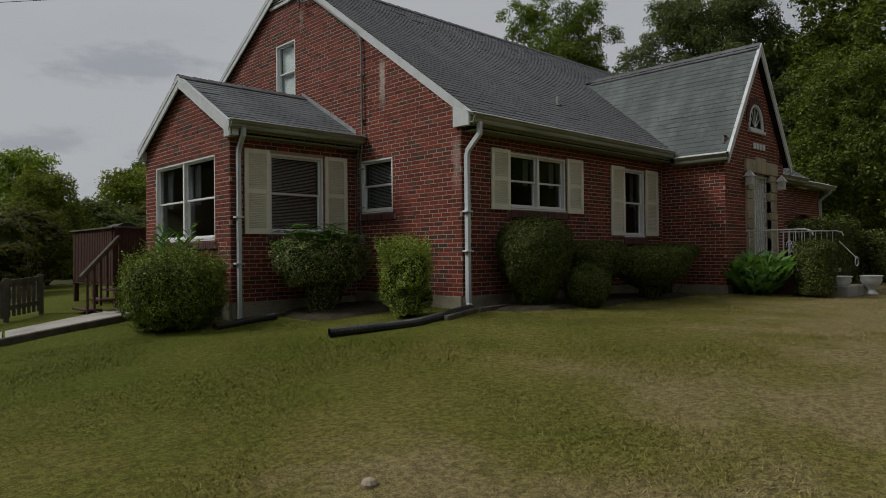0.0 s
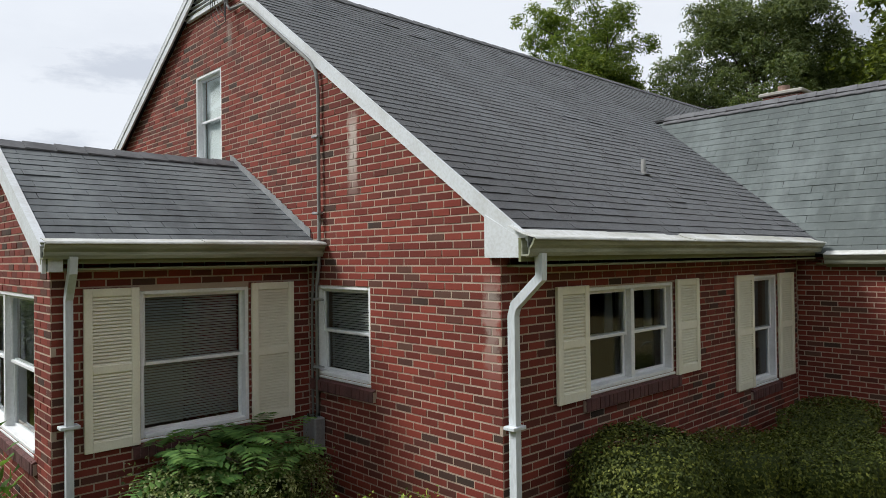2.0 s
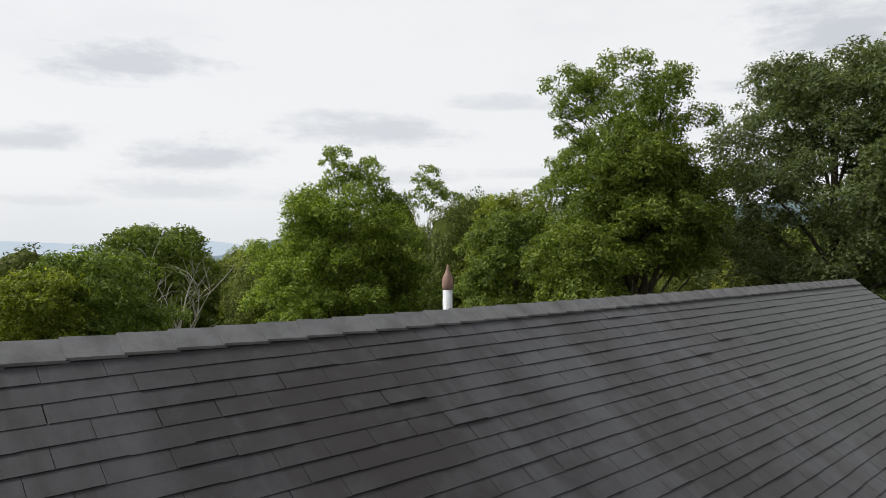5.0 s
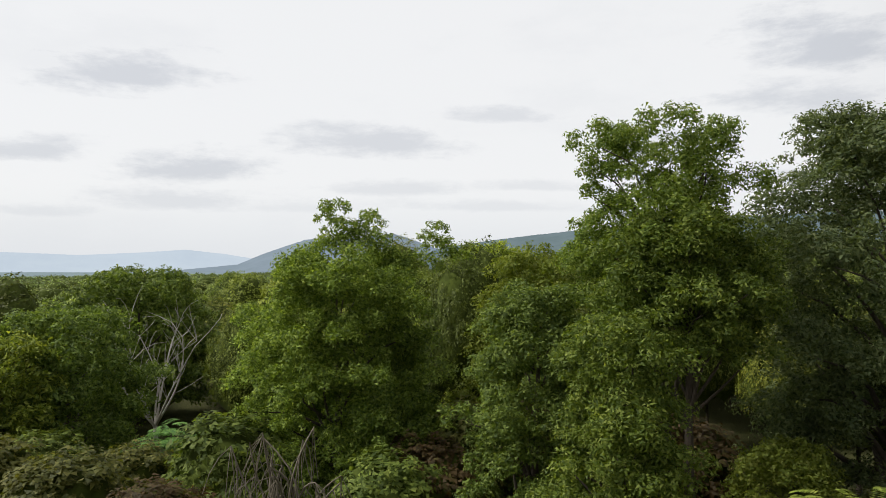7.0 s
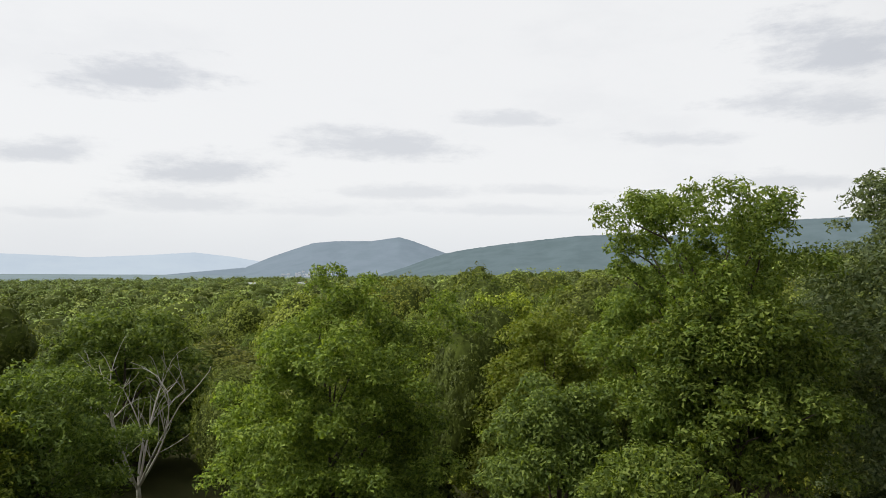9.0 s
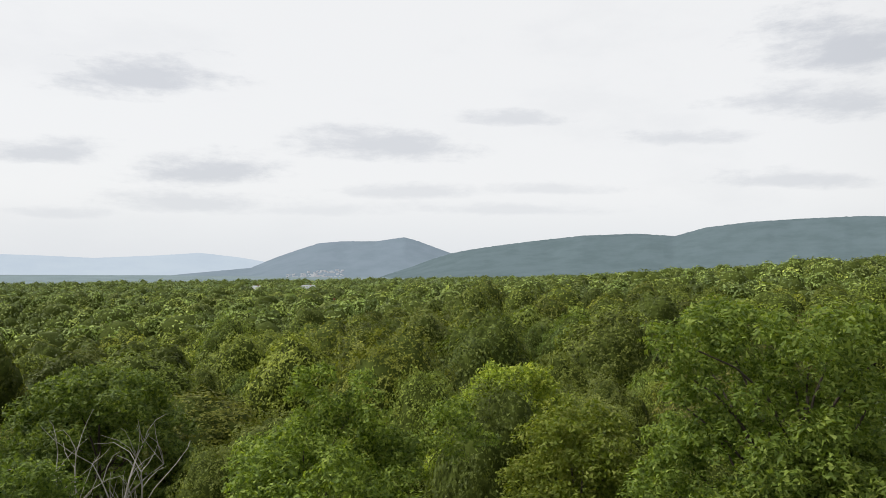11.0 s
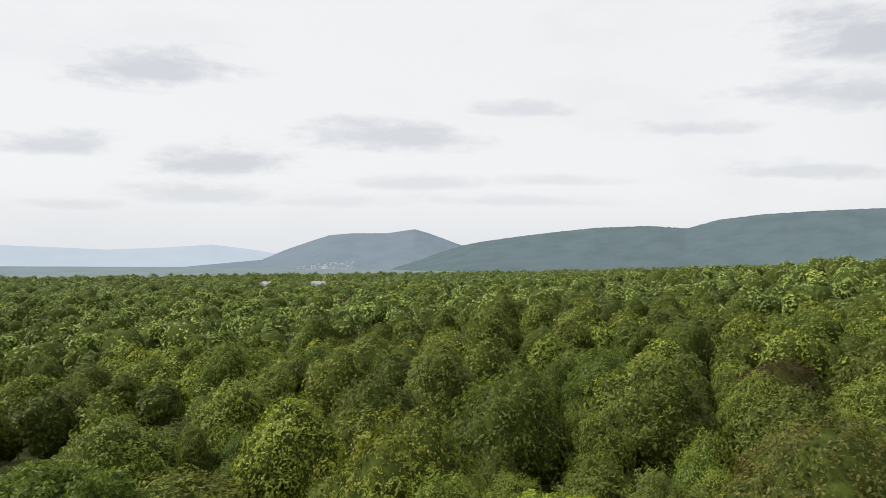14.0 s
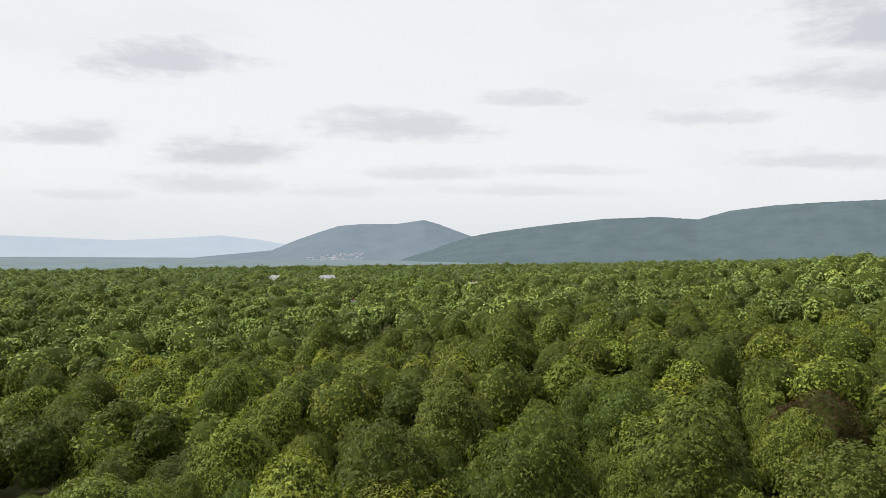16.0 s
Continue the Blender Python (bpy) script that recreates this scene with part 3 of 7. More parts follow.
def billows(detail, tufts, depth, leaves, seed, makes=6):
    """Domes billowed like a leafy crown, swollen round scattered tufts and cut off below: skins, their faces, and places and facings of leaves on them."""
    rng = np.random.default_rng(seed)
    v, f = BALLS[detail]
    f = f[v[f][:, :, 2].max(1) > -0.55]
    used = np.unique(f)
    place_of = np.zeros(len(v), int)
    place_of[used] = np.arange(len(used))
    v, f = v[used], place_of[f]
    made, spots, faces = [], [], []
    for _ in range(makes):
        t = unit(rng.normal(0, 1, (tufts, 3)))
        big = unit(rng.normal(0, 1, (max(5, tufts // 9), 3)))

        def swell(d):
            r, nor = np.full(len(d), 1 - depth * 1.3), d.copy()
            for c, share, push in ((t, 0.6, 1.5), (big, 0.8, 0.8)):
                ang = np.arccos(np.clip(d @ c.T, -1, 1))
                k = np.argpartition(ang, 1, axis=1)[:, :2]
                two = np.sort(np.take_along_axis(ang, k, 1), axis=1)
                q = two[:, 0] / np.maximum(two[:, 1], 1e-6)
                r += depth * 1.6 * share * np.clip(1 - q * q, 0, 1)
                nor += push * unit(d - c[np.argmin(ang, axis=1)]) * q[:, None] ** 2 * 0.6
            return r, nor

        made.append(v * (swell(v)[0] - 0.065)[:, None])
        d = unit(rng.normal(0, 1, (leaves * 2, 3)))
        d = d[d[:, 2] > -0.5][:leaves]
        r, nor = swell(d)
        spots.append(d * (r + rng.uniform(-0.02, 0.05, len(d)))[:, None])
        faces.append(unit(nor))
    return np.array(made), f, np.array(spots), np.array(faces)


CROWNS = {1: billows(1, 12, 0.10, 36, 1), 2: billows(2, 26, 0.20, 180, 2), 3: billows(3, 60, 0.24, 1400, 3), 4: billows(3, 120, 0.24, 6400, 4), 5: billows(3, 130, 0.24, 12500, 5, 3)}


def foliage_mesh(name, rng, centres, radii, counts, size, mat, fine=False, core=0.80, slim=0.6, spread=0.32, rise=0.35, droop=0.0, under=0.25, ragged=0.16, hearts=None, tints=None, lean=None):
    """Leafy clumps: leaves that face outwards round each centre, and a rough dark heart in each, or the hearts that are given. One mesh of triangles."""
    radii = np.asarray(radii, float)
    if radii.ndim == 1:
        radii = np.stack([radii, radii, radii * 0.8], 1)
    if hearts is None:
        tv, tf = BALLS[2 if fine else 1]
        hc, hr, ht, kinds_of, jag = centres, radii * core, tints, tv[None], 0.13
    else:
        kinds_of, tf, spots, facing = CROWNS[int(fine)]
        hc, hr, ht = hearts
        jag = 0.0
    n, k = (len(hc) if core > 0 or hearts is not None else 0), kinds_of.shape[1]
    if n:
        base = kinds_of[np.arange(n) % len(kinds_of)]
        turn = rng.uniform(0, 6.28, n)
        c, s = np.cos(turn)[:, None], np.sin(turn)[:, None]
        base = np.stack([base[:, :, 0] * c - base[:, :, 1] * s, base[:, :, 0] * s + base[:, :, 1] * c, base[:, :, 2]], 2)
        inner = (hc[:, None, :] + base * (1.0 + jag * rng.normal(0, 1, (n, k, 1))) * hr[:, None, :]).reshape(-1, 3)
        hf = (tf[None] + (np.arange(n) * k)[:, None, None]).reshape(-1, 3)
    else:
        inner, hf = np.zeros((0, 3)), np.zeros((0, 3), int)
    idx = np.repeat(np.arange(len(centres)), counts)
    m = len(idx)
    d = unit(rng.normal(0, 1, (m, 3)))
    low = d[:, 2] < -under
    d[low, 2] *= -1
    r = rng.uniform(1.0 - ragged * 1.6, 1.0 + ragged, (m, 1))
    p = centres[idx] + d * radii[idx] * r
    if droop:
        p[:, 2] -= droop * rng.uniform(0, 1, m) ** 2 * radii[idx, 0] * np.hypot(d[:, 0], d[:, 1])
    face = d + (0, 0, rise) if lean is None else 0.65 * d + lean[idx] + (0, 0, rise)
    lv = leaf_blades(rng, p, face, size, slim, spread)
    if hearts is not None:
        # leaves all over the skin of the crown
        which = np.arange(n) % len(kinds_of)
        turned = lambda a: np.stack([a[:, :, 0] * c - a[:, :, 1] * s, a[:, :, 0] * s + a[:, :, 1] * c, a[:, :, 2]], 2)
        p = (hc[:, None, :] + turned(spots[which]) * hr[:, None, :]).reshape(-1, 3)
        face = (turned(facing[which]) / hr[:, None, :] * hr[:, :1, None]).reshape(-1, 3)
        lv = np.vstack([lv, leaf_blades(rng, p, face + (0, 0, 0.15), size, slim, spread)])
        idx = np.concatenate([idx, np.repeat(np.arange(n), spots.shape[1]) + len(centres)])
        m = len(idx)
    lf = len(inner) + np.arange(m * 3).reshape(-1, 3)
    verts, faces = np.vstack([inner, lv]), np.vstack([hf, lf]).astype(np.int32)
    me = bpy.data.meshes.new(name)
    me.vertices.add(len(verts))
    me.vertices.foreach_set("co", np.ascontiguousarray(verts, dtype=np.float32).ravel())
    me.loops.add(faces.size)
    me.loops.foreach_set("vertex_index", faces.ravel())
    me.polygons.add(len(faces))
    me.polygons.foreach_set("loop_start", np.arange(0, faces.size, 3, dtype=np.int32))
    me.polygons.foreach_set("use_smooth", np.ones(len(faces), dtype=bool))
    me.materials.append(mat)
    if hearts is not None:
        # hearts get the darker green, so shade between the leaves is painted on
        me.materials.append(M_INNER_SHADE)
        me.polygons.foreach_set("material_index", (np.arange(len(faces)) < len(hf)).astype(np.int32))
    me.update(calc_edges=True)
    if tints is not None:
        tone = np.concatenate([np.repeat(ht, k) if n else np.zeros(0), np.repeat(np.concatenate([tints, ht])[idx] if hearts is not None else tints[idx], 3)]).astype(np.float32)
        me.attributes.new("tree_tone", "FLOAT", "POINT").data.foreach_set("value", tone)
    return me


def sprigs(rng, cs, k, share=0.46, flat=0.72):
    """Splits each clump into k small tufts over its upper side, so that a bough reads as a pad of leaf tufts."""
    n = len(cs)
    t = np.arange(k)
    u = 1.0 - 1.15 * (t[None, :] + rng.uniform(0.1, 0.9, (n, k))) / k
    a = t[None, :] * 2.39996 + rng.uniform(0, 6.28, (n, 1)) + rng.uniform(-0.4, 0.4, (n, k))
    w = np.sqrt(np.maximum(0.0, 1 - u * u))
    R = cs[:, 3:4] * rng.uniform(0.70, 1.0, (n, k))
    out = np.stack([cs[:, 0:1] + R * w * np.cos(a), cs[:, 1:2] + R * w * np.sin(a), cs[:, 2:3] + R * u * flat, cs[:, 3:4] * share * rng.uniform(0.7, 1.3, (n, k))], 2)
    return out.reshape(-1, 4)


# ---------------- the lie of the land ----------------
def ground_z(x, y):
    x, y = np.asarray(x, float), np.asarray(y, float)
    z = 0.065 * np.clip(x, -9, 0) + 0.03 * np.clip(y + 1, -8, 0)
    d = np.hypot(x - 7, y - 4)
    z = z - 0.045 * np.clip(d - 16, 0, 22)
    # the land falls away to the north and rises to the east
    q = ((x - 7) * 0.725 - (y - 4) * 0.688) / np.maximum(d, 1)
    far = np.interp(q, [-0.9, -0.5, -0.1, 0.1, 0.5, 0.9], [-12.0, -11.5, -5.0, -1.0, 12.0, 16.0])
    ramp = np.where(q < 0, np.clip((d - 55) / 85, 0, 1), np.clip((d - 110) / 300, 0, 1))
    z = z + far * ramp * ramp * (3 - 2 * ramp)
    return z - 0.012 * np.clip(d - 1000, 0, 3500)


def gz(x, y):
    return float(ground_z(x, y))
# ---------------- ground ----------------
def stretched(lo, hi, step, far):
    inner = list(np.arange(lo, hi + 1e-6, step))
    outer, s, p = [], step, 0.0
    while p < far:
        s *= 1.22
        p += s
        outer.append(p)
    return np.array([lo - q for q in reversed(outer)] + inner + [hi + q for q in outer])


gx, gy = stretched(-14, 18, 0.4, 4600), stretched(-12, 14, 0.4, 4600)
GX, GY = np.meshgrid(gx, gy)
GZ = ground_z(GX, GY)
near_lawn = np.exp(-((GX / 25) ** 2 + (GY / 25) ** 2))
GZ = GZ + near_lawn * np.array([[0.025 * noise.noise((x * 0.8, y * 0.8, 0.3)) + 0.012 * noise.noise((x * 2.7, y * 2.7, 7.0)) if abs(x) < 40 and abs(y) < 40 else 0.0 for x in gx] for y in gy])
geo = Geo()
geo.v = list(zip(GX.ravel().tolist(), GY.ravel().tolist(), GZ.ravel().tolist()))
nx = len(gx)
geo.f = [(j * nx + i, j * nx + i + 1, (j + 1) * nx + i + 1, (j + 1) * nx + i) for j in range(len(gy) - 1) for i in range(nx - 1)]
tagged(part("ground", geo, M_LAWN, smooth=True), "mown lawn, green and straw coloured with dry patches", "ground", kind="structure")

# ---------------- walls of brick ----------------
BL, BH, JOINT = 0.213, 0.0695, 0.0098
THICK = 0.22


class Plane:
    """A wall's face: o + u * along + z * up + d * outwards."""

    def __init__(self, o, along, outwards):
        self.o, self.a, self.n = Vector(o), Vector(along), Vector(outwards)
        self.m = Matrix((self.a, self.n, Vector((0, 0, 1)))).transposed().to_4x4()
        self.m.translation = self.o

    def p(self, u, z, d=0.0):
        return self.o + self.a * u + self.n * d + Vector((0, 0, z))

    def block(self, geo, u0, u1, z0, z1, d0, d1, b=0.0):
        """A box on the wall; d grows outwards."""
        if b:
            return geo.soft(u0, d0, z0, u1, d1, z1, b, self.m)
        return geo.box(u0, d0, z0, u1, d1, z1, self.m)


def top_at(top, u):
    for (a, za), (b, zb) in zip(top, top[1:]):
        if a - 1e-6 <= u <= b + 1e-6:
            return za + (zb - za) * (u - a) / max(b - a, 1e-6)
    return top[-1][1]


def wall_core(geo, pl, u0, u1, z0, top, holes):
    """The solid of a wall with its openings, as one closed shell."""
    cuts = sorted({u0, u1, *[u for u, _ in top if u0 < u < u1], *[h[0] for h in holes], *[h[1] for h in holes]})
    levels = sorted({z0, *[h[2] for h in holes], *[h[3] for h in holes]})
    at = {}

    def corner(u, z, d):
        key = (round(u, 4), round(z, 4), d)
        if key not in at:
            at[key] = len(geo.v)
            geo.v.append(tuple(pl.p(u, z, d)))
        return at[key]

    def solid(a, b, lo, hi):
        return not any(h[0] < (a + b) / 2 < h[1] and h[2] < (lo + hi) / 2 < h[3] for h in holes)

    cells = []
    for a, b in zip(cuts, cuts[1:]):
        za, zb = top_at(top, a), top_at(top, b)
        zs = [z for z in levels if z < min(za, zb) - 0.01]
        for i, lo in enumerate(zs):
            if i + 1 < len(zs):
                if solid(a, b, lo, zs[i + 1]):
                    cells.append((a, b, lo, lo, zs[i + 1], zs[i + 1]))
            else:
                cells.append((a, b, lo, lo, za, zb))
    left = {(c[0], c[2], c[4]) for c in cells}
    right = {(c[1], c[3], c[5]) for c in cells}
    below = {(c[0], c[2]) for c in cells}
    above = {(c[0], c[4]) for c in cells}
    for a, b, la, lb, ha, hb in cells:
        f = [corner(a, la, 0), corner(b, lb, 0), corner(b, hb, 0), corner(a, ha, 0)]
        k = [corner(a, la, -THICK), corner(b, lb, -THICK), corner(b, hb, -THICK), corner(a, ha, -THICK)]
        geo.f += [tuple(f), tuple(reversed(k))]
        if (a, la) not in above:
            geo.f.append((f[0], k[0], k[1], f[1]))
        if (a, ha) not in below:
            geo.f.append((f[3], f[2], k[2], k[3]))
        if (a, la, ha) not in right:
            geo.f.append((f[0], f[3], k[3], k[0]))
        if (b, lb, hb) not in left:
            geo.f.append((f[1], k[1], k[2], f[2]))


def brick_box(geo, pl, u0, u1, z0, z1, d, back=-0.004, ch=0.0035):
    c = [pl.p(u0, z0, back), pl.p(u1, z0, back), pl.p(u1, z1, back), pl.p(u0, z1, back),
         pl.p(u0 + ch, z0 + ch, d), pl.p(u1 - ch, z0 + ch, d), pl.p(u1 - ch, z1 - ch, d), pl.p(u0 + ch, z1 - ch, d)]
    geo.add(c, [(4, 5, 6, 7), (0, 1, 5, 4), (1, 2, 6, 5), (2, 3, 7, 6), (3, 0, 4, 7)])


def course_bricks(u0, u1, z0, top, holes, ends=(0.0, 0.0)):
    """Where the bricks of a wall lie: u0, u1, z, and whether the brick is whole."""
    rows = []
    zmax = max(z for _, z in top)
    k = 0
    while z0 + k * BH < zmax - 0.03:
        z = z0 + k * BH
        z2 = z + BH - JOINT
        us = lin(u0, u1, 240)
        ok = [u for u in us if top_at(top, u) >= z2 - 0.03]
        if len(ok) < 4:
            k += 1
            continue
        a0 = u0 - ends[0] if ok[0] <= u0 + 1e-6 else ok[0]
        b0 = u1 + ends[1] if ok[-1] >= u1 - 1e-6 else ok[-1]
        gaps = sorted((h[0], h[1]) for h in holes if h[2] < z2 - 0.012 and h[3] > z + 0.012)
        spans, a = [], a0
        for h0, h1 in gaps:
            if h0 > a:
                spans.append((a, h0))
            a = max(a, h1)
        if a < b0:
            spans.append((a, b0))
        off = (BL / 2 if k % 2 else 0.0) + (0.03 if k % 5 == 3 else 0.0)
        for a, b in spans:
            u = u0 + off - BL * math.ceil((u0 + off - a) / BL)
            while u < b - 0.02:
                p, q = max(u, a), min(u + BL, b) - JOINT
                if q - p > 0.03:
                    rows.append((p, q, z, q - p > BL - JOINT - 0.001))
                u += BL
        k += 1
    return rows


rng_b = np.random.default_rng(11)
ALL_SINGLE = []


def brick_wall(name, house, pl, u0, u1, z0, top, holes=(), label="", near=None, count=0, ends=(0.0, 0.0), zcore=None):
    core = Geo()
    wall_core(core, pl, u0, u1, z0 if zcore is None else zcore, top, holes)
    wall = part(name, core, M_MORTAR, house, label)
    rows = course_bricks(u0, u1, z0, top, holes, ends)
    single = set()
    if near is not None:
        whole = [i for i, r in enumerate(rows) if r[3]]
        whole.sort(key=lambda i: (rows[i][0] + 0.1 - near[0]) ** 2 + (rows[i][2] - near[1]) ** 2)
        single = set(whole[:count])
    rest = Geo()
    for i, (p, q, z, _) in enumerate(rows):
        if i in single:
            ALL_SINGLE.append((wall, pl, p, z))
            continue
        brick_box(rest, pl, p, q, z, z + BH - JOINT, 0.004 + rng_b.uniform(-0.002, 0.002))
    part("brickwork", rest, M_BRICK, wall, kind="stuff")
    return wall


def rowlock(house, pl, u0, u1, ztop, parent, drop=0.13, out=0.045, tilt=0.025):
    """A sill of bricks on edge, each brick on its own, sloping outwards."""
    n = max(3, round((u1 - u0) / 0.068))
    w = (u1 - u0) / n
    for i in range(n):
        g = Geo()
        a, b = u0 + i * w + 0.004, u0 + (i + 1) * w - 0.004
        j = rng_b.uniform(-0.004, 0.004)
        c = [pl.p(a, ztop - drop, -0.02), pl.p(b, ztop - drop, -0.02), pl.p(b, ztop - drop, out + j), pl.p(a, ztop - drop, out + j),
             pl.p(a, ztop, -0.02), pl.p(b, ztop, -0.02), pl.p(b, ztop - tilt, out + j), pl.p(a, ztop - tilt, out + j)]
        part("brick", g.hexa(c), M_SILL, parent)
    g = Geo()
    pl.block(g, u0, u1, ztop - drop, ztop - 0.035, -0.03, out - 0.012)
    part("mortar_bed", g, M_MORTAR, parent)


# ---------------- windows, shutters ----------------
def window(house, pl, u0, u1, z0, z1, sashes=1, blind=None, curtain=False, label="", sill=True, deep=0.06):
    """A white double-hung window, with one or two sashes side by side, set back from the brick face."""
    g = Geo()
    fw = 0.036
    d0, d1 = -deep - 0.07, -deep + 0.055
    pl.block(g, u0, u0 + fw, z0, z1, d0, d1, 0.005)
    pl.block(g, u1 - fw, u1, z0, z1, d0, d1, 0.005)
    pl.block(g, u0 + fw, u1 - fw, z1 - fw, z1, d0, d1, 0.005)
    pl.block(g, u0 + fw, u1 - fw, z0, z0 + fw, d0, d1 + 0.012, 0.005)
    win = part("window", g, M_VINYL, house, label)
    wide = (u1 - u0 - 2 * fw)
    step = wide / sashes
    for s in range(sashes):
        a, b = u0 + fw + s * step, u0 + fw + (s + 1) * step
        if s:
            g = Geo()
            pl.block(g, a - 0.032, a + 0.032, z0 + fw, z1 - fw, d0 + 0.01, d1 - 0.004, 0.004)
            part("mullion", g, M_VINYL, win)
            a += 0.032
        if s < sashes - 1:
            b -= 0.032
        zm = (z0 + z1) / 2
        for low in (True, False):
            za, zb = (z0 + fw, zm + 0.02) if low else (zm - 0.02, z1 - fw)
            d = -deep - 0.035 if low else -deep - 0.005
            st = 0.030
            g = Geo()
            pl.block(g, a, a + st, za, zb, d - 0.025, d + 0.008, 0.003)
            pl.block(g, b - st, b, za, zb, d - 0.025, d + 0.008, 0.003)
            pl.block(g, a + st, b - st, za, za + st, d - 0.025, d + 0.008, 0.003)
            pl.block(g, a + st, b - st, zb - st, zb, d - 0.025, d + 0.008, 0.003)
            part("sash", g, M_VINYL, win)
            g = Geo()
            g.add([pl.p(a + st - 0.004, za + st - 0.004, d - 0.010), pl.p(b - st + 0.004, za + st - 0.004, d - 0.010),
                   pl.p(b - st + 0.004, zb - st + 0.004, d - 0.010), pl.p(a + st - 0.004, zb - st + 0.004, d - 0.010)], [(0, 1, 2, 3) if pl.a.cross(Vector((0, 0, 1))).dot(pl.n) > 0 else (3, 2, 1, 0)])
            pane = part("pane", g, M_GLASS, win)
            pane.visible_shadow = False
    if blind is not None:
        g = Geo()
        z = z1 - 0.08
        while z > blind:
            t = rng_b.uniform(-0.002, 0.002)
            c = [pl.p(u0 + 0.05, z - 0.007 + t, -deep - 0.090), pl.p(u1 - 0.05, z - 0.007, -deep - 0.090), pl.p(u1 - 0.05, z + 0.008, -deep - 0.108), pl.p(u0 + 0.05, z + 0.008 + t, -deep - 0.108)]
            g.add(c, [(0, 1, 2, 3)])
            z -= 0.025
        part("blind", g, M_BLIND, win, "closed horizontal slat blind")
    if curtain:
        for s in range(sashes):
            a, b = u0 + fw + s * step + 0.05, u0 + fw + (s + 1) * step - 0.05
            n = 26
            for lo, hi in ((a, a + 0.17 * (b - a)), (b - 0.17 * (b - a), b)):
                g = Geo()
                pts = [(lo + (hi - lo) * i / n, -deep - 0.16 + 0.022 * math.sin(i * 1.55)) for i in range(n + 1)]
                vs = [pl.p(u, z0 + 0.45 * (z1 - z0), d) for u, d in pts] + [pl.p(u, z1 - 0.06, d) for u, d in pts]
                g.add(vs, [(i, i + 1, n + 2 + i, n + 1 + i) for i in range(n)])
                part("curtain", g, M_CURTAIN, win, "pale sheer curtain")
    if sill:
        sl = Geo()
        pl.block(sl, u0 - 0.01, u1 + 0.01, z0 - 0.03, z0 - 0.006, -deep - 0.05, 0.012, 0.004)
        sl = part("sill", sl, M_VINYL, win)
        rowlock(house, pl, u0 - 0.08, u1 + 0.08, z0 - 0.03, win)
    return win


def shutter(house, pl, u0, u1, z0, z1):
    """A cream louvred shutter fixed to the brick: stiles, three rails and two fields of slats."""
    t, st = 0.034, 0.068
    zm = z0 + (z1 - z0) * 0.50
    sh = None
    for i, (p, q, a, b, d) in enumerate(((u0, u0 + st, z0, z1, 0.010), (u1 - st, u1, z0, z1, 0.010), (u0 + st, u1 - st, z0, z0 + 0.085, 0.008),
                                         (u0 + st, u1 - st, zm - 0.035, zm + 0.035, 0.008), (u0 + st, u1 - st, z1 - 0.07, z1, 0.008))):
        g = Geo()
        pl.block(g, p, q, a, b, 0.010, t + d, 0.004)
        if sh is None:
            sh = part("shutter", g, M_CREAM, house, "cream painted louvred shutter")
        else:
            part("stile" if i == 1 else "rail", g, M_CREAM, sh)
    lv = Geo()
    for a, b in ((z0 + 0.085, zm - 0.035), (zm + 0.035, z1 - 0.07)):
        n = max(4, round((b - a) / 0.029))
        for i in range(n):
            z = a + (b - a) * i / n
            c = [pl.p(u0 + st, z, t + 0.004), pl.p(u1 - st, z, t + 0.004), pl.p(u1 - st, z + 0.008, t + 0.004), pl.p(u0 + st, z + 0.008, t + 0.004)]
            k = [pl.p(u0 + st, z + 0.020, 0.014), pl.p(u1 - st, z + 0.020, 0.014), pl.p(u1 - st, z + 0.028, 0.014), pl.p(u0 + st, z + 0.028, 0.014)]
            lv.hexa([c[0], c[1], k[1], k[0], c[3], c[2], k[2], k[3]])
    part("louvres", lv, M_CREAM, sh, kind="stuff")
    g = Geo()
    pl.block(g, u0 + st, u1 - st, z0 + 0.05, z1 - 0.05, 0.008, 0.013)
    part("backing", g, M_CREAM, sh)
    return sh


# ---------------- roofs ----------------
EXPO, TAB = 0.131, 0.305
rng_r = np.random.default_rng(5)
SINGLE_TABS = []


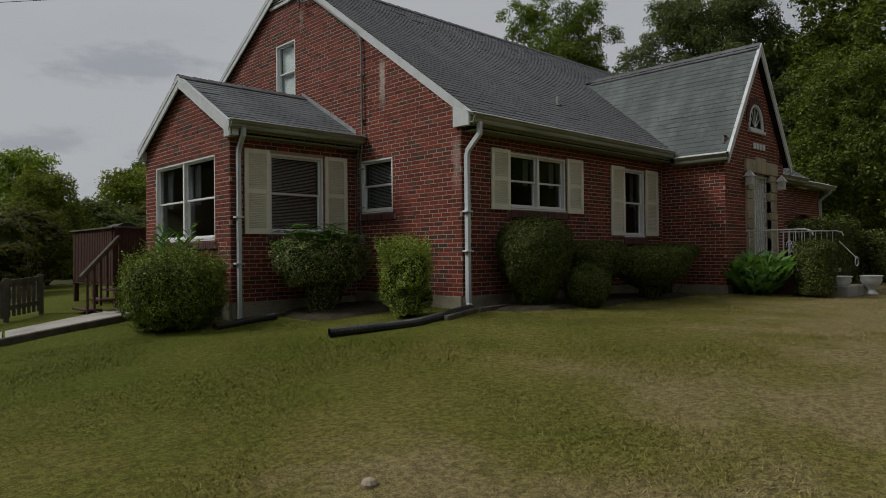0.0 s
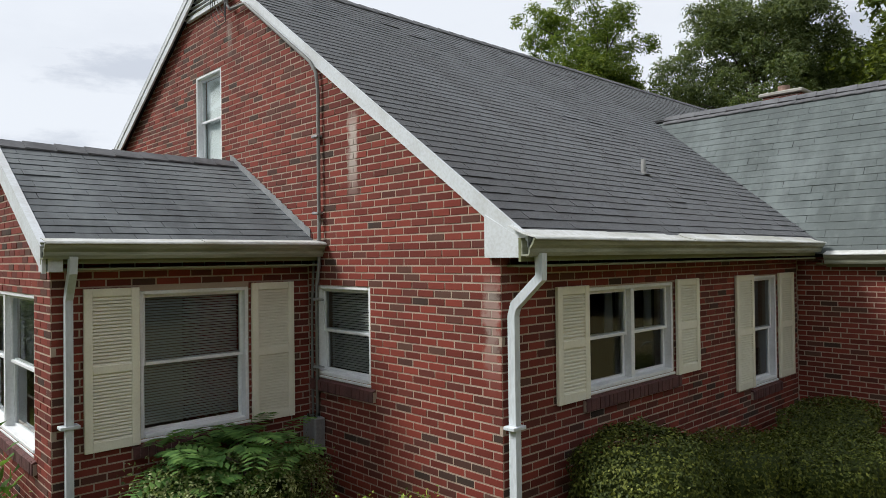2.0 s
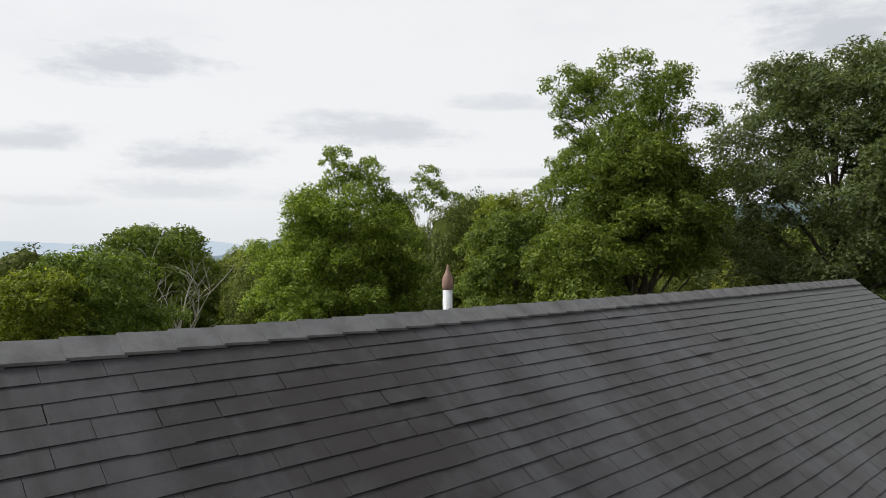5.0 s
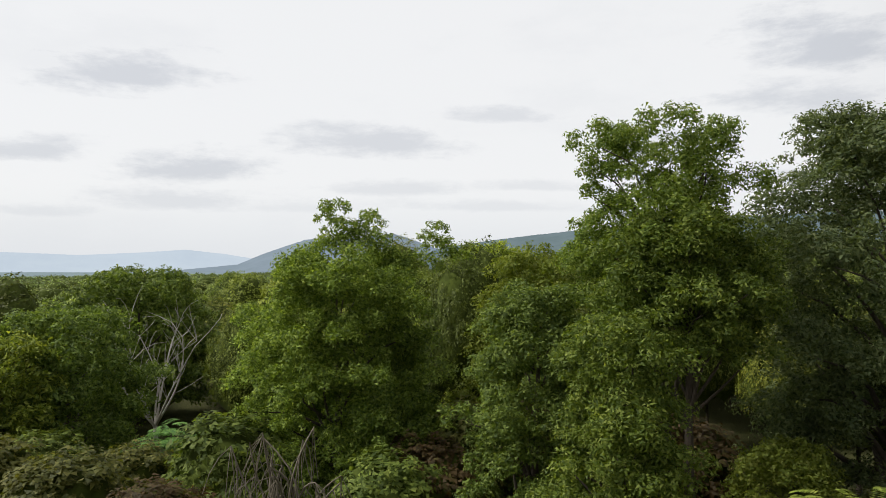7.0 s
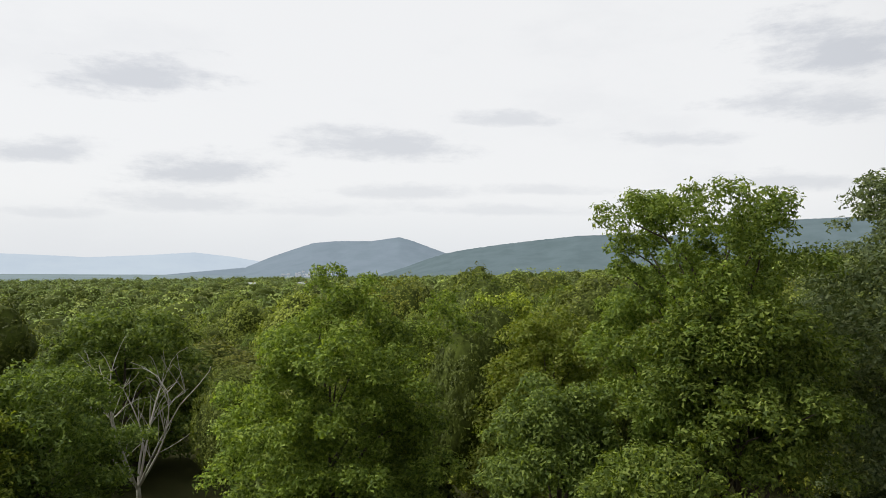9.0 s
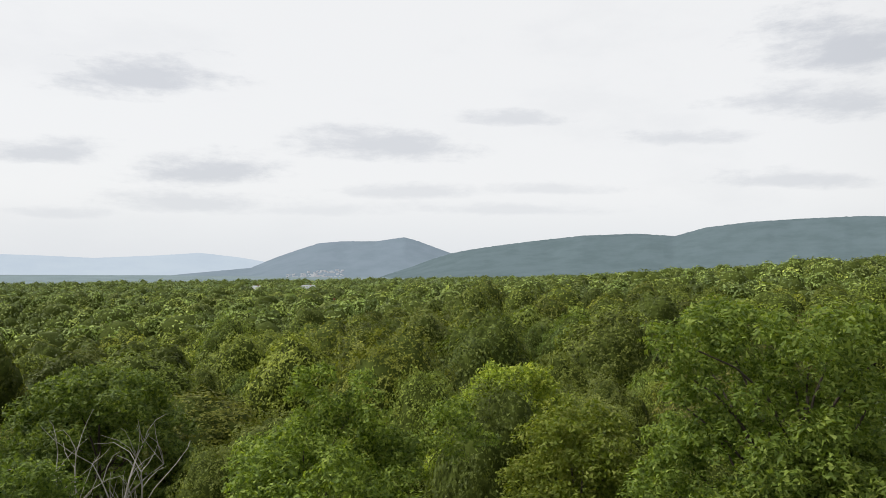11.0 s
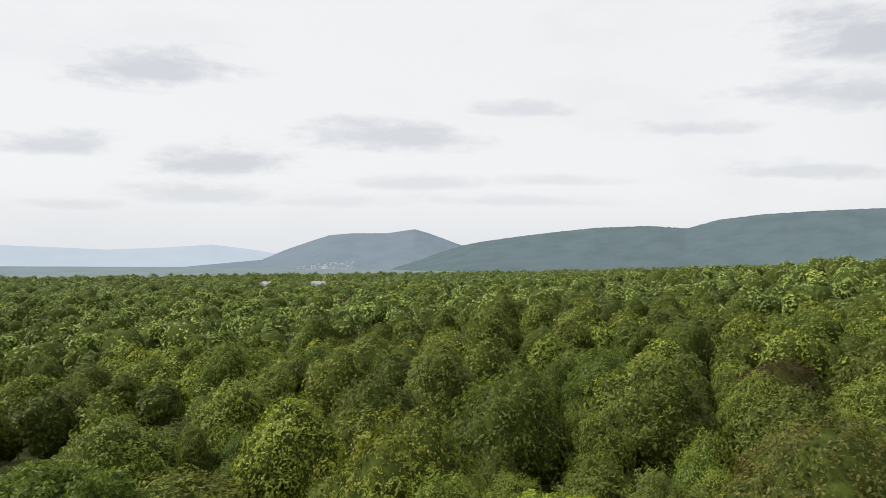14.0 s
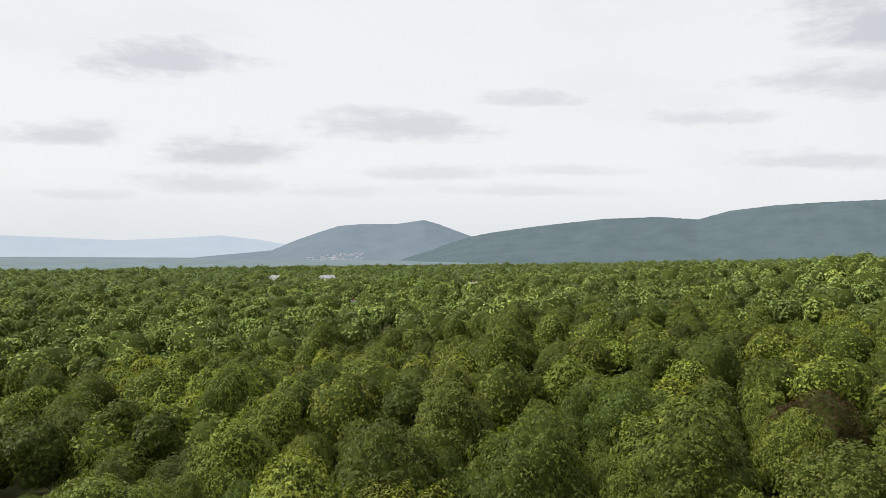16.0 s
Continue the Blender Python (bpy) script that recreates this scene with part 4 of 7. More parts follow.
def roof_face(name, house, o, along, up, length, rise, mat, deck, label, keep=None, near=None, count=0, parent=None):
    """A sloping face with courses of shingle tabs: o lower corner, along the eave, up the slope."""
    o, along, up = Vector(o), Vector(along).normalized(), Vector(up).normalized()
    nor = along.cross(up).normalized()
    if nor.z < 0:
        nor = -nor
    g = Geo()
    c = [o, o + along * length, o + along * length + up * rise, o + up * rise]
    g.hexa([p - nor * 0.10 for p in c] + c)
    face = part(name, g, deck, house, label)
    rot = Matrix((along, up, nor)).transposed().to_4x4()
    tabs = []
    n = int(rise / EXPO)
    for k in range(n + 1):
        a = -0.02 + k * EXPO
        b = min(a + EXPO + 0.012, rise)
        u = -TAB * ((k * 0.5) % 1.0) - 0.02 * (k % 3)
        while u < length:
            p, q = max(u, -0.01), min(u + TAB, length + 0.01)
            if q - p > 0.004:
                mid = o + along * ((p + q) / 2) + up * ((a + b) / 2)
                if keep is None or keep(mid):
                    tabs.append((p, q, a, b, q - p > TAB - 0.001 and b - a > EXPO, mid))
            u += TAB
    single = set()
    if near is not None:
        whole = [i for i, t in enumerate(tabs) if t[4]]
        whole.sort(key=lambda i: (tabs[i][5] - Vector(near)).length)
        single = set(whole[:count])
    rest = Geo()
    for i, (p, q, a, b, _, mid) in enumerate(tabs):
        if i in single:
            m = rot.copy()
            m.translation = o + along * p + up * a
            SINGLE_TABS.append((face, m))
            continue
        lift = rng_r.uniform(0.006, 0.011) + (0.006 if rng_r.random() < 0.02 else 0.0)
        gap = 0.0038 if rng_r.random() < 0.32 else 0.0
        j = rng_r.uniform(-0.003, 0.003)
        P = [o + along * x + up * y + nor * z for x, y, z in
             ((p + gap, a + j, 0.0), (q - gap, a + j, 0.0), (q - gap, a + j, lift), (p + gap, a + j, lift), (q - gap, b, 0.002), (p + gap, b, 0.002))]
        rest.add(P, [(0, 1, 2, 3), (3, 2, 4, 5), (1, 4, 2), (0, 3, 5)])
    part("shingles", rest, mat, face, kind="stuff")
    return face


def ridge_cap(house, a, b, slopes, mat, w=0.12, parent=None):
    """Bent cap pieces along a ridge from a to b."""
    a, b = Vector(a), Vector(b)
    d = (b - a).normalized()
    side = d.cross(Vector((0, 0, 1))).normalized()
    n = max(2, round((b - a).length / 0.28))
    for i in range(n):
        p, q = a + (b - a) * (i / n), a + (b - a) * ((i + 1.06) / n)
        g = Geo()
        t = 0.016
        l0, l1 = 0.030, 0.018
        s0, s1 = slopes
        rows = []
        for e, lift in ((p, l0), (q, l1)):
            up = Vector((0, 0, lift))
            rows.append([e - side * w - Vector((0, 0, w * s0)) + up, e + up + Vector((0, 0, 0.01)), e + side * w - Vector((0, 0, w * s1)) + up])
        th = Vector((0, 0, -t))
        vs = [*rows[0], *rows[1], *[v + th for v in rows[0]], *[v + th for v in rows[1]]]
        g.add(vs, [(0, 1, 4, 3), (1, 2, 5, 4), (6, 9, 10, 7), (7, 10, 11, 8), (0, 6, 7, 1), (1, 7, 8, 2), (0, 3, 9, 6), (2, 8, 11, 5), (3, 4, 10, 9), (4, 5, 11, 10)])
        part("ridge_shingle", g, mat, parent or house)


def gutter(house, a, b, out_dir, label, lap=0.13):
    """An ogee gutter with a fascia board behind it, from a to b; out_dir points away from the wall."""
    a, b, o = Vector(a), Vector(b), Vector(out_dir)
    prof = [(0.0, 0.0), (0.0, -0.115), (0.07, -0.115), (0.085, -0.085), (0.085, -0.06), (0.115, -0.03), (0.125, 0.0),
            (0.132, 0.004), (0.132, 0.012), (0.112, 0.012), (0.112, 0.0), (0.075, -0.06), (0.065, -0.10), (0.012, -0.10), (0.012, 0.0)]
    g = Geo()
    g.prism([a + o * x + Vector((0, 0, z)) for x, z in prof], (0, 0, 0), b - a)
    gt = part("gutter", g, M_GUTTER, house, label)
    # sheet covers over the trough, butted end to end
    d = (b - a).normalized()
    n = max(1, round((b - a).length / 1.25))
    for i in range(n):
        p, q = a + (b - a) * (i / n) + d * 0.003, a + (b - a) * ((i + 1) / n) - d * 0.003
        dip = rng_r.uniform(-0.004, 0.004)
        top = [(-lap, 0.042 + 0.58 * lap), (0.02, 0.050 + dip), (0.135, 0.026 + dip), (0.146, 0.014), (0.146, 0.006), (0.141, 0.006), (0.134, 0.018 + dip), (0.02, 0.042 + dip), (-lap, 0.034 + 0.58 * lap)]
        g = Geo()
        g.prism([p + o * x + Vector((0, 0, z)) for x, z in top], (0, 0, 0), q - p)
        part("gutter_cover", g, M_COVER, gt, "stained white gutter cover" if i == 0 else "")
    g = Geo()
    fas = [(-0.025, 0.02), (-0.025, -0.155), (-0.002, -0.155), (-0.002, 0.02)]
    g.prism([a + o * x + Vector((0, 0, z)) for x, z in fas], (0, 0, 0), b - a)
    part("fascia", g, M_FASCIA, gt)
    return gt


def downspout(house, points, label):
    g = Geo()
    g.tube(points, 0.052, 4, 0.8)
    ds = part("downspout", g, M_PIPEW, house, label)
    for z in (0.35, 0.62):
        top, low = Vector(points[-3]), Vector(points[-2])
        p = low + (top - low) * z
        g = Geo()
        g.soft(p.x - 0.075, p.y - 0.055, p.z - 0.014, p.x + 0.075, p.y + 0.055, p.z + 0.014, 0.004)
        part("strap", g, M_PIPEW, ds)
    return ds
# ---------------- the house ----------------
RY, RZ, SF, SB = 5.03, 6.765, 0.708, 0.583
XR, XB = 14.0, 8.7
WX0, WX1, WY = 6.15, 9.25, -1.40
WR, WZ, WS = 7.70, 5.34, 1.50
BX, BY0, BY1, BR, BZ, BS = -2.47, 2.74, 6.30, 4.45, 4.04, 0.56


def main_z(y):
    return RZ - SF * (RY - y) if y < RY else RZ - SB * (y - RY)


def wing_z(x):
    return WZ - WS * abs(x - WR)


def bump_z(y):
    return BZ - BS * abs(y - BR)


house = thing("house", "red brick house with dark shingle roof and white trim", "house")

GABLE = Plane((0, 0, 0), (0, 1, 0), (-1, 0, 0))
FRONT = Plane((0, 0, 0), (1, 0, 0), (0, -1, 0))
BUMPW = Plane((BX, 0, 0), (0, 1, 0), (-1, 0, 0))
BUMPF = Plane((0, BY0, 0), (1, 0, 0), (0, -1, 0))
WINGW = Plane((WX0, 0, 0), (0, 1, 0), (-1, 0, 0))
WINGF = Plane((0, WY, 0), (1, 0, 0), (0, -1, 0))
BACK = Plane((0, 10.0, 0), (1, 0, 0), (0, 1, 0))
EAST = Plane((XR, 0, 0), (0, 1, 0), (1, 0, 0))
BUMPB = Plane((0, BY1, 0), (1, 0, 0), (0, 1, 0))
WINGE = Plane((WX1, 0, 0), (0, 1, 0), (1, 0, 0))

SMALLW, UPPERW = (1.68, 2.60, 1.63, 2.56), (4.80, 5.57, 4.10, 5.34)
TWIN, FRONT2 = (1.14, 2.69, 1.62, 2.55), (4.66, 5.44, 1.19, 2.55)
BWIN, WEST3 = (-1.76, -0.71, 1.25, 2.57), (3.28, 5.80, 1.15, 2.55)
DOOR, ARCHW = (7.44, 8.42, 0.48, 2.54), (7.36, 8.06, 3.50, 4.02)

Z0 = 0.20
top_gable = [(THICK, main_z(THICK) - 0.11), (RY, RZ - 0.11), (10.0 - THICK, main_z(10.0 - THICK) - 0.11)]
top_gable_full = [(0.0, main_z(0) - 0.11), (RY, RZ - 0.11), (10.0, main_z(10.0) - 0.11)]
brick_wall("wall", house, GABLE, 0.0, 10.0, Z0, top_gable_full, [SMALLW, UPPERW], "red brick gable wall with lime runs", near=(1.2, 3.0), count=300)
top_front = [(THICK, 3.02), (XR - THICK, 3.02)]
brick_wall("wall", house, FRONT, THICK, XR - THICK, Z0, top_front, [TWIN, FRONT2, (7.2, 8.4, 0.3, 2.5)], "red brick front wall under the eave", ends=(THICK, THICK))
tb = [(BY0, bump_z(BY0) - 0.10), (BR, BZ - 0.10), (BY1, bump_z(BY1) - 0.10)]
brick_wall("wall", house, BUMPW, BY0, BY1, 0.12, tb, [WEST3], "red brick gable of the side room")
brick_wall("wall", house, BUMPF, BX + THICK, -0.004, 0.12, [(BX + THICK, 2.95), (-0.004, 2.95)], [BWIN], "red brick wall of the side room", ends=(THICK, 0))
brick_wall("wall", house, BUMPB, BX + THICK, -0.004, 0.12, [(BX + THICK, 2.95), (-0.004, 2.95)], [], "red brick back wall of the side room", ends=(THICK, 0))
brick_wall("wall", house, WINGW, WY, -0.004, 0.17, [(WY, 2.86), (-0.004, 2.86)], [], "red brick side of the entrance gable")
tw = [(WX0 + THICK, wing_z(WX0 + THICK) - 0.10), (WR, WZ - 0.12), (WX1 - THICK, wing_z(WX1 - THICK) - 0.10)]
brick_wall("wall", house, WINGF, WX0 + THICK, WX1 - THICK, 0.17, tw, [DOOR, ARCHW], "red brick entrance gable", ends=(THICK, THICK))
brick_wall("wall", house, WINGE, WY, -0.004, 0.17, [(WY, 2.86), (-0.004, 2.86)], [], "red brick side of the entrance gable")
brick_wall("wall", house, BACK, THICK, XB - THICK, Z0, [(THICK, 3.55), (XB - THICK, 3.55)], [], "red brick back wall")
brick_wall("wall", house, EAST, 0.0, RY, Z0, [(0.0, main_z(0) - 0.11), (RY, RZ - 0.11)], [], "red brick far gable wall")
brick_wall("wall", house, Plane((XB, 0, 0), (0, 1, 0), (1, 0, 0)), RY + 0.01, 10.0, Z0, [(RY + 0.01, RZ - 0.12), (10.0, main_z(10.0) - 0.11)], [], "red brick wall of the rear half")
brick_wall("wall", house, Plane((0, RY, 0), (1, 0, 0), (0, 1, 0)), XB + 0.01, XR - THICK, Z0, [(XB + 0.01, RZ - 0.30), (XR - THICK, RZ - 0.30)], [], "red brick wall under the ridge")

# foundations, a few millimetres back from the brick face
for pl, a, b, z, lab in ((GABLE, 0.02, 9.98, Z0, "stained parged foundation"), (FRONT, 0.02, XR - 0.02, Z0, "parged foundation"),
                         (BUMPW, BY0 + 0.02, BY1 - 0.02, 0.12, "stained parged foundation"), (BUMPF, BX + 0.02, -0.03, 0.12, "parged foundation"),
                         (BUMPB, BX + 0.02, -0.03, 0.12, "parged foundation"), (WINGW, WY + 0.02, -0.03, 0.17, "parged foundation"),
                         (WINGF, WX0 + 0.02, WX1 - 0.02, 0.17, "parged foundation"), (WINGE, WY + 0.02, -0.03, 0.17, "parged foundation"),
                         (EAST, 0.02, RY, Z0, "parged foundation"), (BACK, 0.02, XB - 0.02, Z0, "parged foundation")):
    g = Geo()
    pl.block(g, a, b, -1.0, z - 0.004, -0.26, 0.012, 0.012)
    part("foundation", g, M_FOUND, house, lab)

# floors and partitions inside, coloured near-black so the rooms look unlit
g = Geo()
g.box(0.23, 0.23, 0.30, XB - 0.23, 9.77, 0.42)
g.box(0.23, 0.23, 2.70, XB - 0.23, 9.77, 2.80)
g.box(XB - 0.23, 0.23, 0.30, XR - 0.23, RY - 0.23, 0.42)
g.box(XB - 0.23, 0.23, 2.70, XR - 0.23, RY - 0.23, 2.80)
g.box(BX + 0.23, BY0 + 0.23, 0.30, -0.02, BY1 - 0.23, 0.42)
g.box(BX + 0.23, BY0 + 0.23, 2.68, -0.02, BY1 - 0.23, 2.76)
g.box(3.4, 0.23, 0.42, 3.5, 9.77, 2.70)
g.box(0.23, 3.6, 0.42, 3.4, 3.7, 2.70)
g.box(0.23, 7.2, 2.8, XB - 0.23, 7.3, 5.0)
part("interior", g, M_DARKROOM, house, "rooms behind the windows, coloured near-black as unlit")

window(house, GABLE, *SMALLW, 1, blind=1.70, label="small white double-hung window with closed blind")
window(house, GABLE, *UPPERW, 1, curtain=False, blind=4.72, label="tall white attic window")
window(house, FRONT, *TWIN, 2, curtain=True, label="white twin double-hung window with curtains")
window(house, FRONT, *FRONT2, 1, curtain=True, label="narrow white double-hung window")
window(house, BUMPF, *BWIN, 1, blind=1.33, label="white double-hung window with closed blind")
window(house, BUMPW, *WEST3, 2, curtain=True, label="wide white twin window with curtain")
for pl, a, b, z0, z1 in ((FRONT, 0.665, 1.125, 1.575, 2.575), (FRONT, 2.71, 3.20, 1.575, 2.575), (FRONT, 4.15, 4.645, 1.19, 2.575), (FRONT, 5.455, 5.96, 1.19, 2.575),
                         (BUMPF, -2.23, -1.775, 1.215, 2.605), (BUMPF, -0.69, -0.215, 1.215, 2.605)):
    shutter(house, pl, a, b, z0, z1)

g = Geo()
GABLE.block(g, 4.86, 5.51, 4.15, 5.29, -0.140, -0.134)
part("roller_shade", g, M_SHADE, house, "pale roller shade in the attic window")

# roof faces
kf = math.hypot(1, SF)
y_e = -0.30


def keep_main(p):
    return not (WX0 - 0.1 < p.x < WX1 + 0.1 and p.z < wing_z(p.x) - 0.30)


rf = roof_face("roof", house, (-0.036, y_e, main_z(y_e)), (1, 0, 0), (0, 1, SF), XR + 0.166, (RY - y_e) * kf, M_ROOF, M_UNDER, "dark grey asphalt shingle roof with paler streaks", keep_main, near=(1.4, 2.0, main_z(2.0)), count=300)
kb = math.hypot(1, SB)
rb = roof_face("roof", house, (XB + 0.10, 10.3, main_z(10.3)), (-1, 0, 0), (0, -1, SB), XB + 0.205, (10.3 - RY) * kb, M_ROOF, M_UNDER, "dark grey asphalt shingle back roof")
ridge_cap(house, (0.15, RY, RZ + 0.005), (XR + 0.15, RY, RZ + 0.005), (SB, SF), M_CAP, parent=rf)
g = Geo()
g.prism([(-0.125, RY - 0.13, RZ - 0.06), (-0.125, RY, RZ + 0.045), (-0.125, RY + 0.13, RZ - 0.05), (-0.125, RY + 0.13, RZ - 0.07), (-0.125, RY, RZ + 0.02), (-0.125, RY - 0.13, RZ - 0.08)], (0, 0, 0), (0.30, 0, 0))
part("ridge_end", g, M_CAP, rf, "pale worn ridge end over the gable")
kw = math.hypot(1, WS)
x_e = WX0 - 0.12


def keep_wing(p):
    return p.z > main_z(p.y) - 0.30 or p.y < -0.32


wl = roof_face("roof", house, (x_e, 3.25, wing_z(x_e)), (0, -1, 0), (1, 0, WS), 3.25 - (WY - 0.12), (WR - x_e) * kw, M_WROOF, M_UNDER, "grey-green shingles of the entrance gable", keep_wing)
wr = roof_face("roof", house, (2 * WR - x_e, WY - 0.12, wing_z(x_e)), (0, 1, 0), (-1, 0, WS), 3.25 - (WY - 0.12), (WR - x_e) * kw, M_WROOF, M_UNDER, "grey-green shingles of the entrance gable", keep_wing)
ridge_cap(house, (WR, WY - 0.13, WZ + 0.005), (WR, 2.75, WZ + 0.005), (WS * 0.8, WS * 0.8), M_CAP, 0.11, wl)
kbm = math.hypot(1, BS)
ybe = BY0 - 0.22
bl1 = roof_face("roof", house, (BX - 0.085, ybe, bump_z(ybe)), (1, 0, 0), (0, 1, BS), -BX + 0.085 + 0.02, (BR - ybe) * kbm, M_BROOF, M_UNDER, "slate grey shingles of the side room")
bl2 = roof_face("roof", house, (0.02, 2 * BR - ybe, bump_z(ybe)), (-1, 0, 0), (0, -1, BS), -BX + 0.085 + 0.02, (BR - ybe) * kbm, M_BROOF, M_UNDER, "slate grey shingles of the side room")
ridge_cap(house, (BX - 0.13, BR, BZ + 0.004), (0.0, BR, BZ + 0.004), (BS, BS), M_CAP, 0.13, bl1)

# step flashing where the side roof meets the gable
n = 15
for i in range(n):
    y = ybe + 0.18 + (BR - ybe - 0.15) * i / n
    g = Geo()
    z = bump_z(y)
    g.hexa([Vector(p) for p in ((-0.012, y, z + 0.0), (-0.008, y, z), (-0.008, y + 0.17, z + 0.05), (-0.012, y + 0.17, z + 0.05),
                               (-0.016, y, z + 0.10), (-0.010, y, z + 0.10), (-0.010, y + 0.17, z + 0.17), (-0.016, y + 0.17, z + 0.17))])
    part("flashing", g, M_GALV, bl1, "grey step flashing" if i == 0 else "")


def rake(a, b, drop, out_v, label, wide=0.15, thick=0.03, edge=0.055):
    """A white board under a sloping roof edge, with a thin drip strip."""
    a, b, o = Vector(a), Vector(b), Vector(out_v)
    dn = Vector((0, 0, -1))
    g = Geo()
    g.prism([a + dn * drop, a + dn * (drop + wide), b + dn * (drop + wide), b + dn * drop], (0, 0, 0), o * thick)
    r = part("rake_board", g, M_WHITE, house, label)
    g = Geo()
    g.prism([a + dn * (drop - 0.040), a + dn * (drop + 0.045), b + dn * (drop + 0.045), b + dn * (drop - 0.040)], o * (thick - 0.018), o * (thick + 0.010))
    part("drip_strip", g, M_WHITE, r)
    # metal edge folded over the ends of the shingles
    g = Geo()
    up = Vector((0, 0, 1))
    g.prism([a + up * 0.004, a + up * 0.018, b + up * 0.018, b + up * 0.004], o * (thick + 0.012), o * (thick - edge))
    part("drip_edge", g, M_WHITE, r)


X = -0.012
rake((X, y_e - 0.02, main_z(y_e - 0.02)), (X, RY, RZ), 0.03, (-1, 0, 0), "white painted rake board", 0.115, 0.030, 0.012)
rake((-0.085, 10.3, main_z(10.3)), (-0.085, RY, RZ), 0.03, (-1, 0, 0), "white painted rake board", 0.17, 0.026)
xb = BX - 0.088
rake((xb, ybe - 0.02, bump_z(ybe - 0.02)), (xb, BR, BZ), 0.03, (-1, 0, 0), "white painted rake board", 0.17)
rake((xb, 2 * BR - ybe + 0.02, bump_z(ybe - 0.02)), (xb, BR, BZ), 0.03, (-1, 0, 0), "white painted rake board", 0.17)
yw = WY - 0.123
rake((x_e - 0.01, yw, wing_z(x_e - 0.01)), (WR, yw, WZ), 0.03, (0, -1, 0), "grey-white rake board", 0.17)
rake((2 * WR - x_e + 0.01, yw, wing_z(x_e - 0.01)), (WR, yw, WZ), 0.03, (0, -1, 0), "grey-white rake board", 0.17)

# boxed returns at the eave ends, and soffits
g = Geo()
g.prism([(-0.005, -0.31, 3.00), (-0.005, -0.31, 2.83), (-0.005, 0.12, 2.83), (-0.005, 0.12, main_z(0.12) - 0.12), (-0.005, -0.2, 3.0)], (-0.050, 0, 0), (0.035, 0, 0))
part("eave_return", g, M_WHITE, house, "white boxed eave end")
g = Geo()
g.prism([(BX, ybe - 0.03, 2.96), (BX, ybe - 0.03, 2.76), (BX, BY0 + 0.05, 2.76), (BX, BY0 + 0.05, 3.02)], (-0.075, 0, 0), (0.03, 0, 0))
part("eave_return", g, M_WHITE, house)
g = Geo()
g.prism([(BX, 2 * BR - ybe + 0.03, 2.96), (BX, 2 * BR - ybe + 0.03, 2.74), (BX, BY1 - 0.05, 2.76), (BX, BY1 - 0.05, 3.02)], (-0.075, 0, 0), (0.03, 0, 0))
part("eave_return", g, M_WHITE, house)
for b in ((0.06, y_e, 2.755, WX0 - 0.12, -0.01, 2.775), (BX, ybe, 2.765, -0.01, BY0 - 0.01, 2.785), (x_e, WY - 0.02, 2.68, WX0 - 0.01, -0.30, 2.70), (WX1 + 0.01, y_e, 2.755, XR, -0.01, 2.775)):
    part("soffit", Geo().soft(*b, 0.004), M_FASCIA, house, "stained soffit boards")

gutter(house, (-0.11, y_e, 2.955), (x_e - 0.02, y_e, 2.955), (0, -1, 0), "stained white gutter along the eave")
gutter(house, (x_e, y_e - 0.13, 2.80), (x_e, WY - 0.14, 2.80), (-1, 0, 0), "white gutter of the entrance gable")
gutter(house, (WX1 + 0.12, y_e, 2.925), (XR, y_e, 2.925), (0, -1, 0), "white gutter")
gutter(house, (BX - 0.12, ybe, 2.975), (-0.02, ybe, 2.975), (0, -1, 0), "stained white gutter of the side room", 0.02)

downspout(house, [(0.03, -0.37, 2.86), (0.03, -0.37, 2.68), (0.055, -0.10, 2.46), (0.055, -0.075, 2.38), (0.055, -0.075, 0.10), (0.0, -0.20, -0.02)], "white metal downspout at the corner")
downspout(house, [(-2.38, 2.44, 2.88), (-2.38, 2.46, 2.76), (-2.36, 2.62, 2.60), (-2.36, 2.66, 2.52), (-2.36, 2.66, -0.22), (-2.38, 2.52, -0.30)], "white metal downspout of the side room")

# gable louvre
g = Geo()
for i in range(7):
    z = 6.18 + i * 0.055
    rest = RZ - 0.13 - z
    if rest < 0.05:
        break
    GABLE.block(g, RY - rest / SF, RY + rest / SB, z, z + 0.012, 0.010, 0.05)
    GABLE.block(g, RY - rest / SF, RY + rest / SB, z + 0.02, z + 0.032, 0.006, 0.025)
lou = part("gable_louvre", g, M_WHITE, house, "white triangular louvre under the ridge")
g = Geo()
GABLE.block(g, RY - 0.62, RY + 0.70, 6.13, 6.175, 0.008, 0.055, 0.005)
part("louvre_sill", g, M_WHITE, lou)

# roof vents
g = Geo()
g.lathe([(0.09, 0.0), (0.045, 0.02), (0.030, 0.05), (0.029, 0.20), (0.024, 0.20), (0.024, 0.18)], (3.72, 0.92, main_z(0.92) - 0.02), 14)
part("vent_pipe", g, M_CONDUIT, house, "grey metal vent pipe through the roof", True)
g = Geo()
g.lathe([(0.14, 0.0), (0.09, 0.05), (0.062, 0.08), (0.055, 1.46), (0.066, 1.47), (0.074, 1.52), (0.068, 1.60), (0.035, 1.68), (0.016, 1.73), (0.010, 1.78)], (5.8, 7.4, main_z(7.4) - 0.05), 16)
part("flue", g, M_RUST, house, "white flue pipe with a rusty cap", True)
g = Geo()
g.lathe([(0.062, 0.08), (0.062, 1.45)], (5.8, 7.4, main_z(7.4) - 0.045), 16)
part("flue_sleeve", g, M_PIPEW, house, "", True)

# chimney
CHX, CHY = (12.35, 13.25), (2.0, 2.85)
core = Geo()
